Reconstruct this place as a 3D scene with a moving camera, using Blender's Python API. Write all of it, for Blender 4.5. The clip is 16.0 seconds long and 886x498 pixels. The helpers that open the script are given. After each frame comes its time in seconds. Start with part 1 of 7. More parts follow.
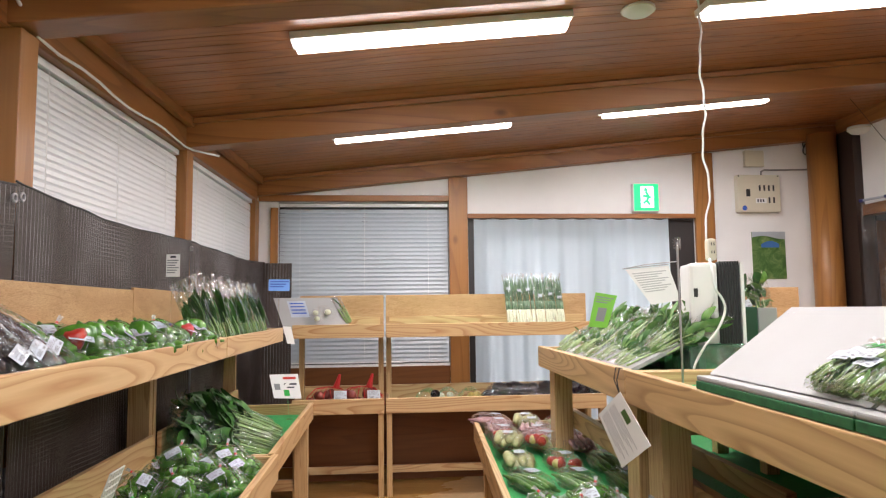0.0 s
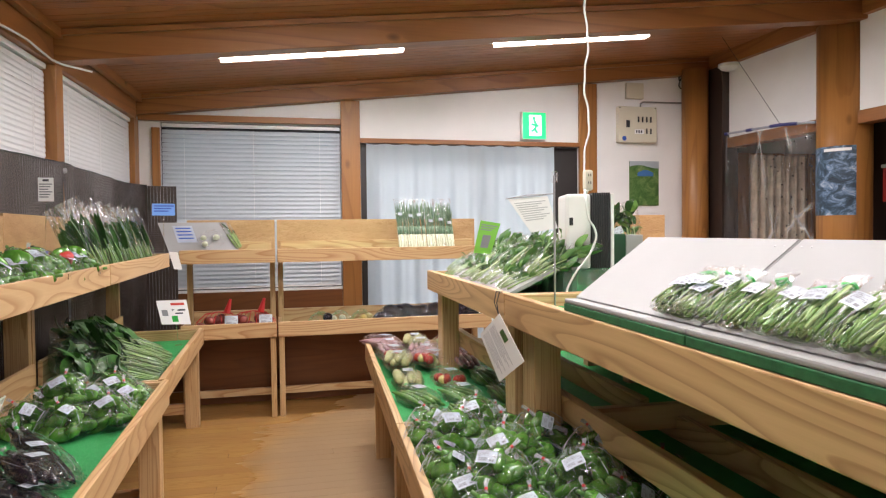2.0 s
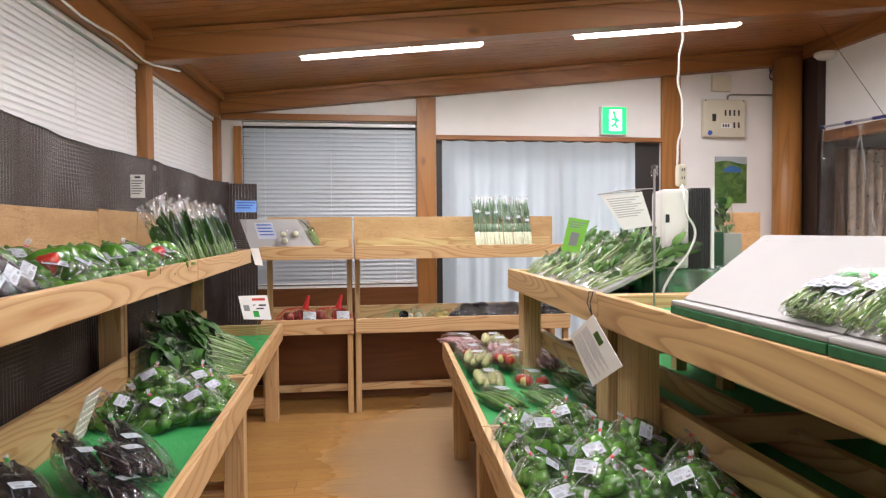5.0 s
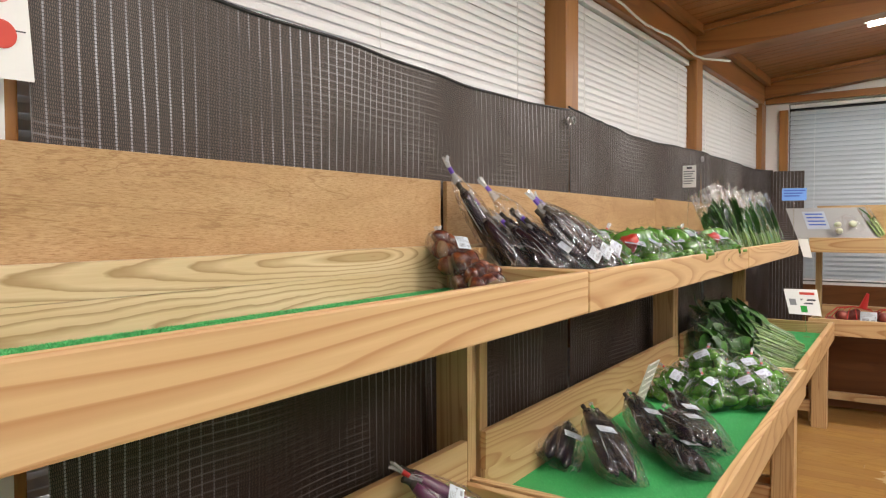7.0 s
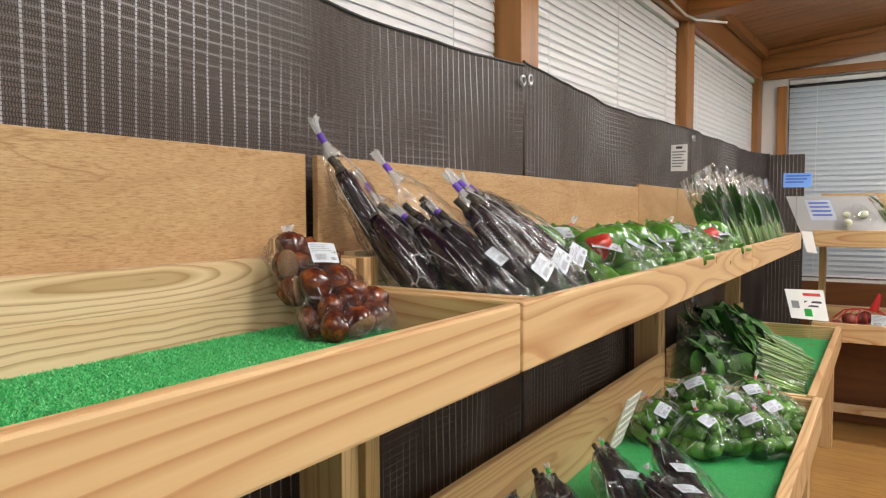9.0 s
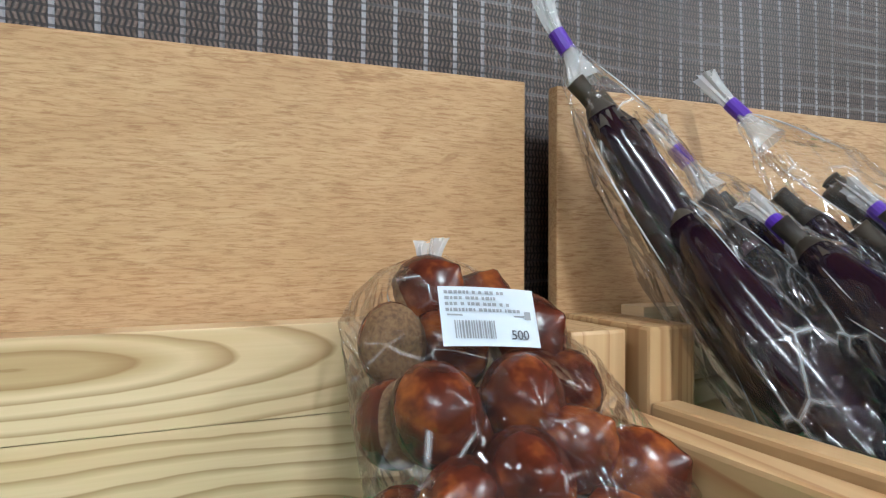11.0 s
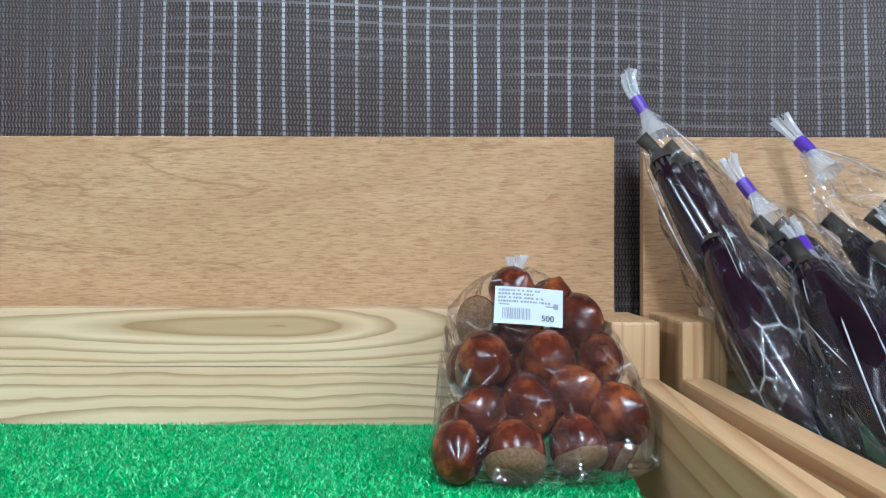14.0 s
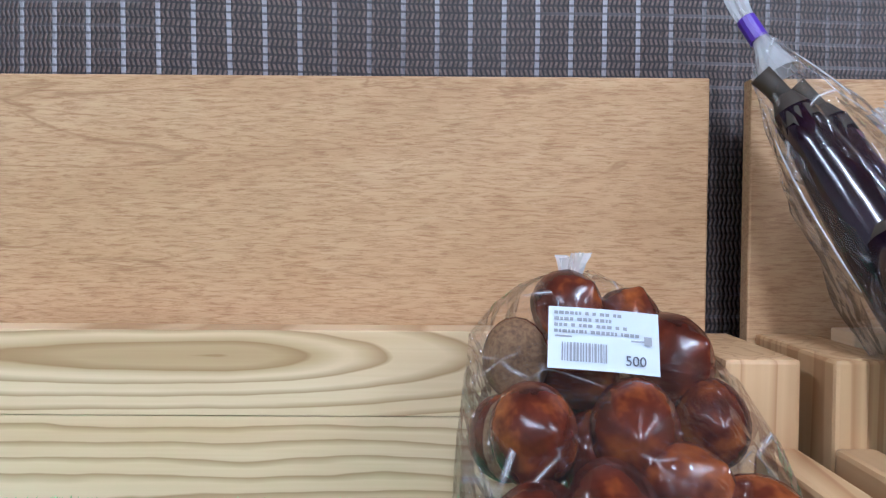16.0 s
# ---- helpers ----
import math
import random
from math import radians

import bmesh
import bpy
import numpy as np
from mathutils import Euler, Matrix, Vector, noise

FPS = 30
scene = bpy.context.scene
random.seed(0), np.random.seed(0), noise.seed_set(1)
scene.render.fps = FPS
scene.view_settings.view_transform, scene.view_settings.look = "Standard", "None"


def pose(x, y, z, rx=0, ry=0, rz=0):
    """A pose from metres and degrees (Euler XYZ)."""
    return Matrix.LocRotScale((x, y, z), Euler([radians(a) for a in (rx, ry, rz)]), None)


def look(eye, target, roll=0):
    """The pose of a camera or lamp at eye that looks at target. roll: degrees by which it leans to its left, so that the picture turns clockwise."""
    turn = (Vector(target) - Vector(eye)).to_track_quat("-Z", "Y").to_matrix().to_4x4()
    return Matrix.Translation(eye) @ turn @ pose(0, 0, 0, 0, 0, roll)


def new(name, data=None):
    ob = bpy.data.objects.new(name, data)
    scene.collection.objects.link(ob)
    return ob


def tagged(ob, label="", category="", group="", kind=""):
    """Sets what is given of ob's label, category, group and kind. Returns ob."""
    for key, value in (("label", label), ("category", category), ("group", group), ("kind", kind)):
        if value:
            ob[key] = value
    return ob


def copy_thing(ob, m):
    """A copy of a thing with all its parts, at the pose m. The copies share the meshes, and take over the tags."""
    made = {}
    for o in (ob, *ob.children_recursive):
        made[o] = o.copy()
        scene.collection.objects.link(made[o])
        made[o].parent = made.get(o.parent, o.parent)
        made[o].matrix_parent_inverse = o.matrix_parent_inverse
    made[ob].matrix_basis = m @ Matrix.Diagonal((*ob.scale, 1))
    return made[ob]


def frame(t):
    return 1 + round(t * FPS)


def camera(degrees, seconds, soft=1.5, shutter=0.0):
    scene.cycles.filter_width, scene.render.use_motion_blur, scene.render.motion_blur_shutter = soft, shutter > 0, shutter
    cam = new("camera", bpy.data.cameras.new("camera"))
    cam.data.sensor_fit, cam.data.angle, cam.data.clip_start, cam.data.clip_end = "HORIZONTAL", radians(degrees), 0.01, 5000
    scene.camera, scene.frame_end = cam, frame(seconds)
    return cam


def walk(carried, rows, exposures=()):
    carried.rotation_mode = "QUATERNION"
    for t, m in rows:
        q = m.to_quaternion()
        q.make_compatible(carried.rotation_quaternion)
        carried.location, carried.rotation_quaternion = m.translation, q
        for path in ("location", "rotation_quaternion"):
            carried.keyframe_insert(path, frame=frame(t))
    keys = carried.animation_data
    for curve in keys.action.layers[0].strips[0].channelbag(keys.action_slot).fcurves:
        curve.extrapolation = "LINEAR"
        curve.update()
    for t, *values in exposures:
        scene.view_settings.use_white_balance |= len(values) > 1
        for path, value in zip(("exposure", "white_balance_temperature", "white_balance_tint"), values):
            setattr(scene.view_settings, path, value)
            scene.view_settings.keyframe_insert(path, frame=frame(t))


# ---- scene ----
cam = camera(65.9, 16.0, soft=1.2, shutter=0.1)
PATH = [
    (0, (-0.01, 0.235, 1.272), (0.163, 2.22, 1.449), -0.68),
    (0.5, (-0.001, 0.203, 1.277), (0.275, 2.178, 1.433), -0.73),
    (1, (0.001, 0.189, 1.286), (0.396, 2.147, 1.39), -0.76),
    (1.5, (0.002, 0.178, 1.279), (0.464, 2.124, 1.286), -0.72),
    (2, (-0.008, 0.154, 1.291), (0.468, 2.096, 1.238), -0.63),
    (2.5, (-0.005, 0.159, 1.29), (0.473, 2.1, 1.219), -0.61),
    (3, (0.004, 0.159, 1.301), (0.493, 2.097, 1.23), -0.62),
    (3.2, (-0.003, 0.164, 1.297), (0.51, 2.096, 1.229), -0.68),
    (5.3, (-0.083, 0.246, 1.282), (0.063, 2.239, 1.230), -0.18),
    (5.5, (-0.103, 0.241, 1.278), (-0.127, 2.240, 1.228), -0.11),
    (6, (-0.153, 0.191, 1.268), (-0.657, 2.126, 1.226), -0.13),
    (6.5, (-0.153, 0.130, 1.260), (-1.143, 1.867, 1.220), 0.09),
    (7, (-0.142, 0.141, 1.260), (-1.259, 1.798, 1.193), -0.23),
    (7.5, (-0.160, 0.181, 1.278), (-1.294, 1.827, 1.191), -0.46),
    (8, (-0.209, 0.304, 1.288), (-1.275, 1.994, 1.187), -0.46),
    (8.2, (-0.223, 0.387, 1.282), (-1.263, 2.092, 1.179), -0.52),
    (10.3, (-0.582, 1.207, 1.273), (-2.121, 2.484, 1.227), -0.38),
    (10.5, (-0.631, 1.25, 1.265), (-2.286, 2.373, 1.264), -0.59),
    (11, (-0.68, 1.296, 1.258), (-2.499, 2.128, 1.241), 0.01),
    (11.5, (-0.671, 1.358, 1.26), (-2.638, 1.719, 1.228), 0.66),
    (12, (-0.604, 1.391, 1.269), (-2.603, 1.313, 1.247), 0.63),
    (12.5, (-0.545, 1.364, 1.268), (-2.541, 1.247, 1.227), 0.35),
    (13, (-0.491, 1.343, 1.267), (-2.49, 1.277, 1.24), 0.32),
    (13.5, (-0.461, 1.383, 1.267), (-2.461, 1.353, 1.251), 0.42),
    (14, (-0.451, 1.389, 1.264), (-2.451, 1.39, 1.271), 0.10),
    (14.5, (-0.457, 1.401, 1.254), (-2.457, 1.404, 1.276), 0.16),
    (15, (-0.483, 1.414, 1.253), (-2.483, 1.429, 1.267), 0.12),
    (15.5, (-0.584, 1.388, 1.26), (-2.584, 1.408, 1.241), 0.19),
    (16, (-0.653, 1.378, 1.274), (-2.652, 1.384, 1.215), 0.35),
]
walk(cam, [(t, look(eye, target, roll)) for t, eye, target, roll in PATH], exposures=[(0, 0.38, 6400, 17), (5.5, 0.38, 6400, 18), (6.5, 0.45, 6700, 15), (8, 0.46, 6600, 11), (10.5, 0.52, 6350, 13), (11, 0.56, 5500, 5), (11.5, 0.53, 5200, 10), (12, 0.56, 4950, 9), (13, 0.57, 4800, 9), (14.5, 0.60, 5080, 4), (15.5, 0.61, 5150, 9), (16, 0.55, 4930, 14)])

# ---------------------------------------------------------------- world and lights
world = bpy.data.worlds.new("world")
scene.world = world
world.use_nodes = True
wn = world.node_tree
sky = wn.nodes.new("ShaderNodeTexSky")
sky.sky_type = 'NISHITA'
sky.sun_disc = False
sky.sun_elevation = radians(38)
sky.sun_rotation = radians(150)
wn.links.new(sky.outputs[0], wn.nodes["Background"].inputs[0])
wn.nodes["Background"].inputs[1].default_value = 0.1

sun_data = bpy.data.lights.new("sun", 'SUN')
sun_data.energy = 1.0
sun_data.angle = radians(12)
sun_data.color = (1.0, 0.96, 0.9)
sun = new("sun", sun_data)
sun.rotation_euler = (radians(52), 0, radians(-150))

LAMP_POWER = 30.0
LAMP_COLOR = (1.0, 0.97, 0.92)

# ---------------------------------------------------------------- materials
def nodes_of(name):
    m = bpy.data.materials.new(name)
    m.use_nodes = True
    nt = m.node_tree
    return m, nt, nt.nodes["Principled BSDF"]


def nd(nt, kind, **props):
    n = nt.nodes.new(kind)
    for k, v in props.items():
        n.inputs[k].default_value = v
    return n


def mathn(nt, op, a, b=None, clamp=False):
    n = nt.nodes.new("ShaderNodeMath")
    n.operation = op
    n.use_clamp = clamp
    for i, v in enumerate((a, b)):
        if v is None:
            continue
        if isinstance(v, (int, float)):
            n.inputs[i].default_value = v
        else:
            nt.links.new(v, n.inputs[i])
    return n.outputs[0]


def ramp(nt, fac, stops):
    r = nt.nodes.new("ShaderNodeValToRGB")
    els = r.color_ramp.elements
    while len(els) < len(stops):
        els.new(0.5)
    for e, (p, c) in zip(els, stops):
        e.position, e.color = p, (*c, 1)
    nt.links.new(fac, r.inputs[0])
    return r.outputs[0]


def mixc(nt, fac, a, b, mode='MIX'):
    n = nt.nodes.new("ShaderNodeMix")
    n.data_type, n.blend_type = 'RGBA', mode
    for sock, v in ((n.inputs[0], fac), (n.inputs[6], a), (n.inputs[7], b)):
        if isinstance(v, (int, float)):
            sock.default_value = v
        elif isinstance(v, tuple):
            sock.default_value = (*v, 1)
        else:
            nt.links.new(v, sock)
    return n.outputs[2]


def coords(nt, scale=(1, 1, 1), randomise=True, geometry=False):
    """Object coordinates, scaled, with an offset that differs from object to object."""
    tc = nt.nodes.new("ShaderNodeTexCoord")
    src = tc.outputs["Object"]
    if randomise:
        info = nt.nodes.new("ShaderNodeObjectInfo")
        off = nd(nt, "ShaderNodeVectorMath")
        off.operation = 'SCALE'
        off.inputs[0].default_value = (7.3, 5.1, 9.7)
        nt.links.new(info.outputs["Random"], off.inputs["Scale"])
        add = nd(nt, "ShaderNodeVectorMath")
        nt.links.new(src, add.inputs[0])
        nt.links.new(off.outputs[0], add.inputs[1])
        src = add.outputs[0]
    mp = nt.nodes.new("ShaderNodeMapping")
    mp.inputs["Scale"].default_value = scale
    nt.links.new(src, mp.inputs[0])
    return mp.outputs[0]


def noisen(nt, vec, scale, detail=3.0, rough=0.55, dist=0.0):
    n = nd(nt, "ShaderNodeTexNoise", Scale=scale, Detail=detail, Roughness=rough, Distortion=dist)
    nt.links.new(vec, n.inputs["Vector"])
    return n.outputs["Fac"]


def bump(nt, bsdf, height, strength, distance=0.002):
    b = nd(nt, "ShaderNodeBump", Strength=strength, Distance=distance)
    nt.links.new(height, b.inputs["Height"])
    nt.links.new(b.outputs[0], bsdf.inputs["Normal"])


def wood(name, pale, mid, dark, axis, rings=230.0, width=6.0, rough=0.45, knots=0.0, stretch=0.11, lines=0.6):
    """Sawn wood with flat-sawn figure along an axis."""
    m, nt, b = nodes_of(name)
    s = [1.0, 1.0, 1.0]
    s["xyz".index(axis)] = stretch
    v = coords(nt, tuple(s))
    figure = noisen(nt, v, width, 1.5, 0.4, 0.25)
    saw = mathn(nt, 'FRACT', mathn(nt, 'MULTIPLY', figure, rings / 6.283))
    wave = ramp(nt, saw, [(0.0, (0.12, 0.12, 0.12)), (0.45, (0.02, 0.02, 0.02)), (0.80, (0.65, 0.65, 0.65)), (0.90, (1, 1, 1)), (0.96, (0.8, 0.8, 0.8)), (1.0, (0.12, 0.12, 0.12))])
    s2 = [90.0, 90.0, 90.0]
    s2["xyz".index(axis)] = 2.5
    fine = noisen(nt, coords(nt, tuple(s2)), 1.0, 4.0, 0.6)
    blotch = noisen(nt, v, 1.7, 2.0, 0.5)
    base = ramp(nt, blotch, [(0.3, pale), (0.7, mid)])
    col = mixc(nt, mathn(nt, 'MULTIPLY', wave, lines), base, dark)
    col = mixc(nt, mathn(nt, 'MULTIPLY', fine, 0.35), col, dark, 'MULTIPLY')
    if knots:
        vo = nd(nt, "ShaderNodeTexVoronoi", Scale=2.2)
        sk = [1.0, 1.0, 1.0]
        sk["xyz".index(axis)] = 0.55
        nt.links.new(coords(nt, tuple(sk)), vo.inputs["Vector"])
        k = ramp(nt, vo.outputs["Distance"], [(0.0, (1, 1, 1)), (0.03, (1, 1, 1)), (0.075, (0, 0, 0))])
        col = mixc(nt, mathn(nt, 'MULTIPLY', k, knots), col, tuple(c * 0.25 for c in dark))
    nt.links.new(col, b.inputs["Base Color"])
    b.inputs["Roughness"].default_value = rough
    bump(nt, b, fine, 0.25, 0.0006)
    return m


def plain(name, colour, rough=0.5, vary=0.12, scale=6.0, bumpy=0.1, bump_scale=80.0, metal=0.0):
    m, nt, b = nodes_of(name)
    v = coords(nt)
    n = noisen(nt, v, scale, 4.0)
    nt.links.new(ramp(nt, n, [(0.3, tuple(c * (1 - vary) for c in colour)), (0.7, tuple(min(1, c * (1 + vary)) for c in colour))]), b.inputs["Base Color"])
    b.inputs["Roughness"].default_value = rough
    b.inputs["Metallic"].default_value = metal
    if bumpy:
        bump(nt, b, noisen(nt, v, bump_scale, 3.0), bumpy, 0.001)
    return m


PALE, MID, DARK, RED = (0.70, 0.51, 0.28), (0.63, 0.43, 0.21), (0.42, 0.23, 0.09), (0.44, 0.22, 0.085)
wood_x = wood("shelf_wood_x", PALE, MID, RED, 'x', rings=120, width=5.5, lines=0.85, stretch=0.13)
wood_y = wood("shelf_wood_y", PALE, MID, RED, 'y', rings=135, width=5.5, lines=0.8, stretch=0.10)
island_x = wood("island_wood_x", tuple(c * k for c, k in zip(PALE, (1.02, 0.99, 0.95))), tuple(c * k for c, k in zip(MID, (1.02, 0.99, 0.95))), tuple(c * 0.8 for c in DARK), 'x', rings=120, width=5.5, lines=0.7, stretch=0.10)
wood_z = wood("shelf_wood_z", PALE, MID, DARK, 'z', rings=75, width=26, lines=0.75, stretch=0.03)
end_grain = wood("end_grain", (0.60, 0.38, 0.17), (0.55, 0.33, 0.14), (0.36, 0.18, 0.07), 'z', rings=120, width=9, stretch=0.3)


def ply_material(name, axis):
    """Rotary-cut plywood face: fine short streaks and a few long darker bands."""
    m, nt, b = nodes_of(name)
    k = "xyz".index(axis)
    def v(along, across):
        q = [across, across, across]
        q[k] = along
        return coords(nt, tuple(q))
    big = noisen(nt, v(1.9, 6.0), 1.0, 5.0, 0.62, 1.0)
    mid = noisen(nt, v(9.0, 60.0), 1.0, 5.0, 0.7, 1.0)
    streak = noisen(nt, v(60.0, 560.0), 1.0, 4.0, 0.75, 0.5)
    fleck = noisen(nt, v(45.0, 480.0), 1.0, 2.0, 0.6, 0.4)
    band = noisen(nt, v(1.5, 13.0), 1.0, 5.0, 0.62, 1.6)
    col = ramp(nt, big, [(0.3, (0.40, 0.235, 0.105)), (0.5, (0.50, 0.315, 0.150)), (0.72, (0.57, 0.385, 0.200))])
    col = mixc(nt, ramp(nt, mid, [(0.42, (0, 0, 0)), (0.72, (0.38, 0.38, 0.38))]), col, (0.36, 0.195, 0.08))
    col = mixc(nt, ramp(nt, streak, [(0.45, (0, 0, 0)), (0.66, (0.8, 0.8, 0.8))]), col, (0.29, 0.14, 0.048))
    col = mixc(nt, ramp(nt, fleck, [(0.60, (0, 0, 0)), (0.74, (0.28, 0.28, 0.28))]), col, (0.62, 0.44, 0.25))
    col = mixc(nt, ramp(nt, band, [(0.575, (0, 0, 0)), (0.587, (0.55, 0.55, 0.55)), (0.602, (0, 0, 0))]), col, (0.25, 0.115, 0.035))
    nt.links.new(col, b.inputs["Base Color"])
    b.inputs["Roughness"].default_value = 0.6
    bump(nt, b, streak, 0.25, 0.0006)
    return m


def plank_material(name, y0, z0, right, left, pitch=0.0082, heart_size=0.010, wobble=0.006):
    """Pale flat-sawn cedar: rings drawn out along y round a heart at y0, z0, steeper on one side of it."""
    m, nt, b = nodes_of(name)
    tc = nt.nodes.new("ShaderNodeTexCoord")
    sep = nt.nodes.new("ShaderNodeSeparateXYZ")
    nt.links.new(tc.outputs["Object"], sep.inputs[0])
    wob = noisen(nt, coords(nt, (1, 9.0, 30.0), False), 1.0, 3.0, 0.5)
    wob2 = noisen(nt, coords(nt, (1, 2.6, 9.0), False), 1.0, 2.0, 0.5)
    dy = mathn(nt, 'SUBTRACT', sep.outputs[1], y0)
    yy = mathn(nt, 'ADD', mathn(nt, 'MULTIPLY', mathn(nt, 'MAXIMUM', dy, 0.0), right), mathn(nt, 'MULTIPLY', mathn(nt, 'MINIMUM', dy, 0.0), left))
    zz = mathn(nt, 'SUBTRACT', sep.outputs[2], z0)
    d = mathn(nt, 'SQRT', mathn(nt, 'ADD', mathn(nt, 'MULTIPLY', yy, yy), mathn(nt, 'MULTIPLY', zz, zz)))
    d = mathn(nt, 'ADD', d, mathn(nt, 'MULTIPLY', mathn(nt, 'SUBTRACT', wob, 0.5), wobble))
    d = mathn(nt, 'ADD', d, mathn(nt, 'MULTIPLY', mathn(nt, 'SUBTRACT', wob2, 0.5), wobble * 2.6))
    f = mathn(nt, 'FRACT', mathn(nt, 'DIVIDE', d, pitch))
    line = ramp(nt, f, [(0.0, (0.10, 0.10, 0.10)), (0.55, (0.02, 0.02, 0.02)), (0.84, (0.75, 0.75, 0.75)), (0.92, (1, 1, 1)), (1.0, (0.08, 0.08, 0.08))])
    fine = noisen(nt, coords(nt, (1, 6.0, 420.0), False), 1.0, 3.0, 0.6)
    base = ramp(nt, noisen(nt, coords(nt, (1, 3.0, 30.0), False), 1.0, 3.0), [(0.3, (0.68, 0.50, 0.28)), (0.7, (0.78, 0.63, 0.41))])
    heart = ramp(nt, d, [(0.0, (0.85, 0.85, 0.85)), (heart_size * 0.9, (0.8, 0.8, 0.8)), (heart_size, (0, 0, 0))])
    col = mixc(nt, heart, base, (0.47, 0.32, 0.15))
    col = mixc(nt, mathn(nt, 'MULTIPLY', line, 0.85), col, (0.36, 0.215, 0.09))
    col = mixc(nt, mathn(nt, 'MULTIPLY', fine, 0.3), col, (0.50, 0.36, 0.18), 'MULTIPLY')
    nt.links.new(col, b.inputs["Base Color"])
    b.inputs["Roughness"].default_value = 0.5
    bump(nt, b, line, 0.06, 0.0005)
    return m


beam_x = wood("beam_wood_x", (0.42, 0.18, 0.052), (0.34, 0.135, 0.036), (0.15, 0.05, 0.012), 'x', rings=70, width=3, rough=0.4, knots=0.9, lines=0.45)
beam_y = wood("beam_wood_y", (0.42, 0.18, 0.052), (0.34, 0.135, 0.036), (0.15, 0.05, 0.012), 'y', rings=70, width=3, rough=0.4, knots=0.9, lines=0.45)
post_z = wood("post_wood", (0.46, 0.215, 0.058), (0.38, 0.165, 0.042), (0.2, 0.075, 0.018), 'z', rings=60, width=4, rough=0.4, knots=0.8, lines=0.45)
ceiling_wood = wood("ceiling_wood", (0.48, 0.195, 0.066), (0.40, 0.15, 0.05), (0.14, 0.05, 0.018), 'x', rings=70, width=5, rough=0.38, lines=0.5, knots=0.5)
floor_wood = wood("floor_wood", (0.42, 0.20, 0.06), (0.33, 0.148, 0.043), (0.18, 0.073, 0.021), 'x', rings=90, width=7, rough=0.3, lines=0.5)
panel_wood = wood("panel_wood", (0.23, 0.085, 0.024), (0.18, 0.064, 0.018), (0.14, 0.046, 0.013), 'x', rings=70, width=4, rough=0.4, knots=0.9, lines=0.5)
dark_wood = wood("dark_stained_wood", (0.055, 0.033, 0.026), (0.04, 0.024, 0.018), (0.02, 0.012, 0.01), 'z', rings=14, rough=0.5)
plywood = ply_material("plywood", 'x')
plywood_y = ply_material("plywood_long", 'y')
back_plank_wood = plank_material("back_plank_wood", 0.722, 1.1975, 0.155, 0.055)
back_plank_low = plank_material("back_plank_low", 0.86, 1.108, 0.20, 0.045, 0.0095, 0.004, 0.010)
plaster = plain("white_plaster", (0.80, 0.80, 0.80), 0.85, 0.03, 3.0, 0.25, 140.0)
black_frame = plain("dark_frame", (0.025, 0.022, 0.022), 0.4)
white_plastic = plain("white_plastic", (0.78, 0.78, 0.76), 0.35, 0.02)
cream_plastic = plain("cream_plastic", (0.66, 0.62, 0.50), 0.4, 0.04)
dark_plastic = plain("dark_plastic", (0.03, 0.03, 0.032), 0.4)
grey_metal = plain("grey_metal", (0.45, 0.45, 0.46), 0.3, 0.08, metal=0.9)
white_card = plain("white_card", (0.82, 0.82, 0.82), 0.6, 0.02)
ink_grey = plain("ink_grey", (0.24, 0.25, 0.27), 0.6, 0.0, bumpy=0)
ink_pale = plain("ink_pale", (0.50, 0.50, 0.52), 0.6, 0.0, bumpy=0)
ink = plain("ink", (0.06, 0.06, 0.08), 0.6, 0.0, bumpy=0)
ink_blue = plain("ink_blue", (0.03, 0.09, 0.42), 0.6, 0.0, bumpy=0)
ink_red = plain("ink_red", (0.62, 0.06, 0.04), 0.6, 0.0, bumpy=0)
white_foam = plain("white_board", (0.34, 0.34, 0.335), 0.55, 0.03, 4.0, 0.12, 60.0)


def grass_material():
    m, nt, b = nodes_of("green_turf")
    v = coords(nt, randomise=False)
    fine = noisen(nt, v, 420.0, 3.0, 0.7)
    big = noisen(nt, v, 9.0, 3.0)
    c = ramp(nt, fine, [(0.25, (0.008, 0.20, 0.05)), (0.5, (0.025, 0.43, 0.10)), (0.75, (0.13, 0.64, 0.24))])
    c = mixc(nt, mathn(nt, 'MULTIPLY', big, 0.4), c, (0.004, 0.13, 0.035), 'MIX')
    nt.links.new(c, b.inputs["Base Color"])
    b.inputs["Roughness"].default_value = 0.55
    bump(nt, b, fine, 0.9, 0.004)
    return m


turf = grass_material()


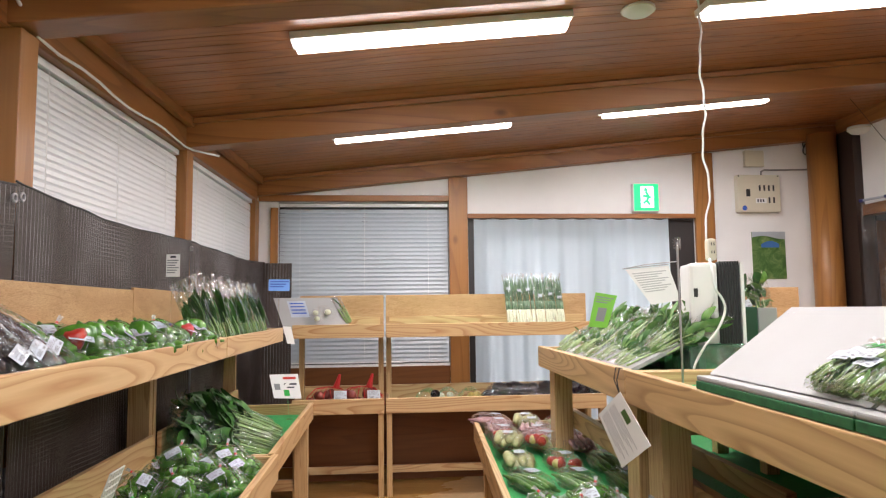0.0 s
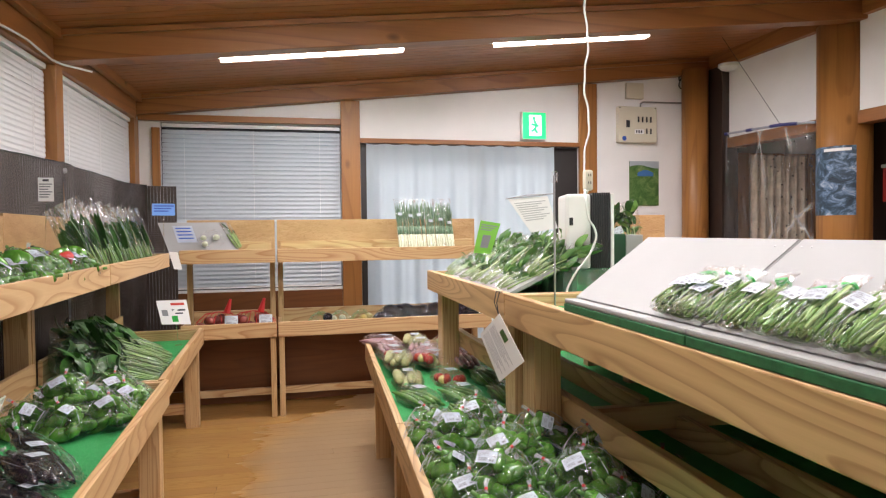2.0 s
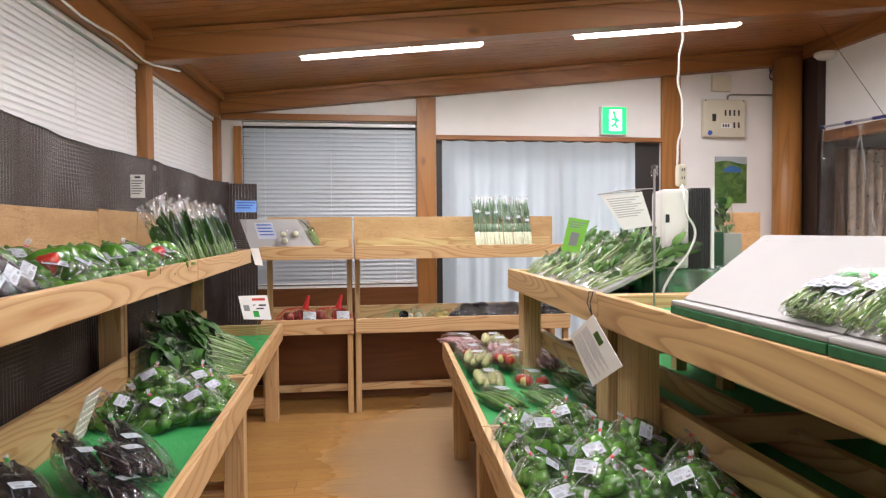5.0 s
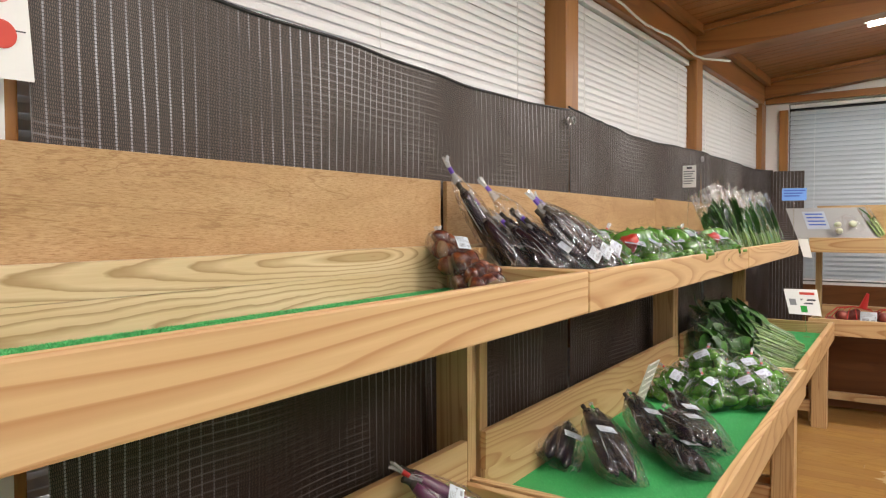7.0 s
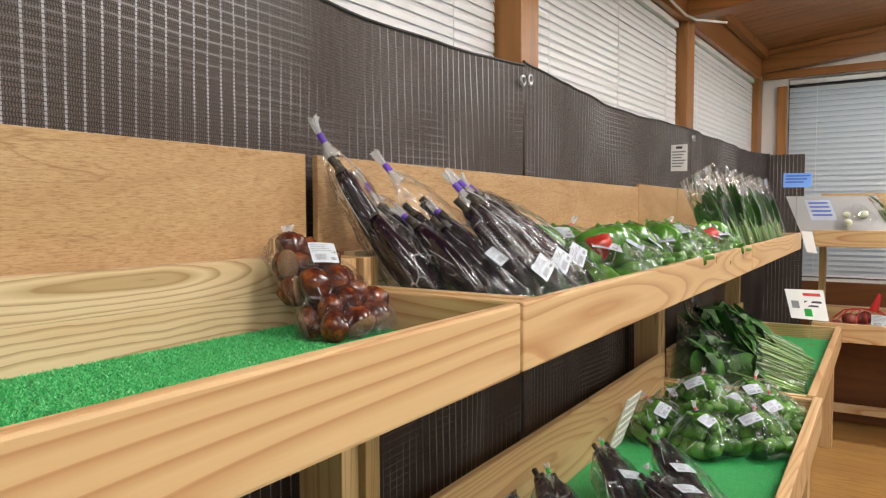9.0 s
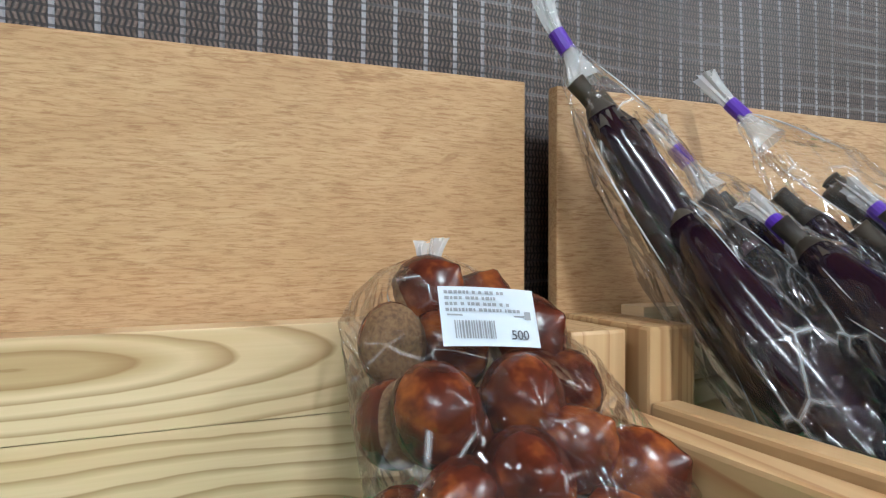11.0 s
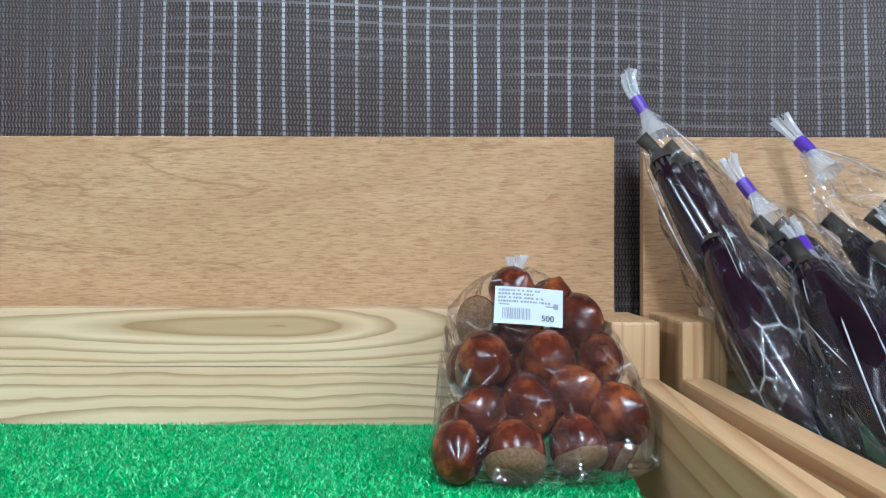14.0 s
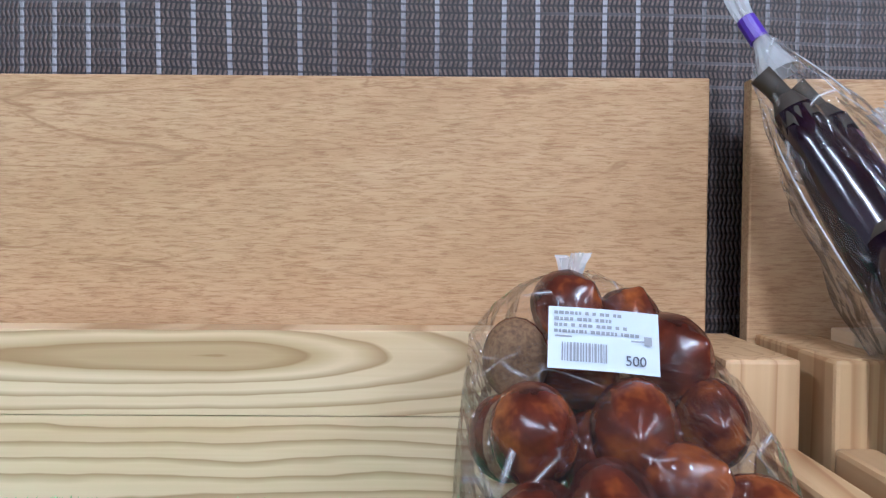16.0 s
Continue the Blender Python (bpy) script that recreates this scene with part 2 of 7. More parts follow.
def net_material():
    """Knitted brown shade net: zigzag tape threads between open warp lines, their daylight mostly painted in pale."""
    m, nt, b = nodes_of("shade_net")
    tc = nt.nodes.new("ShaderNodeTexCoord")
    sep = nt.nodes.new("ShaderNodeSeparateXYZ")
    nt.links.new(tc.outputs["UV"], sep.inputs[0])
    u, v = sep.outputs[0], sep.outputs[1]
    wob = noisen(nt, tc.outputs["UV"], 9.0, 2.0)
    def cycle(c, pitch, jitter=0.1):
        return mathn(nt, 'FRACT', mathn(nt, 'ADD', mathn(nt, 'DIVIDE', c, pitch), mathn(nt, 'MULTIPLY', wob, jitter)))
    def stripes(c, pitch, width, jitter=0.1):
        return mathn(nt, 'LESS_THAN', cycle(c, pitch, jitter), width)
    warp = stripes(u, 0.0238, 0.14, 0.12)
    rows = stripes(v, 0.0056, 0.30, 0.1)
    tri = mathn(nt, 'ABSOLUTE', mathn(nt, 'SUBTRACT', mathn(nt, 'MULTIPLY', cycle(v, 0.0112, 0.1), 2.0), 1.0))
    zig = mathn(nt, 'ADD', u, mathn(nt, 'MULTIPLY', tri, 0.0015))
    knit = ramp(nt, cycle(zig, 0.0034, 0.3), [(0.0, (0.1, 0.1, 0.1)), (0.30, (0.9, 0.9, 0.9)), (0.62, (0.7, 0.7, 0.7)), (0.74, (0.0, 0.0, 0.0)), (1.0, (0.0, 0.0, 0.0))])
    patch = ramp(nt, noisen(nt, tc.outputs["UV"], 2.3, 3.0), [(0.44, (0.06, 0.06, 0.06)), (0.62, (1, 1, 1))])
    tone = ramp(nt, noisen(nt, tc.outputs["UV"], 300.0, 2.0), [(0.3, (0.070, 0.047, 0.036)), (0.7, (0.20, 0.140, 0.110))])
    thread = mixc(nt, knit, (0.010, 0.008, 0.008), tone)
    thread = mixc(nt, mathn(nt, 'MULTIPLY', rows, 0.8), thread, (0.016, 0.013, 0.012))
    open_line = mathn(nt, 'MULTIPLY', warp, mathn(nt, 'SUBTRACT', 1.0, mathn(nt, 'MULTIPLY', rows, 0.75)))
    # pale colour on the open lines stands in for daylight shining through
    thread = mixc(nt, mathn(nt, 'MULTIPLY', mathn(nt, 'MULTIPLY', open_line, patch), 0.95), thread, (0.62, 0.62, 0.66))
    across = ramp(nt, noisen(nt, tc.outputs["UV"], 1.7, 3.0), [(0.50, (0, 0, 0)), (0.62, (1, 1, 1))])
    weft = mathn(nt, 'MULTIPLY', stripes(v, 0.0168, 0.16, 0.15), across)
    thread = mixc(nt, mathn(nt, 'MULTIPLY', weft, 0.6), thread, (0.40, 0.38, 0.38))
    nt.links.new(thread, b.inputs["Base Color"])
    b.inputs["Roughness"].default_value = 0.42
    b.inputs["Specular IOR Level"].default_value = 0.45
    hole = mathn(nt, 'MULTIPLY', mathn(nt, 'MULTIPLY', open_line, patch), 0.25)
    bump(nt, b, mathn(nt, 'SUBTRACT', knit, mathn(nt, 'MULTIPLY', rows, 0.6)), 0.6, 0.0012)
    tr = nt.nodes.new("ShaderNodeBsdfTransparent")
    mx = nt.nodes.new("ShaderNodeMixShader")
    nt.links.new(hole, mx.inputs[0])
    nt.links.new(b.outputs[0], mx.inputs[1])
    nt.links.new(tr.outputs[0], mx.inputs[2])
    nt.links.new(mx.outputs[0], nt.nodes["Material Output"].inputs[0])
    return m


net = net_material()


def sheer_material(name, colour, through_share):
    m, nt, b = nodes_of(name)
    tl = nd(nt, "ShaderNodeBsdfTranslucent", Color=(*colour, 1))
    df = nd(nt, "ShaderNodeBsdfDiffuse", Color=(*colour, 1))
    mx = nd(nt, "ShaderNodeMixShader", Fac=through_share)
    nt.links.new(df.outputs[0], mx.inputs[1])
    nt.links.new(tl.outputs[0], mx.inputs[2])
    weave = noisen(nt, coords(nt, (1, 1, 1), False), 900.0, 1.0)
    bp = nd(nt, "ShaderNodeBump", Strength=0.2, Distance=0.001)
    nt.links.new(weave, bp.inputs["Height"])
    nt.links.new(bp.outputs[0], df.inputs["Normal"])
    nt.links.new(mx.outputs[0], nt.nodes["Material Output"].inputs[0])
    return m


curtain_cloth = sheer_material("sheer_curtain", (0.72, 0.82, 0.88), 0.55)
blind_grey = plain("blind_grey", (0.50, 0.55, 0.59), 0.4, 0.02, 4.0, 0.0)
blind_slat = plain("blind_slat", (0.80, 0.81, 0.82), 0.4, 0.02, 4.0, 0.0)


def film_material(name, tint=(1, 1, 1), gloss=0.16, crumple=45.0, haze=0.0):
    """Thin clear plastic film with sharp creases."""
    m, nt, b = nodes_of(name)
    tr = nd(nt, "ShaderNodeBsdfTransparent", Color=(*tint, 1))
    gl = nd(nt, "ShaderNodeBsdfGlossy", Color=(1, 1, 1, 1), Roughness=0.05)
    vec = coords(nt)
    v2 = coords(nt, (1, 1, 0.45))
    cells = nd(nt, "ShaderNodeTexVoronoi", Scale=crumple)
    cells.feature = 'F1'
    edges = nd(nt, "ShaderNodeTexVoronoi", Scale=crumple)
    edges.feature = 'DISTANCE_TO_EDGE'
    fine = nd(nt, "ShaderNodeTexVoronoi", Scale=crumple * 2.6)
    for node in (cells, edges, fine):
        nt.links.new(v2, node.inputs["Vector"])
    height = mathn(nt, 'ADD', cells.outputs["Distance"], mathn(nt, 'MULTIPLY', fine.outputs["Distance"], 0.35))
    bp = nd(nt, "ShaderNodeBump", Strength=0.75, Distance=0.45 / crumple)
    nt.links.new(height, bp.inputs["Height"])
    nt.links.new(bp.outputs[0], gl.inputs["Normal"])
    some = ramp(nt, noisen(nt, vec, crumple * 0.6, 2.0), [(0.50, (0, 0, 0)), (0.62, (1, 1, 1))])
    white = mathn(nt, 'MULTIPLY', ramp(nt, edges.outputs["Distance"], [(0.0, (1, 1, 1)), (0.045, (0, 0, 0))]), some)
    fr = nd(nt, "ShaderNodeFresnel", IOR=1.42)
    nt.links.new(bp.outputs[0], fr.inputs["Normal"])
    fac = mathn(nt, 'ADD', mathn(nt, 'MULTIPLY', fr.outputs[0], 0.55), gloss * 0.10, True)
    mx = nt.nodes.new("ShaderNodeMixShader")
    nt.links.new(fac, mx.inputs[0])
    out = tr.outputs[0]
    if haze:
        df = nd(nt, "ShaderNodeBsdfDiffuse", Color=(0.8, 0.82, 0.83, 1))
        hz = nt.nodes.new("ShaderNodeMixShader")
        nt.links.new(mathn(nt, 'ADD', mathn(nt, 'MULTIPLY', white, 0.38), haze, True), hz.inputs[0])
        nt.links.new(tr.outputs[0], hz.inputs[1])
        nt.links.new(df.outputs[0], hz.inputs[2])
        out = hz.outputs[0]
    nt.links.new(out, mx.inputs[1])
    nt.links.new(gl.outputs[0], mx.inputs[2])
    nt.links.new(mx.outputs[0], nt.nodes["Material Output"].inputs[0])
    return m


film = film_material("clear_film", haze=0.008)
film_loose = film_material("loose_film", haze=0.010, crumple=38.0)
film_smooth = film_material("smooth_film", gloss=0.05, crumple=22.0, haze=0.006)
film_neck = film_material("gathered_film", haze=0.38, crumple=160.0)
vinyl = film_material("clear_vinyl_sheet", gloss=0.2, crumple=3.0, haze=0.035)


def glass_material():
    m, nt, b = nodes_of("window_glass")
    b.inputs["Transmission Weight"].default_value = 1.0
    b.inputs["Roughness"].default_value = 0.02
    b.inputs["IOR"].default_value = 1.45
    return m


glass = glass_material()


def glow(name, colour, strength):
    m, nt, b = nodes_of(name)
    b.inputs["Base Color"].default_value = (*colour, 1)
    b.inputs["Emission Color"].default_value = (*colour, 1)
    b.inputs["Emission Strength"].default_value = strength
    return m


tube_glow = glow("tube_glow", (1.0, 0.98, 0.94), 16.0)
sign_green = glow("sign_green", (0.0, 0.62, 0.20), 0.75)
sign_white = glow("sign_white", (0.85, 1.0, 0.9), 0.95)

# ---------------------------------------------------------------- building helpers
PLACE = {}


def thing(name, label, category, m=None, group="", kind=""):
    """An empty at the thing's base that its parts hang from."""
    ob = new(name)
    ob.empty_display_size = 0.05
    m = m or Matrix()
    ob.matrix_basis = m
    PLACE[ob] = m
    return tagged(ob, label, category, group, kind)


def part(name, bm, material, parent, label="", local=False, smooth=False, kind=""):
    """One mesh under a thing or a part; the bmesh is in world coordinates unless local."""
    me = bpy.data.meshes.new(name)
    if not local:
        bmesh.ops.transform(bm, matrix=PLACE[parent].inverted(), verts=bm.verts)
    bm.to_mesh(me)
    bm.free()
    if smooth:
        me.polygons.foreach_set("use_smooth", [True] * len(me.polygons))
    for mt in (material if isinstance(material, (list, tuple)) else [material]):
        me.materials.append(mt)
    ob = new(name, me)
    ob.parent = parent
    PLACE[ob] = PLACE[parent]
    if label:
        ob["label"] = label
    if kind:
        ob["kind"] = kind
    return ob


def solo(name, bm, material, label, category="", kind="", smooth=False, group="", base=None):
    """A thing that is one mesh."""
    me = bpy.data.meshes.new(name)
    m = Matrix.Translation(base) if base is not None else Matrix()
    if base is not None:
        bmesh.ops.transform(bm, matrix=m.inverted(), verts=bm.verts)
    bm.to_mesh(me)
    bm.free()
    if smooth:
        me.polygons.foreach_set("use_smooth", [True] * len(me.polygons))
    for mt in (material if isinstance(material, (list, tuple)) else [material]):
        me.materials.append(mt)
    ob = new(name, me)
    ob.matrix_basis = m
    PLACE[ob] = m
    return tagged(ob, label, category, group, kind)


def box(bm, x0, x1, y0, y1, z0, z1, bevel=0.0, mat=0):
    return prism(bm, [(x0, y0), (x1, y0), (x1, y1), (x0, y1)], z0, z1, bevel, mat)


def prism(bm, outline, z0, z1, bevel=0.0, mat=0):
    """An upright prism over an outline; z0 and z1 may be lists, one height a corner."""
    n = len(outline)
    lo = z0 if isinstance(z0, (list, tuple)) else [z0] * n
    hi = z1 if isinstance(z1, (list, tuple)) else [z1] * n
    a = [bm.verts.new((x, y, z)) for (x, y), z in zip(outline, lo)]
    b = [bm.verts.new((x, y, z)) for (x, y), z in zip(outline, hi)]
    fs = [bm.faces.new(a[::-1]), bm.faces.new(b)]
    fs += [bm.faces.new((a[i], a[(i + 1) % n], b[(i + 1) % n], b[i])) for i in range(n)]
    for f in fs:
        f.material_index = mat
    bmesh.ops.recalc_face_normals(bm, faces=fs)
    if bevel:
        edges = list({e for f in fs for e in f.edges})
        bmesh.ops.bevel(bm, geom=edges, offset=bevel, segments=2, profile=0.6, affect='EDGES')
    return fs


def tube(bm, points, radii, sides=8, cap=True, mat=0):
    """A round tube along points, with one radius for all or one for each."""
    pts = [Vector(p) for p in points]
    rr = radii if isinstance(radii, (list, tuple)) else [radii] * len(pts)
    rings = []
    side = None
    for i, p in enumerate(pts):
        d = (pts[min(i + 1, len(pts) - 1)] - pts[max(i - 1, 0)]).normalized()
        if side is None:
            side = d.orthogonal().normalized()
        side = (side - d * side.dot(d))
        side = side.normalized() if side.length > 1e-6 else d.orthogonal().normalized()
        up = d.cross(side)
        rings.append([bm.verts.new(p + rr[i] * (math.cos(a) * side + math.sin(a) * up)) for a in [math.tau * k / sides for k in range(sides)]])
    for r, q in zip(rings, rings[1:]):
        for k in range(sides):
            f = bm.faces.new((r[k], r[(k + 1) % sides], q[(k + 1) % sides], q[k]))
            f.material_index = mat
    if cap:
        bm.faces.new(rings[0][::-1]).material_index = mat
        bm.faces.new(rings[-1]).material_index = mat


def sheet(bm, nu, nv, place, mat=0, uv=None):
    """A grid of faces; place(u, v) gives a point for u and v from 0 to 1."""
    vs = [[bm.verts.new(place(i / nu, j / nv)) for j in range(nv + 1)] for i in range(nu + 1)]
    layer = bm.loops.layers.uv.verify() if uv else None
    for i in range(nu):
        for j in range(nv):
            f = bm.faces.new((vs[i][j], vs[i + 1][j], vs[i + 1][j + 1], vs[i][j + 1]))
            f.material_index = mat
            if uv:
                for loop, (a, c) in zip(f.loops, ((i, j), (i + 1, j), (i + 1, j + 1), (i, j + 1))):
                    loop[layer].uv = (a / nu * uv[0], c / nv * uv[1])


def board(name, parent, material, x0, x1, y0, y1, z0, z1, bevel=0.003, label="", local=False):
    bm = bmesh.new()
    box(bm, x0, x1, y0, y1, z0, z1, bevel)
    return part(name, bm, material, parent, label, local)


def structure(name, material, label, *boxes, bevel=0.0):
    bm = bmesh.new()
    for b in boxes:
        box(bm, *b, bevel=bevel)
    return solo(name, bm, material, label, kind="structure")


# ---------------------------------------------------------------- the room
WALL_Y = 6.095            # inner face of the end wall
BACK_Y = -2.6
EAST_X = 4.25             # line of the posts towards the side room
FAR_X = 7.4


def west(y):
    """The window wall's inner face; it stands slightly askew."""
    return -1.085 - 0.045 * (6.0 - y)


def roof(x):
    """Height of the boarded ceiling."""
    return 2.385 + 0.106 * (x + 1.1)


bm = bmesh.new()
box(bm, -2.2, FAR_X + 0.2, BACK_Y - 0.2, WALL_Y + 0.2, -0.12, -0.006)
floor = solo("floor", bm, floor_wood, "worn orange-brown varnished wooden plank floor", kind="structure")

# ceiling boards, one mesh
bm = bmesh.new()
pitch = 0.098
y = BACK_Y - 0.1
while y < WALL_Y + 0.1:
    a, b = y + 0.003, y + pitch - 0.003
    x0, x1 = -1.7, FAR_X
    prism(bm, [(x0, a), (x1, a), (x1, b), (x0, b)], [roof(x0), roof(x1), roof(x1), roof(x0)], [roof(x0) + 0.015, roof(x1) + 0.015] * 1 + [roof(x1) + 0.015, roof(x0) + 0.015])
    y += pitch
x0, x1 = -1.9, FAR_X + 0.2
prism(bm, [(x0, BACK_Y - 0.2), (x1, BACK_Y - 0.2), (x1, WALL_Y + 0.2), (x0, WALL_Y + 0.2)], [roof(x0) + 0.016, roof(x1) + 0.016, roof(x1) + 0.016, roof(x0) + 0.016], [roof(x0) + 0.12, roof(x1) + 0.12, roof(x1) + 0.12, roof(x0) + 0.12])
solo("ceiling", bm, ceiling_wood, "dark reddish-brown tongue and groove boarded ceiling", kind="structure")


def rafter(name, y0, y1, drop, x0=-1.25, x1=FAR_X, label="orange-brown glulam roof beam with dark knots"):
    bm = bmesh.new()
    prism(bm, [(x0, y0), (x1, y0), (x1, y1), (x0, y1)], [roof(x0) - drop, roof(x1) - drop, roof(x1) - drop, roof(x0) - drop], [roof(x0) - 0.004, roof(x1) - 0.004, roof(x1) - 0.004, roof(x0) - 0.004], 0.006)
    # cover strip along the top
    for a, b in ((y0 - 0.028, y0 + 0.002), (y1 - 0.002, y1 + 0.028)):
        prism(bm, [(x0, a), (x1, a), (x1, b), (x0, b)], [roof(x0) - 0.035, roof(x1) - 0.035, roof(x1) - 0.035, roof(x0) - 0.035], [roof(x0) - 0.005, roof(x1) - 0.005, roof(x1) - 0.005, roof(x0) - 0.005])
    return solo(name, bm, beam_x, label, kind="structure")


rafter("beam_1", 4.20, 4.33, 0.165)
rafter("beam_2", 2.47, 2.62, 0.165)
rafter("beam_3", 0.66, 0.80, 0.165)
rafter("beam_4", -1.2, -1.06, 0.165)
rafter("beam_5", WALL_Y - 0.10, WALL_Y + 0.02, 0.15, x0=-1.10, label="orange-brown beam along the top of the end wall")

# end wall, of pieces around the window and the glazed door
T = 0.16
window_x0, window_x1, window_z0, window_z1 = -0.90, 0.555, 0.82, 2.20
door_x0, door_x1, door_z = 0.72, 2.76, 2.075
structure("wall_north", plaster, "white plastered end wall under the sloping beam",
          (-1.4, window_x0, WALL_Y, WALL_Y + T, 0, 3.2), (window_x0, window_x1, WALL_Y, WALL_Y + T, window_z1, 3.2), (window_x0, window_x1, WALL_Y, WALL_Y + T, 0, window_z0),
          (window_x1, door_x0, WALL_Y, WALL_Y + T, 0, 3.2), (door_x0, door_x1, WALL_Y, WALL_Y + T, door_z, 3.2), (door_x1, 6.15, WALL_Y, WALL_Y + T, 0, 3.4), (7.0, FAR_X, WALL_Y, WALL_Y + T, 0, 3.4), (6.15, 7.0, WALL_Y, WALL_Y + T, 0, 0.8), (6.15, 7.0, WALL_Y, WALL_Y + T, 1.95, 3.4))
structure("wall_post_1", post_z, "orange-brown timber post on the end wall", (0.552, 0.715, WALL_Y - 0.035, WALL_Y - 0.002, 0, roof(0.63) - 0.152), bevel=0.004)
structure("wall_post_2", post_z, "orange-brown timber post on the end wall", (2.762, 2.94, WALL_Y - 0.035, WALL_Y - 0.002, 0, roof(2.85) - 0.152), bevel=0.004)
structure("wall_post_3", post_z, "orange-brown timber post at the window", (-0.962, -0.900, WALL_Y - 0.03, WALL_Y - 0.002, 0, 2.15), bevel=0.004)
structure("window_head_trim", beam_x, "orange-brown timber trim over the window", (-1.06, 0.550, WALL_Y - 0.045, WALL_Y - 0.002, 2.205, 2.255), bevel=0.003)
structure("door_head_trim", beam_x, "orange-brown timber trim over the glazed door", (0.717, 2.760, WALL_Y - 0.04, WALL_Y - 0.002, 2.058, 2.098), bevel=0.003)
structure("wainscot_north", panel_wood, "orange-brown boarded wainscot under the window", (-1.06, 0.55, WALL_Y - 0.022, WALL_Y - 0.002, 0.0, 0.80), (0.717, 0.90, WALL_Y - 0.022, WALL_Y - 0.002, 0.0, 0.35))

# window wall (west), askew
def west_piece(name, y0, y1, z0, z1, material, label, proud=0.0, thick=0.14, bevel=0.0):
    bm = bmesh.new()
    prism(bm, [(west(y0) + proud, y0), (west(y0) + proud - thick, y0), (west(y1) + proud - thick, y1), (west(y1) + proud, y1)], z0, z1, bevel)
    return solo(name, bm, material, label, kind="structure")


POSTS = [(2.495, 2.60), (4.20, 4.315), (5.95, 6.09)]
BAYS = [(0.612, 2.495), (2.60, 4.20), (4.315, 5.95)]
SILL, HEAD = 0.80, 2.205
west_piece("wall_west_low", BACK_Y, WALL_Y, 0, SILL, plaster, "white plastered wall under the windows")
west_piece("wall_west_top", BACK_Y, WALL_Y, HEAD, 2.9, plaster, "white plastered wall above the windows")
west_piece("wall_west_south", BACK_Y, 0.588, SILL + 0.002, HEAD - 0.006, plaster, "white plastered wall beside the windows", proud=0.16, thick=0.30)
west_piece("top_plate", BACK_Y, WALL_Y - 0.11, HEAD - 0.005, 2.395, beam_y, "orange-brown timber plate over the windows", proud=0.03, thick=0.16, bevel=0.004)
west_piece("plate_trim", BACK_Y, WALL_Y - 0.11, 2.335, 2.40, beam_y, "orange-brown trim strip under the ceiling", proud=0.075, thick=0.04, bevel=0.004)
for i, (y0, y1) in enumerate([(0.590, 0.608)] + POSTS):
    west_piece(f"window_post_{i + 1}", y0, y1, SILL, HEAD, post_z, "orange-brown timber post between the windows", proud=(0.155, 0.062, 0.035, 0.02)[i], bevel=0.004)
structure("wall_south", plaster, "white plastered wall behind", (-1.9, FAR_X, BACK_Y - 0.16, BACK_Y, 0, 3.6))
structure("wall_east", panel_wood, "brown boarded wall of the side room", (FAR_X, FAR_X + 0.16, BACK_Y, WALL_Y, 0, 3.6))

# ground outside
bm = bmesh.new()
box(bm, -300, 300, -300, 300, -0.4, -0.3)
solo("ground", bm, plain("asphalt", (0.06, 0.06, 0.06), 0.9), "grey asphalt ground outside", kind="structure")

# ---------------------------------------------------------------- windows, blinds, curtain
def blind(name, a, b, z0, z1, inward, label, slat=0.022, tilt=62.0, slat_mat=None):
    """A venetian blind between two points of a wall; inward is the way into the room."""
    a, b, n = Vector((*a, 0)), Vector((*b, 0)), Vector((*inward, 0))
    th = thing(name, label, "blind", Matrix.Translation((a + b) / 2 + Vector((0, 0, z0))))
    d = (b - a).normalized()
    def bar(part_name, lo, hi, depth, material):
        bm = bmesh.new()
        q = [a + n * depth / 2, b + n * depth / 2, b - n * depth / 2, a - n * depth / 2]
        prism(bm, [(p.x, p.y) for p in q], lo, hi, 0.002)
        part(part_name, bm, material, th)
    bar("head_rail", z1 - 0.028, z1, 0.03, blind_slat)
    bar("bottom_rail", z0, z0 + 0.014, 0.022, blind_slat)
    bm = bmesh.new()
    t = radians(tilt)
    k, z = 0, z0 + 0.03
    while z < z1 - 0.035:
        h, w = slat / 2 * math.sin(t), slat / 2 * math.cos(t)
        lean = random.uniform(-0.0012, 0.0012)
        p = [a + n * w + Vector((0, 0, z - h)), b + n * w + Vector((0, 0, z - h + lean)), b + n * 0.0025 + Vector((0, 0, z + 0.001 + lean)), a + n * 0.0025 + Vector((0, 0, z + 0.001))]
        q = [a - n * w + Vector((0, 0, z + h)), b - n * w + Vector((0, 0, z + h + lean))]
        vs = [bm.verts.new(v) for v in p + q]
        bm.faces.new(vs[:4])
        bm.faces.new((vs[3], vs[2], vs[5], vs[4]))
        z += slat * 0.86
    part("slats", bm, slat_mat or blind_slat, th, "white aluminium slats", kind="stuff")
    for f in (0.12, 0.5, 0.88):
        p = a + (b - a) * f + n * 0.016
        bm = bmesh.new()
        tube(bm, [(p.x, p.y, z0 + 0.01), (p.x, p.y, z1 - 0.02)], 0.0013, 4)
        part("ladder_cord", bm, white_plastic, th)
    return th


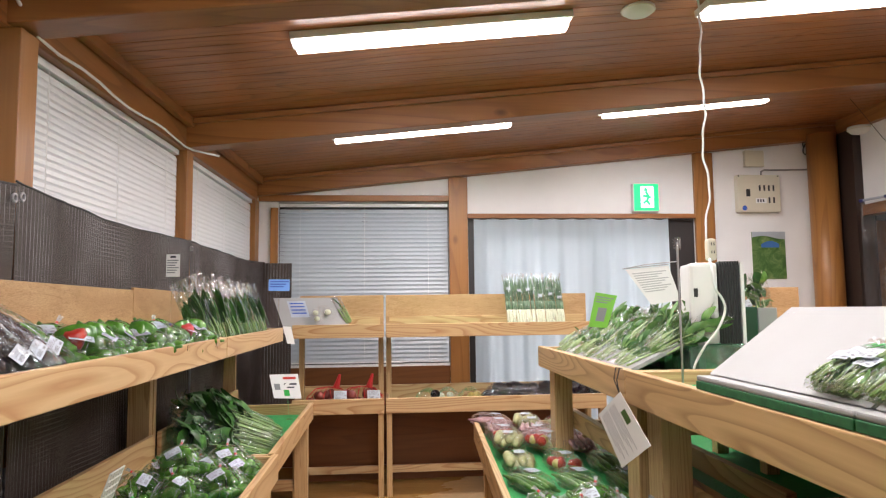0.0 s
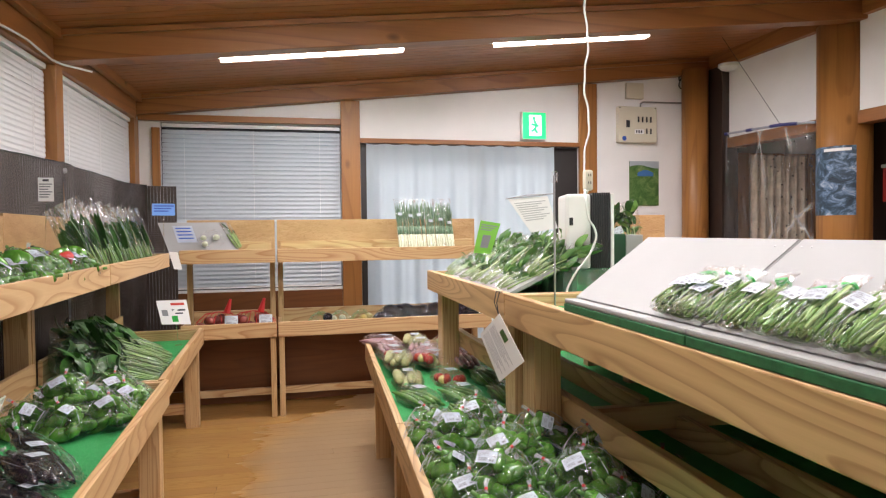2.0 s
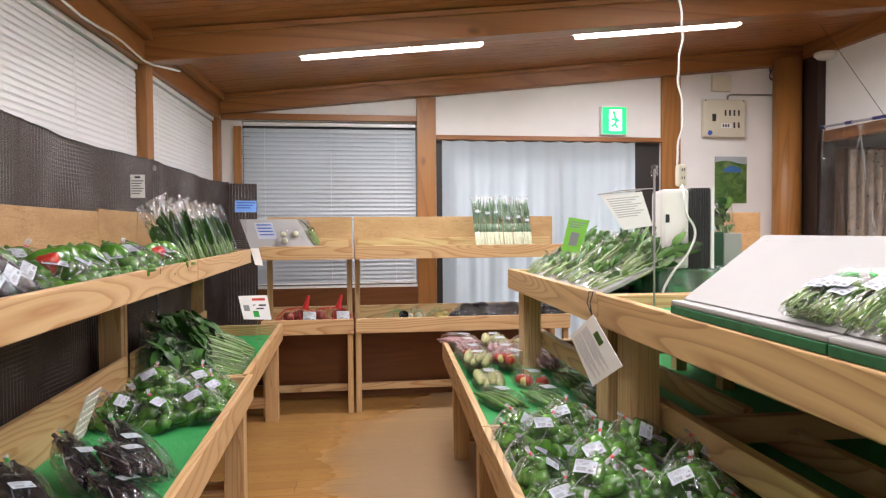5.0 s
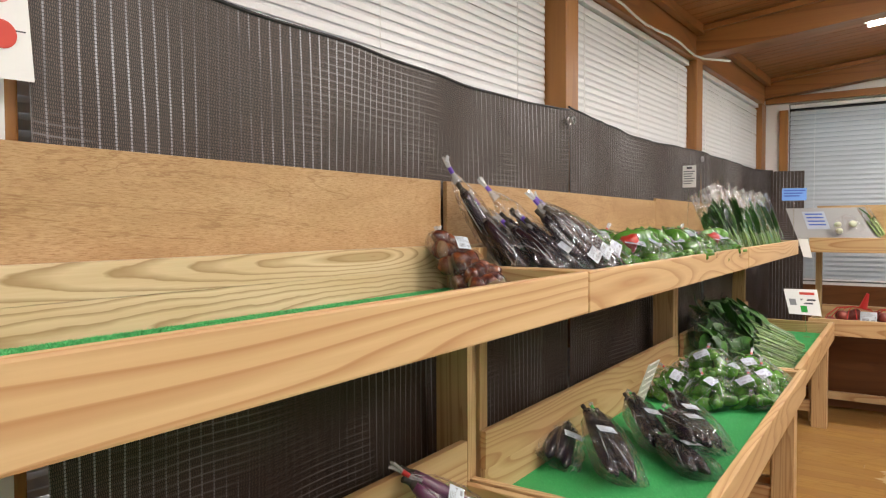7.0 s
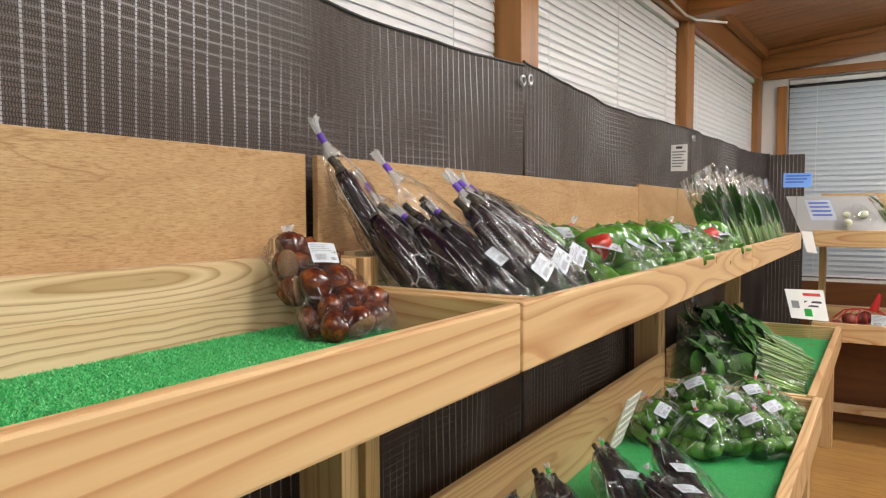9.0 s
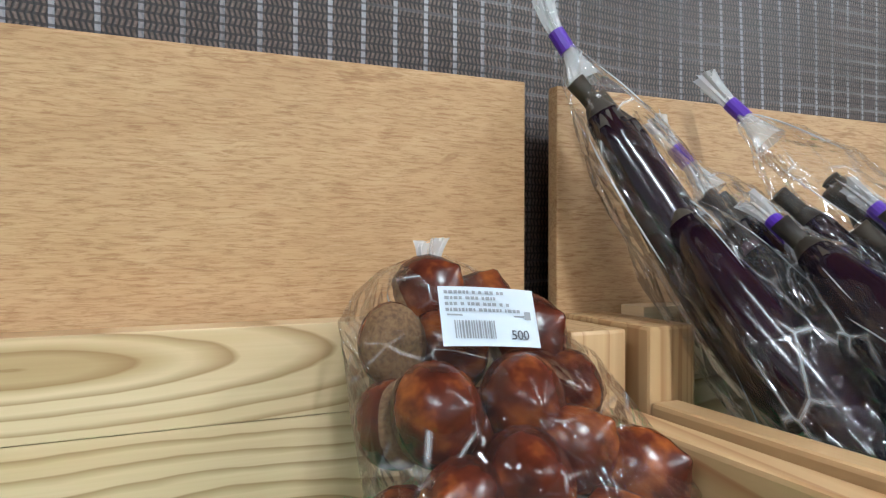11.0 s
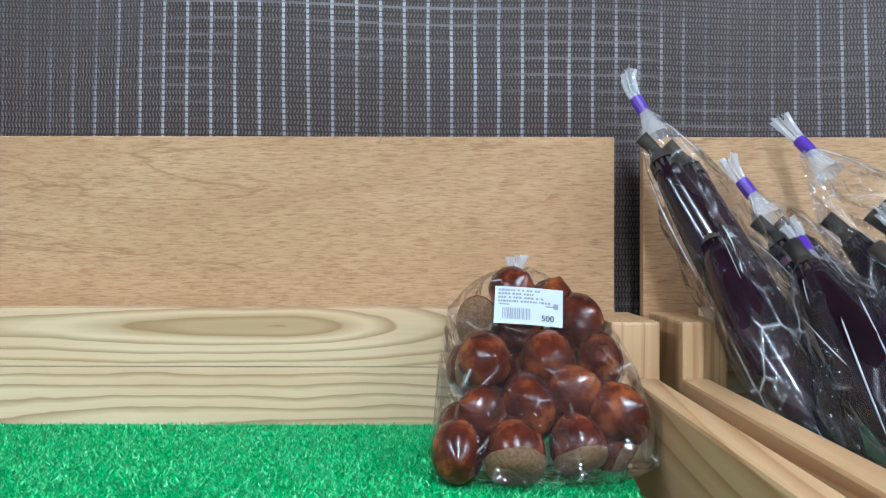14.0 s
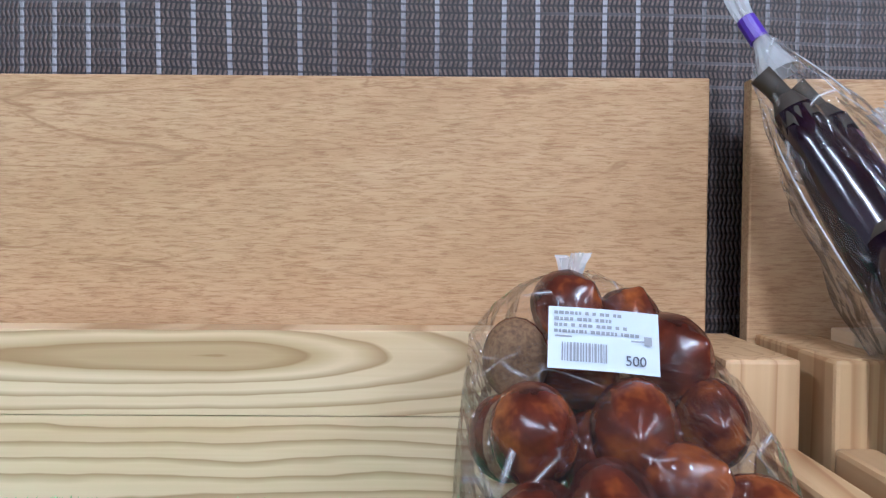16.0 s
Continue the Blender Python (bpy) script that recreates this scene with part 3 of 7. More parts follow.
def window(name, a, b, z0, z1, back, label):
    """Aluminium sash window with two panes; back is the way out."""
    a, b, n = Vector((*a, 0)), Vector((*b, 0)), Vector((*back, 0))
    th = thing(name, label, "window", Matrix.Translation((a + b) / 2 + Vector((0, 0, z0))), kind="structure")
    o = n * 0.09
    d = (b - a).normalized()
    L = (b - a).length
    def piece(nm, s0, s1, lo, hi, depth, material):
        bm = bmesh.new()
        p0, p1 = a + d * s0 + o, a + d * s1 + o
        q = [p0 - n * depth / 2, p1 - n * depth / 2, p1 + n * depth / 2, p0 + n * depth / 2]
        prism(bm, [(p.x, p.y) for p in q], lo, hi)
        ob = part(nm, bm, material, th)
        return ob
    piece("window_frame", 0, 0.04, z0, z1, 0.06, black_frame)
    piece("window_frame", L - 0.04, L, z0, z1, 0.06, black_frame)
    piece("window_frame", 0.04, L - 0.04, z0, z0 + 0.045, 0.06, black_frame)
    piece("window_frame", 0.04, L - 0.04, z1 - 0.045, z1, 0.06, black_frame)
    piece("mullion", L / 2 - 0.025, L / 2 + 0.025, z0 + 0.045, z1 - 0.045, 0.05, black_frame)
    for s0, s1 in ((0.04, L / 2 - 0.025), (L / 2 + 0.025, L - 0.04)):
        g = piece("pane", s0, s1, z0 + 0.045, z1 - 0.045, 0.004, glass)
        g.visible_shadow = False
    return th


window("window_1", (window_x0, WALL_Y), (window_x1, WALL_Y), window_z0, window_z1, (0, 1), "dark aluminium sash window behind a blind")
blind("venetian_blind", (window_x0 + 0.01, WALL_Y + 0.02), (window_x1 - 0.01, WALL_Y + 0.02), window_z0 + 0.01, window_z1 - 0.01, (0, -1), "grey-white slatted venetian blind lowered over the window", slat=0.042, tilt=60, slat_mat=blind_grey)
window("window_2", (door_x0, WALL_Y), (door_x1, WALL_Y), 0.0, door_z - 0.01, (0, 1), "dark aluminium glazed sliding door behind a curtain")
window("window_6", (6.15, WALL_Y), (7.0, WALL_Y), 0.8, 1.95, (0, 1), "bare aluminium window of the side room")
for i, (y0, y1) in enumerate(BAYS):
    window(f"window_{i + 3}", (west(y0), y0), (west(y1), y1), SILL, HEAD, (-1, 0.045), "dark aluminium sash window behind a blind")
    blind("venetian_blind", (west(y0) - 0.02, y0 + 0.012), (west(y1) - 0.02, y1 - 0.012), SILL + 0.01, HEAD - 0.008, (1, -0.045), "white slatted venetian blind closed over the side window", slat=0.033, tilt=78)

structure("door_leaf", black_frame, "dark frame of the glazed door beside the curtain", (2.49, 2.758, WALL_Y + 0.01, WALL_Y + 0.05, 0, 2.05), (0.722, 0.775, WALL_Y + 0.01, WALL_Y + 0.05, 0, 2.05))

# sheer curtain on the glazed door
bm = bmesh.new()
cx0, cx1 = 0.765, 2.50
def fold(u, v):
    x = cx0 + (cx1 - cx0) * u
    gather = 0.35 + 0.65 * min(1, (1 - v) * 2)
    w = math.sin(u * 62 + 0.6 * math.sin(u * 17)) * 0.018 + math.sin(u * 131 + 2) * 0.005
    z = 0.06 + (2.055 - 0.06) * v - 0.012 * (abs(math.sin(u * 31.4)) if v > 0.96 else 0)
    return (x, WALL_Y - 0.045 + w * gather, z)
sheet(bm, 240, 24, fold)
th = thing("curtain", "white sheer gathered curtain over the glazed door", "curtain", Matrix.Translation((1.6, WALL_Y - 0.05, 0.05)))
part("cloth", bm, curtain_cloth, th, smooth=True)
bm = bmesh.new()
tube(bm, [(0.73, WALL_Y - 0.028, 2.045), (2.74, WALL_Y - 0.028, 2.045)], 0.007, 8)
part("rail", bm, black_frame, th)

# ---------------------------------------------------------------- fluorescent lamps
def ceiling_lamp(x0, y, length=1.24):
    x1 = x0 + length
    zm = roof((x0 + x1) / 2)
    th = thing("fluorescent_lamp", "white ceiling batten lamp with a lit diffuser", "ceiling lamp", Matrix.Translation(((x0 + x1) / 2, y, zm)) @ pose(0, 0, 0, 0, -math.degrees(math.atan(0.106)), 0), group="ceiling batten lamps")
    h = length / 2
    bm = bmesh.new()
    prism(bm, [(-h, -0.065), (h, -0.065), (h, 0.065), (-h, 0.065)], -0.035, -0.002, 0.004)
    part("housing", bm, white_plastic, th, local=True)
    bm = bmesh.new()
    w = [(-0.05, -0.036), (-0.035, -0.066), (0.035, -0.066), (0.05, -0.036)]
    e0 = [bm.verts.new((-h + 0.02, a, b)) for a, b in w]
    e1 = [bm.verts.new((h - 0.02, a, b)) for a, b in w]
    bm.faces.new(e0); bm.faces.new(e1[::-1])
    for i in range(4):
        bm.faces.new((e0[i], e1[i], e1[(i + 1) % 4], e0[(i + 1) % 4]))
    bmesh.ops.recalc_face_normals(bm, faces=bm.faces)
    part("diffuser", bm, tube_glow, th, "glowing white diffuser", local=True)
    light = bpy.data.lights.new("lamp_light", 'AREA')
    light.shape, light.size, light.size_y = 'RECTANGLE', length - 0.05, 0.09
    light.energy, light.color = LAMP_POWER, LAMP_COLOR
    ob = new("lamp_light", light)
    ob.matrix_basis = Matrix.Translation(((x0 + x1) / 2, y, zm - 0.075))


for y in (4.80, 3.15, 1.45, -0.3):
    ceiling_lamp(-0.36 - (0.05 if y < 4 else 0), y)
    ceiling_lamp({4.80: 1.50, 3.15: 1.44}.get(y, 2.3), y)

# ---------------------------------------------------------------- display shelving along the window wall
def shelf_unit(name, y0, y1, label, low_front=-0.47, skew0=0.0, skew1=0.0, low=True, ply_top=1.373, ply=(None, None)):
    """Two-tier unit from y0 to y1; the skews shift its back ends along the wall."""
    th = thing(name, label, "display shelf", Matrix.Translation((-0.8, (y0 + y1) / 2, 0)), group="produce shelves")
    F, B = -0.697, -1.085           # front and back of the upper tier
    z0, z1 = 1.072, 1.1625
    board("front_rail", th, wood_y, F - 0.018, F, y0 + 0.002, y1 - 0.002, z0, z1, 0.004)
    for ya, s, q in ((y0 + 0.003, skew0, 1), (y1 - 0.003, skew1, -1)):
        bm = bmesh.new()
        prism(bm, [(F - 0.020, ya + s * 0.9), (F - 0.020, ya + s * 0.9 + q * 0.022), (B + 0.08, ya + s + q * 0.022), (B + 0.08, ya + s)], z0, z1 - 0.001, 0.003)
        part("end_rail", bm, wood_x, th)
    bm = bmesh.new()
    prism(bm, [(F - 0.019, y0 + 0.03), (F - 0.019, y1 - 0.03), (B, y1 + skew1 - 0.03), (B, y0 + skew0 + 0.03)], 1.082, 1.098)
    part("shelf_board", bm, wood_y, th)
    bm = bmesh.new()
    prism(bm, [(F - 0.020, y0 + 0.029), (F - 0.020, y1 - 0.029), (-1.058, y1 + skew1 - 0.029), (-1.058, y0 + skew0 + 0.029)], 1.0985, 1.110)
    part("turf_mat", bm, turf, th, "bright green artificial turf mat")
    # two back planks and the plywood back
    board("back_plank", th, back_plank_low, -1.084, -1.061, y0 + skew0 + 0.046, y1 + skew1 - 0.046, 1.099, 1.161, 0.0008)
    board("back_plank", th, back_plank_wood, -1.085, -1.060, y0 + skew0 + 0.046, y1 + skew1 - 0.046, 1.1612, 1.213, 0.0008)
    p0, p1 = ply[0] or y0 + skew0, ply[1] or y1 + skew1
    board("back_panel", th, plywood_y, -1.111, -1.099, p0, p1, 1.02, ply_top, 0.0015, "orange-tan plywood back panel")
    # back posts
    for ya, yb in ((y0 + skew0 + 0.004, y0 + skew0 + 0.041), (y1 + skew1 - 0.041, y1 + skew1 - 0.001)):
        board("back_post", th, wood_z, -1.098, -1.006, ya, yb, 0.0, 1.207, 0.0025)
    if low:
        G = low_front
        z0, z1 = 0.545, 0.655
        board("low_front_rail", th, wood_y, G - 0.028, G, y0 + 0.004, y1 - 0.004, z0, z1, 0.004)
        board("low_end_rail", th, wood_x, -1.004, G - 0.029, y0 + 0.006, y0 + 0.030, z0, z1 - 0.006, 0.003)
        board("low_end_rail", th, wood_x, -1.004, G - 0.029, y1 - 0.030, y1 - 0.006, z0, z1 - 0.006, 0.003)
        board("low_shelf_board", th, wood_y, -1.004, G - 0.03, y0 + 0.05, y1 - 0.1, 0.550, 0.566, 0)
        bm = bmesh.new()
        box(bm, -0.985, G - 0.030, y0 + 0.048, y1 - 0.032, 0.5665, 0.580)
        part("low_turf_mat", bm, turf, th, "green artificial turf mat")
        board("low_back_plank", th, wood_y, -1.003, -0.986, y0 + 0.05, y1 - 0.032, 0.567, 0.66, 0.002)
        board("low_back_plank", th, wood_y, -1.003, -0.984, y0 + 0.05, y1 - 0.032, 0.6605, 0.755, 0.002)
        for ya in (y0 + 0.01, y1 - 0.10):
            board("leg", th, wood_z, G - 0.115, G - 0.030, ya, ya + 0.09, 0.0, 0.544, 0.003)
        board("stretcher", th, wood_y, -0.93, -0.89, y0 + 0.1, y1 - 0.1, 0.09, 0.16, 0.003)
        for ya in (y0 + 0.035, y1 - 0.075):
            board("side_stretcher", th, wood_x, -0.87, G - 0.117, ya, ya + 0.035, 0.09, 0.16, 0.003)
    return th


JOINT = 1.522
shelf_unit("produce_shelf", JOINT - 2.0, JOINT, "two-tier pale pine produce shelf with turf lining, mostly empty", skew1=0.045, skew0=0.045, ply=(None, 1.552))
shelf_unit("produce_shelf", JOINT + 0.003, 3.335, "two-tier pale pine produce shelf holding bagged vegetables", skew0=0.055, ply=(1.579, 3.33))
shelf_unit("produce_shelf", 3.338, 5.02, "two-tier pale pine corner shelf with green vegetables", low_front=-0.49, ply=(3.334, 5.0), ply_top=1.385)


def far_unit(name, x0, x1, label, posts=True):
    th = thing(name, label, "display shelf", Matrix.Translation(((x0 + x1) / 2, 5.3, 0)), group="produce shelves")
    F, B = 5.03, 5.49
    for pre, z0, z1, f, zb in (("", 1.085, 1.178, F, 1.385), ("low_", 0.565, 0.668, F, 0.80)):
        board(pre + "front_rail", th, wood_x, x0 + 0.002, x1 - 0.002, f, f + 0.026, z0, z1, 0.004)
        for xa in (x0 + 0.003, x1 - 0.027):
            board(pre + "end_rail", th, wood_y, xa, xa + 0.024, f + 0.027, B - 0.03, z0, z1 - 0.008, 0.003)
        board(pre + "shelf_board", th, wood_x, x0 + 0.03, x1 - 0.03, f + 0.027, B - 0.03, z0 + 0.006, z0 + 0.02, 0)
        bm = bmesh.new()
        box(bm, x0 + 0.029, x1 - 0.029, f + 0.028, B - 0.052, z0 + 0.0205, z0 + 0.033)
        part(pre + "turf_mat", bm, turf, th, "green artificial turf mat")
        board(pre + "back_plank", th, wood_x, x0 + 0.03, x1 - 0.03, B - 0.05, B - 0.03, z0 + 0.021, z1 + 0.05, 0.002)
    board("back_panel", th, plywood, x0 + 0.004, x1 - 0.004, B - 0.028, B - 0.016, 1.10, 1.388, 0.0015, "tan plywood back panel")
    for xa in (x0 + 0.006, x1 - 0.044):
        board("leg", th, wood_z, xa, xa + 0.038, F + 0.03, F + 0.075, 0.0, 0.563, 0.003)
        board("upright", th, wood_z, xa, xa + 0.038, B - 0.10, B - 0.055, 0.0, 1.083, 0.003)
    board("stretcher", th, wood_x, x0 + 0.046, x1 - 0.046, B - 0.10, B - 0.06, 0.085, 0.135, 0.003)
    board("low_panel", th, panel_wood, x0 + 0.004, x1 - 0.004, B - 0.014, B, 0.02, 0.56, 0.0, "reddish-brown boarded panel behind the legs")
    return th


far_unit("produce_shelf", -0.640, -0.008, "short two-tier pale pine shelf by the window")
far_unit("produce_shelf", 0.0, 1.56, "two-tier pale pine shelf under the curtained door")

# ---------------------------------------------------------------- island: low tables with a raised tier behind
ISLE = Matrix.Translation((0.79, 3.78, 0)) @ pose(0, 0, 0, 0, 0, -92.06)
LOWT = Matrix.Translation((0.524, 4.397, 0)) @ pose(0, 0, 0, 0, 0, -93.85)


def island_low(name, s0, s1, label):
    """Low table; along the aisle from s0 to s1, 0 at its far end."""
    th = thing(name, label, "display table", LOWT, group="island tables")
    z0, z1 = 0.49, 0.606
    D = 1.45
    board("front_rail", th, island_x, s0 + 0.002, s1 - 0.002, 0, 0.028, z0, z1, 0.004, local=True)
    for xa in (s0 + 0.003, s1 - 0.029):
        board("end_rail", th, wood_y, xa, xa + 0.026, 0.029, D, z0, z1 - 0.004, 0.003, local=True)
    board("back_rail", th, wood_x, s0 + 0.03, s1 - 0.03, D - 0.026, D, z0, z1, 0.003, local=True)
    board("shelf_board", th, wood_x, s0 + 0.03, s1 - 0.03, 0.029, D - 0.027, z0 + 0.01, z0 + 0.03, 0, local=True)
    bm = bmesh.new()
    box(bm, s0 + 0.031, s1 - 0.031, 0.030, D - 0.028, z0 + 0.0305, z0 + 0.045)
    part("turf_mat", bm, turf, th, "deep green artificial turf mat", local=True)
    for xa, ya in ((s0 + 0.32, 0.032), (s1 - 0.42, 0.032), (s0 + 0.32, D - 0.12), (s1 - 0.42, D - 0.12)):
        board("leg", th, wood_z, xa, xa + 0.09, ya, ya + 0.085, 0, z0 - 0.001, 0.003, local=True)
    board("stretcher", th, wood_y, s0 + 0.345, s0 + 0.385, 0.12, D - 0.125, 0.09, 0.16, 0.003, local=True)
    board("stretcher", th, wood_y, s1 - 0.395, s1 - 0.355, 0.12, D - 0.125, 0.09, 0.16, 0.003, local=True)
    return th


island_low("display_table", 0.0, 1.853, "low pale pine display table lined with green turf")
island_low("display_table", 1.856, 4.6, "low pale pine display table piled with bagged greens")


def island_high(name, s0, s1, label):
    th = thing(name, label, "display table", ISLE, group="island tables")
    z0, z1 = 0.975, 1.078
    D = 1.15
    board("front_rail", th, island_x, s0 + 0.002, s1 - 0.002, 0, 0.03, z0, z1, 0.004, local=True)
    for xa in (s0 + 0.003, s1 - 0.031):
        board("end_rail", th, wood_y, xa, xa + 0.028, 0.031, D, z0, z1 - 0.004, 0.003, local=True)
    board("shelf_board", th, wood_x, s0 + 0.032, s1 - 0.032, 0.031, D, z0 + 0.02, z0 + 0.045, 0, local=True)
    bm = bmesh.new()
    box(bm, s0 + 0.033, s1 - 0.033, 0.032, D - 0.004, z0 + 0.0455, z0 + 0.058)
    part("turf_mat", bm, turf, th, "deep green artificial turf mat", local=True)
    for xa in (s0 + 0.04, s1 - 0.16):
        for ya in (0.05, D - 0.125):
            board("post", th, wood_z, xa, xa + 0.115, ya, ya + 0.09, 0.0, z0 + 0.019, 0.004, local=True)
    board("rear_rail", th, wood_x, s0 + 0.03, s1 - 0.03, D + 0.001, D + 0.03, z0, z1, 0.003, local=True)
    board("brace_rail", th, island_x, s0 + 0.04, s1 - 0.04, 0.145, 0.18, 0.68, 0.76, 0.003, local=True)
    board("brace_rail", th, island_x, s0 + 0.04, s1 - 0.04, D - 0.18, D - 0.145, 0.68, 0.76, 0.003, local=True)
    # added panel, not a known part: keeps eastern lamp light off the low turf
    board("rear_panel", th, panel_wood, s0 + 0.01, s1 - 0.01, D - 0.142, D - 0.130, 0.54, z0 + 0.018, 0.0, "brown panel added at the back to block light", local=True)
    board("brace_rail", th, island_x, s0 + 0.04, s1 - 0.04, 0.52, 0.555, 0.60, 0.68, 0.003, local=True)
    board("cross_rail", th, wood_y, s0 + 0.16, s0 + 0.20, 0.18, D - 0.18, 0.64, 0.72, 0.003, local=True)
    return th


island_high("raised_display", 0.0, 1.44, "raised pale pine display tier with leafy greens")
island_high("raised_display", 1.443, 3.6, "raised pale pine display tier carrying tilted white boards")


# turf green darkened: the shade on the ledge's side is in the colour
turf_shaded = plain("turf_shaded", (0.012, 0.11, 0.035), 0.7, 0.25, 40.0, 0.4, 300.0)


def tilted_board(s0, s1):
    """White foam display board leaning back on a turf-covered ledge."""
    th = thing("tilted_board", "white tilted foam display board with a green turf edge", "display board", ISLE, group="tilted boards")
    bm = bmesh.new()
    box(bm, s0, s1, 0.004, 0.062, 1.0795, 1.0985, 0.002)
    part("turf_edge", bm, turf_shaded, th, "green turf edge, coloured dark for its shaded side", local=True)
    bm = bmesh.new()
    box(bm, s0 - 0.002, s1, 0.006, 0.058, 1.099, 1.111, 0.004)
    part("front_lip", bm, white_foam, th, local=True)
    bm = bmesh.new()
    prof = [(0.064, 1.1115), (0.258, 1.252), (0.246, 1.270), (0.034, 1.1125)]
    a = [bm.verts.new((s0, p, q)) for p, q in prof]
    b = [bm.verts.new((s1, p, q)) for p, q in prof]
    bm.faces.new(a); bm.faces.new(b[::-1])
    for i in range(4):
        bm.faces.new((a[i], b[i], b[(i + 1) % 4], a[(i + 1) % 4]))
    bmesh.ops.recalc_face_normals(bm, faces=bm.faces)
    bmesh.ops.bevel(bm, geom=list(bm.edges), offset=0.003, segments=2, affect='EDGES')
    part("panel", bm, white_foam, th, local=True)
    bm = bmesh.new()
    for s in (s0 + 0.05, s1 - 0.08):
        box(bm, s, s + 0.03, 0.22, 0.25, 1.034, 1.238)
    part("prop", bm, wood_z, th, local=True)
    for s in (s0 + 0.02, s0 + 0.045, s1 - 0.045, s1 - 0.02):
        bm = bmesh.new()
        tube(bm, [(s, 0.226, 1.2545), (s, 0.2255, 1.2555)], 0.0022, 8)
        part("pin", bm, grey_metal, th, local=True)
    return th


tilted_board(1.968, 2.540)
tilted_board(2.546, 3.12)
tilted_board(3.126, 3.58)

# ---------------------------------------------------------------- shade net on the window wall
def net_sheet(y0, y1, z0, z1, seed, hooks):
    rnd = random.Random(seed)
    ph = [rnd.uniform(0, 6.28) for _ in range(4)]
    L = y1 - y0
    def place(u, v):
        y = y0 + L * u
        sag = 0.020 * math.sin(math.pi * min(1, u)) ** 0.7
        wave = 0.011 * math.sin(u * 5 * L - 3.2 * v + ph[0]) * (0.3 + v) + 0.005 * math.sin(u * 17 * L - 6 * v + ph[1]) + 0.007 * math.exp(-u * L * 5) * math.sin(u * L * 34 + 4 * v)
        edge = 0.012 * math.exp(-u * L * 9) + 0.012 * math.exp(-(1 - u) * L * 9)
        x = max(west(y) + 0.055, -1.143) + wave * (0.35 if y > 2.2 and y < 2.7 else 1.0) + edge
        return (x, y, z0 + (z1 - sag - z0) * v)
    bm = bmesh.new()
    sheet(bm, int(40 * L) + 4, 26, place, uv=(L, z1 - z0))
    th = thing("shade_net", "dark brown knitted shade net hung along the windows", "shade net", Matrix.Translation((west((y0 + y1) / 2) + 0.05, (y0 + y1) / 2, z0)), group="shade nets")
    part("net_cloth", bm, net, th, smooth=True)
    bm = bmesh.new()
    tube(bm, [place(u / 40, 1.0) for u in range(41)], 0.004, 6)
    part("hem", bm, dark_plastic, th)
    for u in (0.012, 0.988):
        p = Vector(place(u, 0.97))
        bm = bmesh.new()
        tube(bm, [p + Vector((0.010, 0.012 * math.cos(a), 0.012 * math.sin(a))) for a in [math.tau * k / 14 for k in range(15)]], 0.004, 6, cap=False)
        part("eyelet", bm, grey_metal, th, "metal eyelet")
    return th


net_sheet(0.612, 2.40, 0.25, 1.668, 3, 2)
net_sheet(2.41, 4.22, 0.25, 1.68, 5, 2)
net_sheet(4.23, 6.06, 0.25, 1.685, 8, 2)
# the net turns the corner onto the end wall
bm = bmesh.new()
sheet(bm, 16, 24, lambda u, v: (-1.04 + 0.26 * u, WALL_Y - 0.06 - 0.02 * math.sin(u * 5) * v, 0.3 + 1.375 * v), uv=(0.26, 1.37))
th = thing("shade_net", "loose corner flap of dark brown shade net", "shade net", Matrix.Translation((-0.9, 6.0, 0.3)), group="shade nets")
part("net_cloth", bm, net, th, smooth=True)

# ---------------------------------------------------------------- produce: materials
def skin(name, low, high, rough, spots=0.0, scale=30.0, coat=0.0):
    m, nt, b = nodes_of(name)
    v = coords(nt)
    n = noisen(nt, v, scale, 3.0)
    col = ramp(nt, n, [(0.3, low), (0.7, high)])
    info = nt.nodes.new("ShaderNodeObjectInfo")
    col = mixc(nt, mathn(nt, 'MULTIPLY', info.outputs["Random"], 0.35), col, low)
    nt.links.new(col, b.inputs["Base Color"])
    b.inputs["Roughness"].default_value = rough
    b.inputs["Coat Weight"].default_value = coat
    bump(nt, b, noisen(nt, v, scale * 5, 2.0), 0.1, 0.001)
    return m


aubergine_skin = skin("aubergine_skin", (0.004, 0.0025, 0.006), (0.016, 0.005, 0.015), 0.2, coat=0.3)
purple_skin = skin("purple_aubergine_skin", (0.10, 0.022, 0.07), (0.22, 0.07, 0.15), 0.3, coat=0.3)
calyx_green = skin("calyx_green", (0.012, 0.009, 0.008), (0.060, 0.046, 0.026), 0.65)
calyx_band = skin("calyx_band", (0.10, 0.03, 0.06), (0.26, 0.12, 0.16), 0.4)
pepper_skin = skin("pepper_skin", (0.03, 0.115, 0.012), (0.115, 0.31, 0.035), 0.22, coat=0.4)
cucumber_skin = skin("cucumber_skin", (0.022, 0.085, 0.014), (0.07, 0.20, 0.035), 0.4, scale=60)
leaf_dark = skin("leaf_dark", (0.010, 0.045, 0.008), (0.036, 0.125, 0.018), 0.45)
leaf_mid = skin("leaf_mid", (0.020, 0.085, 0.012), (0.065, 0.20, 0.032), 0.42)
leaf_light = skin("leaf_light", (0.05, 0.16, 0.025), (0.16, 0.32, 0.07), 0.45)
stem_pale = skin("stem_pale", (0.26, 0.40, 0.13), (0.42, 0.55, 0.24), 0.45)
stalk_green = skin("stalk_green", (0.13, 0.27, 0.055), (0.27, 0.45, 0.14), 0.4)
leek_green = skin("leek_green", (0.085, 0.17, 0.10), (0.27, 0.40, 0.24), 0.5)
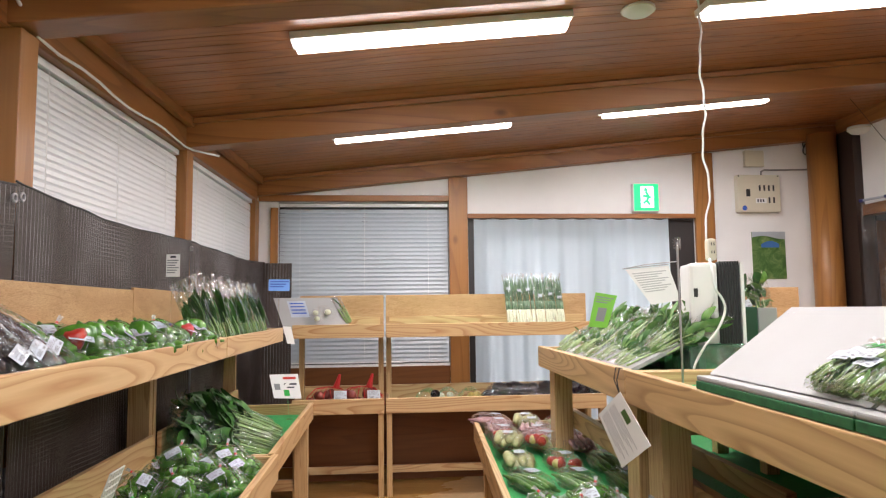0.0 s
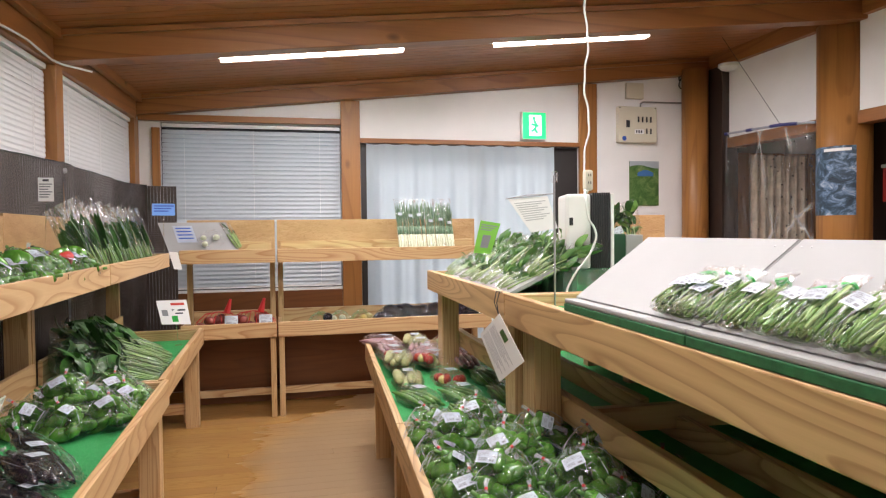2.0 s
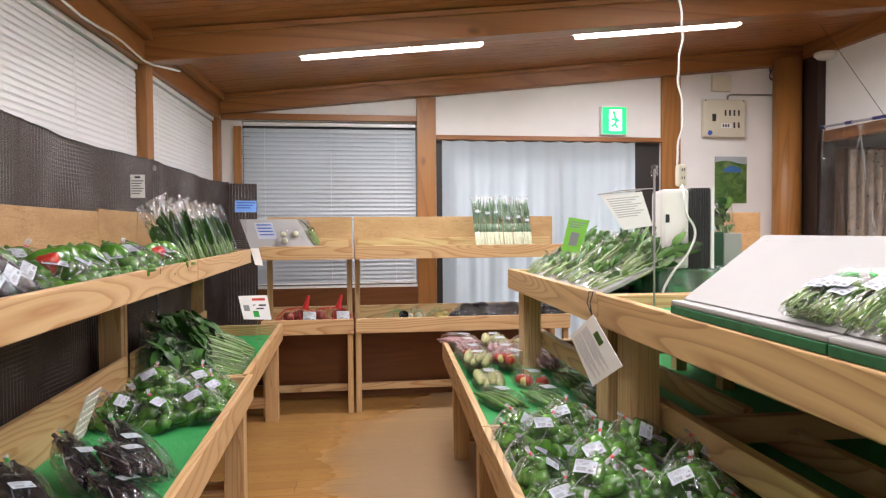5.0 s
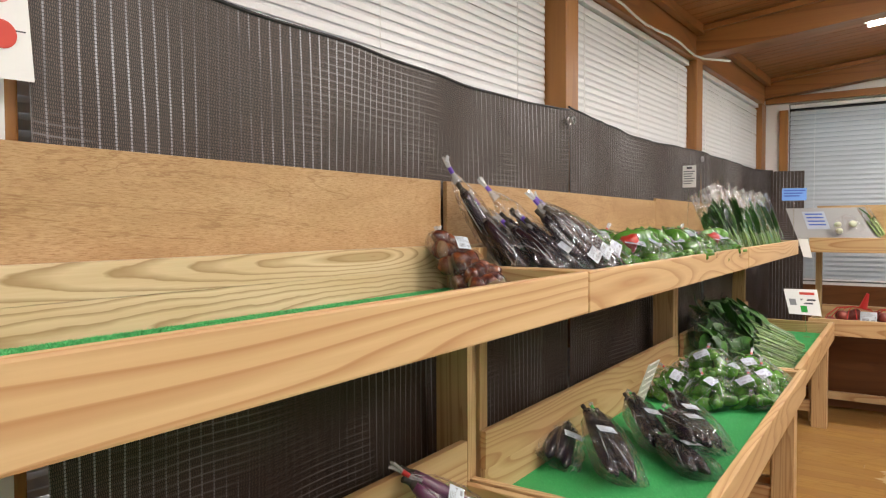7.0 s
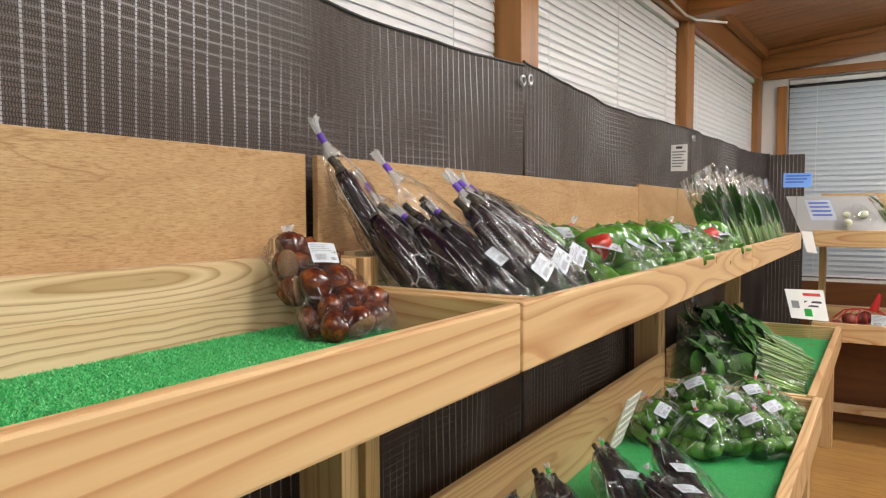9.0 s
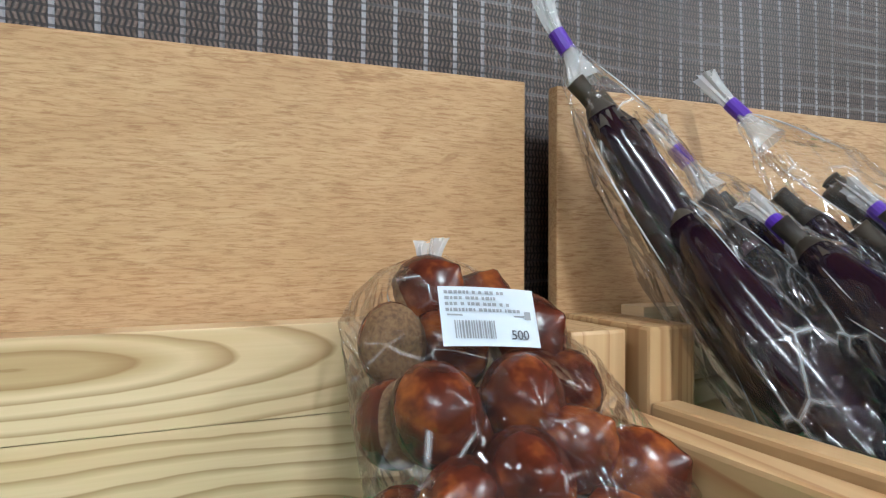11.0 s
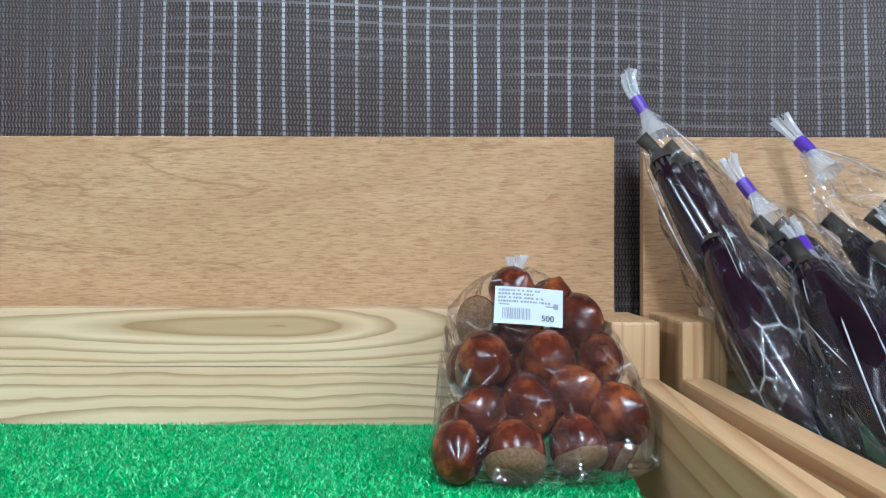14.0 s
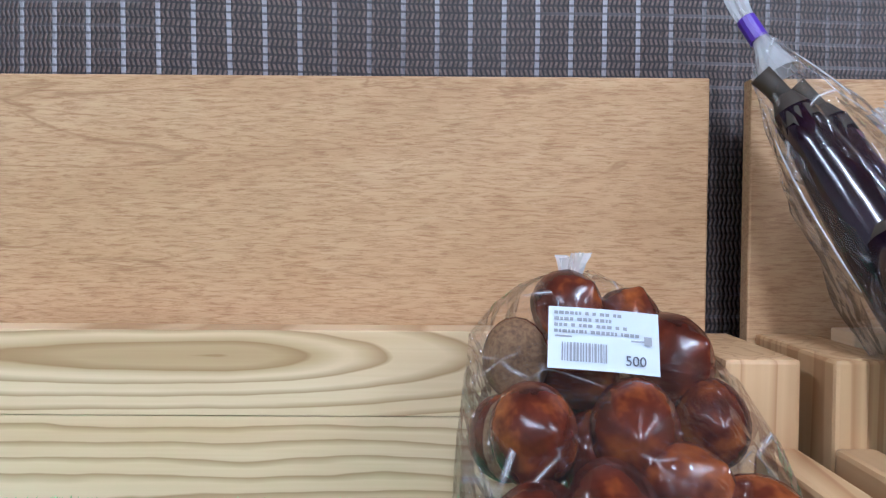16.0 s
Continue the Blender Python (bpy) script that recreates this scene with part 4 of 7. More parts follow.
leek_white = skin("leek_white", (0.62, 0.66, 0.48), (0.75, 0.76, 0.62), 0.4)
red_skin = skin("red_skin", (0.35, 0.02, 0.012), (0.55, 0.06, 0.03), 0.3)
onion_skin = skin("onion_skin", (0.16, 0.03, 0.025), (0.30, 0.07, 0.05), 0.4)
corn_husk = skin("corn_husk", (0.30, 0.34, 0.14), (0.50, 0.46, 0.26), 0.6)
pink_skin = skin("pink_shoot", (0.36, 0.16, 0.20), (0.58, 0.42, 0.40), 0.45)
yellow_skin = skin("yellow_skin", (0.55, 0.42, 0.10), (0.70, 0.62, 0.25), 0.45)
# whitish film for the strands that stand in for highlights on creases
fold_glint_mat = film_material("film_fold", haze=0.6, crumple=60.0)
tie_purple = plain("purple_tape", (0.09, 0.03, 0.36), 0.35, 0.05)
tie_red = plain("red_tape", (0.55, 0.02, 0.02), 0.35, 0.05)
tie_green = plain("green_tape", (0.02, 0.38, 0.06), 0.35, 0.05)
red_netting = plain("red_netting", (0.6, 0.03, 0.03), 0.5)
label_paper = plain("label_paper", (0.50, 0.56, 0.62), 0.45, 0.02)


def chestnut_material():
    m, nt, b = nodes_of("chestnut_shell")
    tc = nt.nodes.new("ShaderNodeTexCoord")
    sep = nt.nodes.new("ShaderNodeSeparateXYZ")
    nt.links.new(tc.outputs["Object"], sep.inputs[0])
    v = coords(nt)
    streak = noisen(nt, coords(nt, (1, 1, 0.15)), 260.0, 3.0)
    patch = noisen(nt, v, 60.0, 3.0)
    shell = ramp(nt, patch, [(0.3, (0.035, 0.009, 0.006)), (0.52, (0.11, 0.022, 0.010)), (0.72, (0.36, 0.10, 0.02))])
    shell = mixc(nt, mathn(nt, 'MULTIPLY', streak, 0.4), shell, (0.025, 0.006, 0.004))
    scar = ramp(nt, noisen(nt, v, 500.0, 3.0), [(0.3, (0.10, 0.05, 0.022)), (0.7, (0.21, 0.125, 0.055))])
    edge = mathn(nt, 'ADD', sep.outputs[2], mathn(nt, 'MULTIPLY', mathn(nt, 'SUBTRACT', patch, 0.5), 0.006))
    is_scar = mathn(nt, 'LESS_THAN', edge, -0.0065)
    nt.links.new(mixc(nt, is_scar, shell, scar), b.inputs["Base Color"])
    b.inputs["Roughness"].default_value = 0.25
    rg = nt.nodes.new("ShaderNodeMath")
    rg.operation = 'MULTIPLY_ADD'
    rg.inputs[1].default_value, rg.inputs[2].default_value = 0.55, 0.24
    nt.links.new(is_scar, rg.inputs[0])
    nt.links.new(rg.outputs[0], b.inputs["Roughness"])
    bump(nt, b, streak, 0.15, 0.0006)
    return m


chestnut_shell = chestnut_material()

# ---------------------------------------------------------------- produce: shapes
def frame_between(base, top, front=(1, 0, 0)):
    """A pose at base whose z points to top and whose y looks to the front."""
    base, top, f = Vector(base), Vector(top), Vector(front)
    z = (top - base).normalized()
    yv = (f - z * f.dot(z)).normalized()
    xv = yv.cross(z)
    return Matrix(((xv.x, yv.x, z.x, base.x), (xv.y, yv.y, z.y, base.y), (xv.z, yv.z, z.z, base.z), (0, 0, 0, 1)))


def loft(bm, sections, sides=18, cap=True, mat=0, crumple=0.0, seed=0, square=2.0):
    """Sections of (z, x-centre, y-centre, half-width, half-depth)."""
    rings = []
    for z, cx, cy, a, b in sections:
        ring = []
        for k in range(sides):
            t = math.tau * k / sides
            c, s = math.cos(t), math.sin(t)
            e = 2 / square
            p = Vector((cx + a * math.copysign(abs(c) ** e, c), cy + b * math.copysign(abs(s) ** e, s), z))
            if crumple:
                w = min(a, b * 2) / max(a, 1e-4)
                q = p * 55 + Vector((seed * 3.1, seed * 1.7, 0))
                n = noise.noise_vector(q) * crumple + noise.noise_vector(q * 2.7) * crumple * 0.5
                p += Vector((n.x, n.y, n.z * 0.5)) * (0.3 + 0.7 * w)
            ring.append(bm.verts.new(p))
        rings.append(ring)
    for r, q in zip(rings, rings[1:]):
        for k in range(sides):
            bm.faces.new((r[k], r[(k + 1) % sides], q[(k + 1) % sides], q[k])).material_index = mat
    if cap:
        bm.faces.new(rings[0][::-1]).material_index = mat
        bm.faces.new(rings[-1]).material_index = mat


def tuft(bm, z, r, height, seed, lean=(0, 0)):
    """The gathered, slightly flaring end of a bag above its tie."""
    rnd = random.Random(seed)
    n = 18
    rings = []
    dx, dy = rnd.uniform(-0.2, 0.2) * height, rnd.uniform(-0.2, 0.2) * height
    edge = [rnd.uniform(0.78, 1.12) for _ in range(n)]
    for f, g in ((0.0, 0.9), (0.3, 0.95), (0.65, 1.0), (1.0, 1.15)):
        ring = []
        for k in range(n):
            a = math.tau * k / n
            w = g * (1.0 + (0.45 if k % 2 else -0.35) * (0.25 + f))
            ring.append(bm.verts.new((math.cos(a) * r * w + dx * f * f, math.sin(a) * r * w + dy * f * f, z + height * f * (edge[k] if f == 1 else 1))))
        rings.append(ring)
    for a, b in zip(rings, rings[1:]):
        for k in range(n):
            bm.faces.new((a[k], a[(k + 1) % n], b[(k + 1) % n], b[k]))


def neck_and_tie(th, z, r, seed, tape, long_tuft=0.030, tape_h=0.014, m=None):
    m = m or Matrix()
    bm = bmesh.new()
    loft(bm, [(z - 0.026, 0, 0, r * 2.5, r * 2.1), (z - 0.016, 0, 0, r * 1.8, r * 1.6), (z - 0.006, 0, 0, r * 1.2, r * 1.1), (z, 0, 0, r * 0.95, r * 0.95), (z + tape_h, 0, 0, r * 0.9, r * 0.9)], 18, cap=False, crumple=0.0012, seed=seed)
    bmesh.ops.transform(bm, matrix=m, verts=bm.verts)
    part("gathered_neck", bm, film_neck, th, "white gathered film", local=True)
    bm = bmesh.new()
    tuft(bm, z + tape_h, r, long_tuft, seed)
    bmesh.ops.transform(bm, matrix=m, verts=bm.verts)
    part("tuft", bm, film_neck, th, "white frayed film end", local=True)
    bm = bmesh.new()
    tube(bm, [(0, 0, z), (0, 0, z + tape_h)], r * 1.12, 14)
    bmesh.ops.transform(bm, matrix=m, verts=bm.verts)
    part("tape_tie", bm, tape, th, "printed tape tie", local=True)


def creases(th, sections, seed, count=14, name="film_fold", thick=1.0):
    """White glints along the film's sharp folds, made as thin raised strands over its surface."""
    rnd = random.Random(seed)
    for i in range(count):
        t = rnd.uniform(0.15, 0.85) * math.pi if rnd.random() < 0.8 else rnd.uniform(0, math.tau)
        k0 = rnd.uniform(0, len(sections) - 2.5)
        k1 = min(len(sections) - 1.01, k0 + rnd.uniform(0.12, 0.30) * len(sections))
        drift = rnd.uniform(-0.45, 0.45)
        pts = []
        for j in range(7):
            q = k0 + (k1 - k0) * j / 6
            a, f = int(q), q - int(q)
            sec = [x + (y - x) * f for x, y in zip(sections[a], sections[a + 1])]
            tt = t + drift * j / 6 
            pts.append((sec[1] + sec[3] * 1.02 * math.cos(tt), sec[2] + sec[4] * 1.03 * math.sin(tt), sec[0]))
        bm = bmesh.new()
        r = rnd.uniform(0.00022, 0.0006) * thick
        tube(bm, pts, [r * 0.3, r, r, r * 1.2, r, r, r * 0.3], 4)
        part(name, bm, fold_glint_mat, th, local=True)


def price_label(th, centre, up, normal, w=0.055, h=0.034, seed=0, number=""):
    """A small printed paper label with bars of print and a barcode."""
    c, u, n = Vector(centre), Vector(up).normalized(), Vector(normal).normalized()
    u = (u - n * u.dot(n)).normalized()
    s = u.cross(n)
    bm = bmesh.new()
    sheet(bm, 6, 4, lambda a, b: c + s * (a - 0.5) * w + u * (b - 0.5) * h + n * (0.0015 - 0.006 * (a - 0.5) ** 2))
    lab = part("label", bm, label_paper, th, "white printed price label", local=True, smooth=True)
    bm = bmesh.new()
    rnd = random.Random(seed)
    def bar(a0, a1, b0, b1):
        lift = lambda a: n * (0.0021 - 0.006 * (a - 0.5) ** 2)
        bm.faces.new([bm.verts.new(c + s * (a - 0.5) * w + u * (b - 0.5) * h + lift(a)) for a, b in ((a0, b0), (a1, b0), (a1, b1), (a0, b1))])
    for b in (0.87, 0.77, 0.67, 0.57):
        a, stop = 0.05, rnd.uniform(0.55, 0.85)
        while a < stop:
            d = rnd.uniform(0.018, 0.045)
            bar(a, a + d, b, b + 0.055)
            a += d + rnd.choice((0.010, 0.010, 0.035))
    bar(0.86, 0.93, 0.46, 0.60)
    bar(0.06, 0.9, 0.50, 0.53)
    a = 0.12
    while a < 0.52:
        d = rnd.choice((0.008, 0.014, 0.02))
        bar(a, a + d, 0.12, 0.42)
        a += d + rnd.choice((0.008, 0.012))
    if not number:
        bar(0.66, 0.88, 0.12, 0.28)
    part("print", bm, ink_grey, lab, local=True)
    return lab


def aubergine(bm, length, r, bend=0.0, mat=0, calyx=1, z0=0.0, x0=0.0, y0=0.0, flip=1):
    """A long aubergine along z with its cap at the upper end."""
    prof = (0.22, 0.66, 0.86, 0.96, 1.0, 1.0, 0.97, 0.90, 0.80, 0.68, 0.56)
    secs = [(z0 + k / 10 * length, x0 + bend * math.sin(k * 0.314), y0, r * g, r * g * 0.95) for k, g in enumerate(prof)]
    loft(bm, secs, 12, mat=mat)
    zc = z0 + length
    rc = secs[-1][3]
    loft(bm, [(zc - 0.020, x0, y0, rc * 1.06, rc * 1.03), (zc - 0.014, x0, y0, rc * 1.05, rc * 1.02)], 12, cap=False, mat=2)
    # cap with pointed lobes and a bent stub of stem
    n = 15
    ring = [bm.verts.new((x0 + rc * 1.10 * math.cos(math.tau * k / n), y0 + rc * 1.07 * math.sin(math.tau * k / n), zc - (0.022 if k % 3 == 0 else 0.010))) for k in range(n)]
    ring2 = [bm.verts.new((x0 + rc * 0.98 * math.cos(math.tau * k / n), y0 + rc * 0.96 * math.sin(math.tau * k / n), zc - 0.002)) for k in range(n)]
    ring3 = [bm.verts.new((x0 + rc * 0.55 * math.cos(math.tau * k / n), y0 + rc * 0.55 * math.sin(math.tau * k / n), zc + 0.010)) for k in range(n)]
    for p, q in ((ring, ring2), (ring2, ring3)):
        for k in range(n):
            bm.faces.new((p[k], p[(k + 1) % n], q[(k + 1) % n], q[k])).material_index = calyx
    tube(bm, [(x0, y0, zc + 0.006), (x0 + 0.002, y0, zc + 0.018), (x0 + 0.006, y0 + 0.002, zc + 0.028)], [rc * 0.55, 0.0062, 0.0068], 8, mat=calyx)


def aubergine_bag(base, top, width, seed, count=3, tape=None, skin_mat=None, label_at=0.35, front=(1, 0, 0), depth=0.030, fruit=0.72, folds=7, name="aubergine_bag", label="", label_text="clear bag of long dark aubergines with a purple tape tie"):
    m = frame_between(base, top, front)
    L = (Vector(top) - Vector(base)).length
    th = thing(name, label_text, "bagged aubergines", m, group="bagged aubergines")
    rnd = random.Random(seed)
    for i in range(count):
        bm = bmesh.new()
        f = (i + 0.5) / count - 0.5
        ln = L * fruit * rnd.uniform(0.90, 1.02)
        aubergine(bm, ln, min(0.0215, width / count * 0.56), bend=rnd.uniform(-0.010, 0.010), z0=0.010 + rnd.uniform(0, 0.016), x0=f * width * 0.62, y0=(0.007 if i % 2 else -0.006) + rnd.uniform(-0.003, 0.003))
        part("aubergine", bm, [skin_mat or aubergine_skin, calyx_green, calyx_band], th, local=True, smooth=True)
    bm = bmesh.new()
    h = width / 2
    prof = [(0, 0.80, 0.25), (0.03, 1.0, 0.75), (0.09, 1.02, 0.9), (0.15, 1.03, 1.0), (0.25, 1.05, 1.03), (0.35, 1.06, 1.05), (0.45, 1.04, 1.03), (0.55, 1.0, 1.0), (0.63, 0.93, 0.95), (0.70, 0.85, 0.9), (0.76, 0.74, 0.82), (0.81, 0.62, 0.72), (0.86, 0.47, 0.58), (0.90, 0.33, 0.46), (0.94, 0.20, 0.3), (0.965, 0.10, 0.16)]
    loft(bm, [(z * L, 0, 0, h * a, depth * b) for z, a, b in prof], 18, cap=True, crumple=0.0065, seed=seed, square=2.3)
    part("film_bag", bm, film_loose, th, "crumpled clear plastic film", local=True)
    creases(th, [(z * L, 0, 0, h * a, depth * b) for z, a, b in prof], seed, folds)
    neck_and_tie(th, L * 0.965, 0.0052, seed, tape or tie_purple, 0.028, 0.017)
    if label_at:
        price_label(th, (rnd.uniform(-0.2, 0.2) * width, depth * 1.02, L * label_at), (0.2, 0, 1), (0, 1, 0.05), seed=seed)
    return th


# hero bags beside the chestnuts
aubergine_bag((-0.965, 1.680, 1.128), (-1.082, 1.570, 1.401), 0.074, 1, 2, folds=6, label_at=0, fruit=0.76, depth=0.026)
aubergine_bag((-0.885, 1.652, 1.124), (-1.030, 1.614, 1.294), 0.070, 2, 2, folds=6, label_at=0, depth=0.026, fruit=0.76)
aubergine_bag((-0.930, 1.745, 1.124), (-1.060, 1.660, 1.321), 0.072, 3, 2, folds=6, label_at=0, fruit=0.72, depth=0.026)
aubergine_bag((-0.815, 1.665, 1.124), (-0.985, 1.672, 1.267), 0.080, 4, 2, folds=6, label_at=0, depth=0.028, fruit=0.80)
aubergine_bag((-0.860, 1.800, 1.124), (-1.055, 1.708, 1.359), 0.100, 5, 3, folds=6, label_at=0.0, fruit=0.60, depth=0.028)
aubergine_bag((-0.795, 1.748, 1.124), (-0.960, 1.735, 1.275), 0.085, 9, 3, folds=5, label_at=0.42, fruit=0.85, depth=0.028)
aubergine_bag((-0.770, 1.815, 1.122), (-0.935, 1.752, 1.322), 0.095, 6, 3, folds=5, label_at=0.25, fruit=0.82)
aubergine_bag((-0.765, 1.895, 1.122), (-0.960, 1.805, 1.330), 0.110, 7, 3, folds=5, label_at=0.25, fruit=0.8)
aubergine_bag((-0.765, 1.985, 1.122), (-0.985, 1.885, 1.325), 0.110, 8, 3, folds=5, label_at=0.25, fruit=0.82)

# ---------------------------------------------------------------- chestnuts
def chestnut_mesh():
    bm = bmesh.new()
    prof = [(-0.0150, 0.35), (-0.0140, 0.72), (-0.0100, 0.93), (-0.0030, 1.0), (0.0045, 0.94), (0.0105, 0.76), (0.0150, 0.48), (0.0178, 0.22), (0.0200, 0.07)]
    loft(bm, [(z, 0, 0, 0.0205 * r, 0.0165 * r) for z, r in prof], 20)
    me = bpy.data.meshes.new("chestnut")
    bm.to_mesh(me)
    bm.free()
    me.polygons.foreach_set("use_smooth", [True] * len(me.polygons))
    me.materials.append(chestnut_shell)
    return me


def chestnut_bag():
    th = thing("chestnut_bag", "clear bag of glossy brown chestnuts on green turf", "bagged chestnuts", Matrix.Translation((-0.95, 1.46, 1.111)))
    me = chestnut_mesh()
    rnd = random.Random(11)
    seats = [(-0.957, 1.421, 1.182, 1.06, 20, 70), (-0.961, 1.467, 1.181, 1.12, -15, 80), (-0.927, 1.449, 1.157, 1.08, 10, 60),
             (-0.944, 1.485, 1.162, 1.04, 75, 40), (-0.93, 1.513, 1.15, 1.07, 60, 60), (-0.927, 1.416, 1.151, 0.97, -80, 60),
             (-0.902, 1.399, 1.131, 0.95, -20, 90), (-0.897, 1.436, 1.134, 1.1, 0, -40), (-0.903, 1.478, 1.137, 1.0, 5, -30),
             (-0.935, 1.509, 1.13, 1.0, 40, -60), (-1.030, 1.449, 1.231, 1.0, 30, 50), (-1.012, 1.418, 1.206, 0.95, 0, -95),
             (-1.011, 1.5, 1.206, 1.14, 20, 60), (-1.013, 1.452, 1.2, 1.08, 80, 70), (-0.989, 1.513, 1.178, 1.0, 0, 80),
             (-1.032, 1.482, 1.222, 0.98, 30, 20), (-0.989, 1.409, 1.171, 0.94, 10, -100), (-0.978, 1.453, 1.164, 1.04, 0, 60),
             (-0.958, 1.49, 1.139, 1.01, 0, 30), (-0.95, 1.44, 1.132, 1.0, 60, 80), (-0.95, 1.405, 1.133, 0.95, 40, 70)]
    for x, y, z, s, roll, tip in seats:
        ob = new("chestnut", me)
        ob.parent = th
        ob.matrix_basis = Matrix.Translation((x + 0.95, y - 1.46, z - 1.111)) @ pose(0, 0, 0, rnd.uniform(-20, 20) + roll * 0.4, tip, roll) @ Matrix.Scale(s * 1.13, 4)
    # the film: a slumped bag leaning on the back planks
    bm = bmesh.new()
    rows = [(1.1125, -0.94, 1.458, 0.076, 0.052), (1.122, -0.932, 1.459, 0.08, 0.062), (1.145, -0.939, 1.461, 0.0774, 0.058), (1.175, -0.97, 1.459, 0.0738, 0.05), (1.2, -0.998, 1.459, 0.0693, 0.044), (1.214, -1.022, 1.456, 0.0618, 0.036), (1.230, -1.034, 1.454, 0.046, 0.027), (1.243, -1.040, 1.452, 0.030, 0.018), (1.250, -1.043, 1.451, 0.011, 0.008)]
    sides = 30
    rings = []
    for z, cx, cy, a, b in rows:
        ring = []
        for k in range(sides):
            t = math.tau * k / sides
            p = Vector((cx + b * math.cos(t), cy + a * math.sin(t), z))
            if z > 1.115:
                q = p * 60
                n = noise.noise_vector(q) * 0.004 + noise.noise_vector(q * 2.5) * 0.0022
                p += n
            ring.append(bm.verts.new(p))
        rings.append(ring)
    for r, q in zip(rings, rings[1:]):
        for k in range(sides):
            bm.faces.new((r[k], r[(k + 1) % sides], q[(k + 1) % sides], q[k]))
    bm.faces.new(rings[0][::-1])
    # loose corner of the film
    c0, c1, c2 = Vector((-0.895, 1.515, 1.116)), Vector((-0.925, 1.548, 1.120)), Vector((-0.90, 1.522, 1.150))
    bm.faces.new([bm.verts.new(v) for v in (c0, c1, c2)])
    part("film_bag", bm, film, th, "crumpled clear plastic film")
    bm = bmesh.new()
    tuft(bm, 0, 0.006, 0.014, 5)
    bmesh.ops.transform(bm, matrix=Matrix.Translation((-1.041, 1.452, 1.246)), verts=bm.verts)
    part("gathered_neck", bm, film_neck, th)
    n = Vector((0.90, 0.0, 0.42)).normalized()
    u = Vector((-0.42, 0.08, 0.90))
    c = Vector((0.95 - 0.972, 1.4545 - 1.46, 1.222 - 1.111))
    lab = price_label(th, c, u, n, 0.0520, 0.0300, 3, number="500")
    curve = bpy.data.curves.new("price_number", 'FONT')
    curve.body, curve.size, curve.align_x, curve.extrude = "500", 0.0066, 'CENTER', 0.0001
    u2 = (u - n * u.dot(n)).normalized()
    s2 = u2.cross(n)
    o = c + s2 * 0.0145 - u2 * 0.0115 + n * 0.0019
    txt = new("price_number", curve)
    txt.parent = lab
    PLACE[lab] = PLACE[th]
    txt.data.materials.append(ink)
    txt.matrix_basis = Matrix(((s2.x, u2.x, n.x, o.x), (s2.y, u2.y, n.y, o.y), (s2.z, u2.z, n.z, o.z), (0, 0, 0, 1)))


chestnut_bag()

# ---------------------------------------------------------------- bags of peppers
def pepper(bm, length, r, seed, m):
    rnd = random.Random(seed)
    start = len(bm.verts)
    sides, rows = 12, 8
    rings = []
    lobes, ph = rnd.choice((3, 4)), rnd.uniform(0, 6)
    for k in range(rows):
        f = k / (rows - 1)
        rad = r * (math.sin(math.pi * (0.10 + 0.80 * f)) ** 0.5)
        rings.append([bm.verts.new(m @ Vector((rad * (1 + 0.2 * math.cos(lobes * t + ph)) * math.cos(t), rad * (1 + 0.2 * math.cos(lobes * t + ph)) * math.sin(t), f * length))) for t in [math.tau * j / sides for j in range(sides)]])
    for a, b in zip(rings, rings[1:]):
        for j in range(sides):
            bm.faces.new((a[j], a[(j + 1) % sides], b[(j + 1) % sides], b[j]))
    bm.faces.new(rings[0][::-1]); bm.faces.new(rings[-1])
    tube(bm, [m @ Vector((0, 0, length * 0.97)), m @ Vector((0.004, 0, length + 0.018))], 0.005, 6, mat=1)


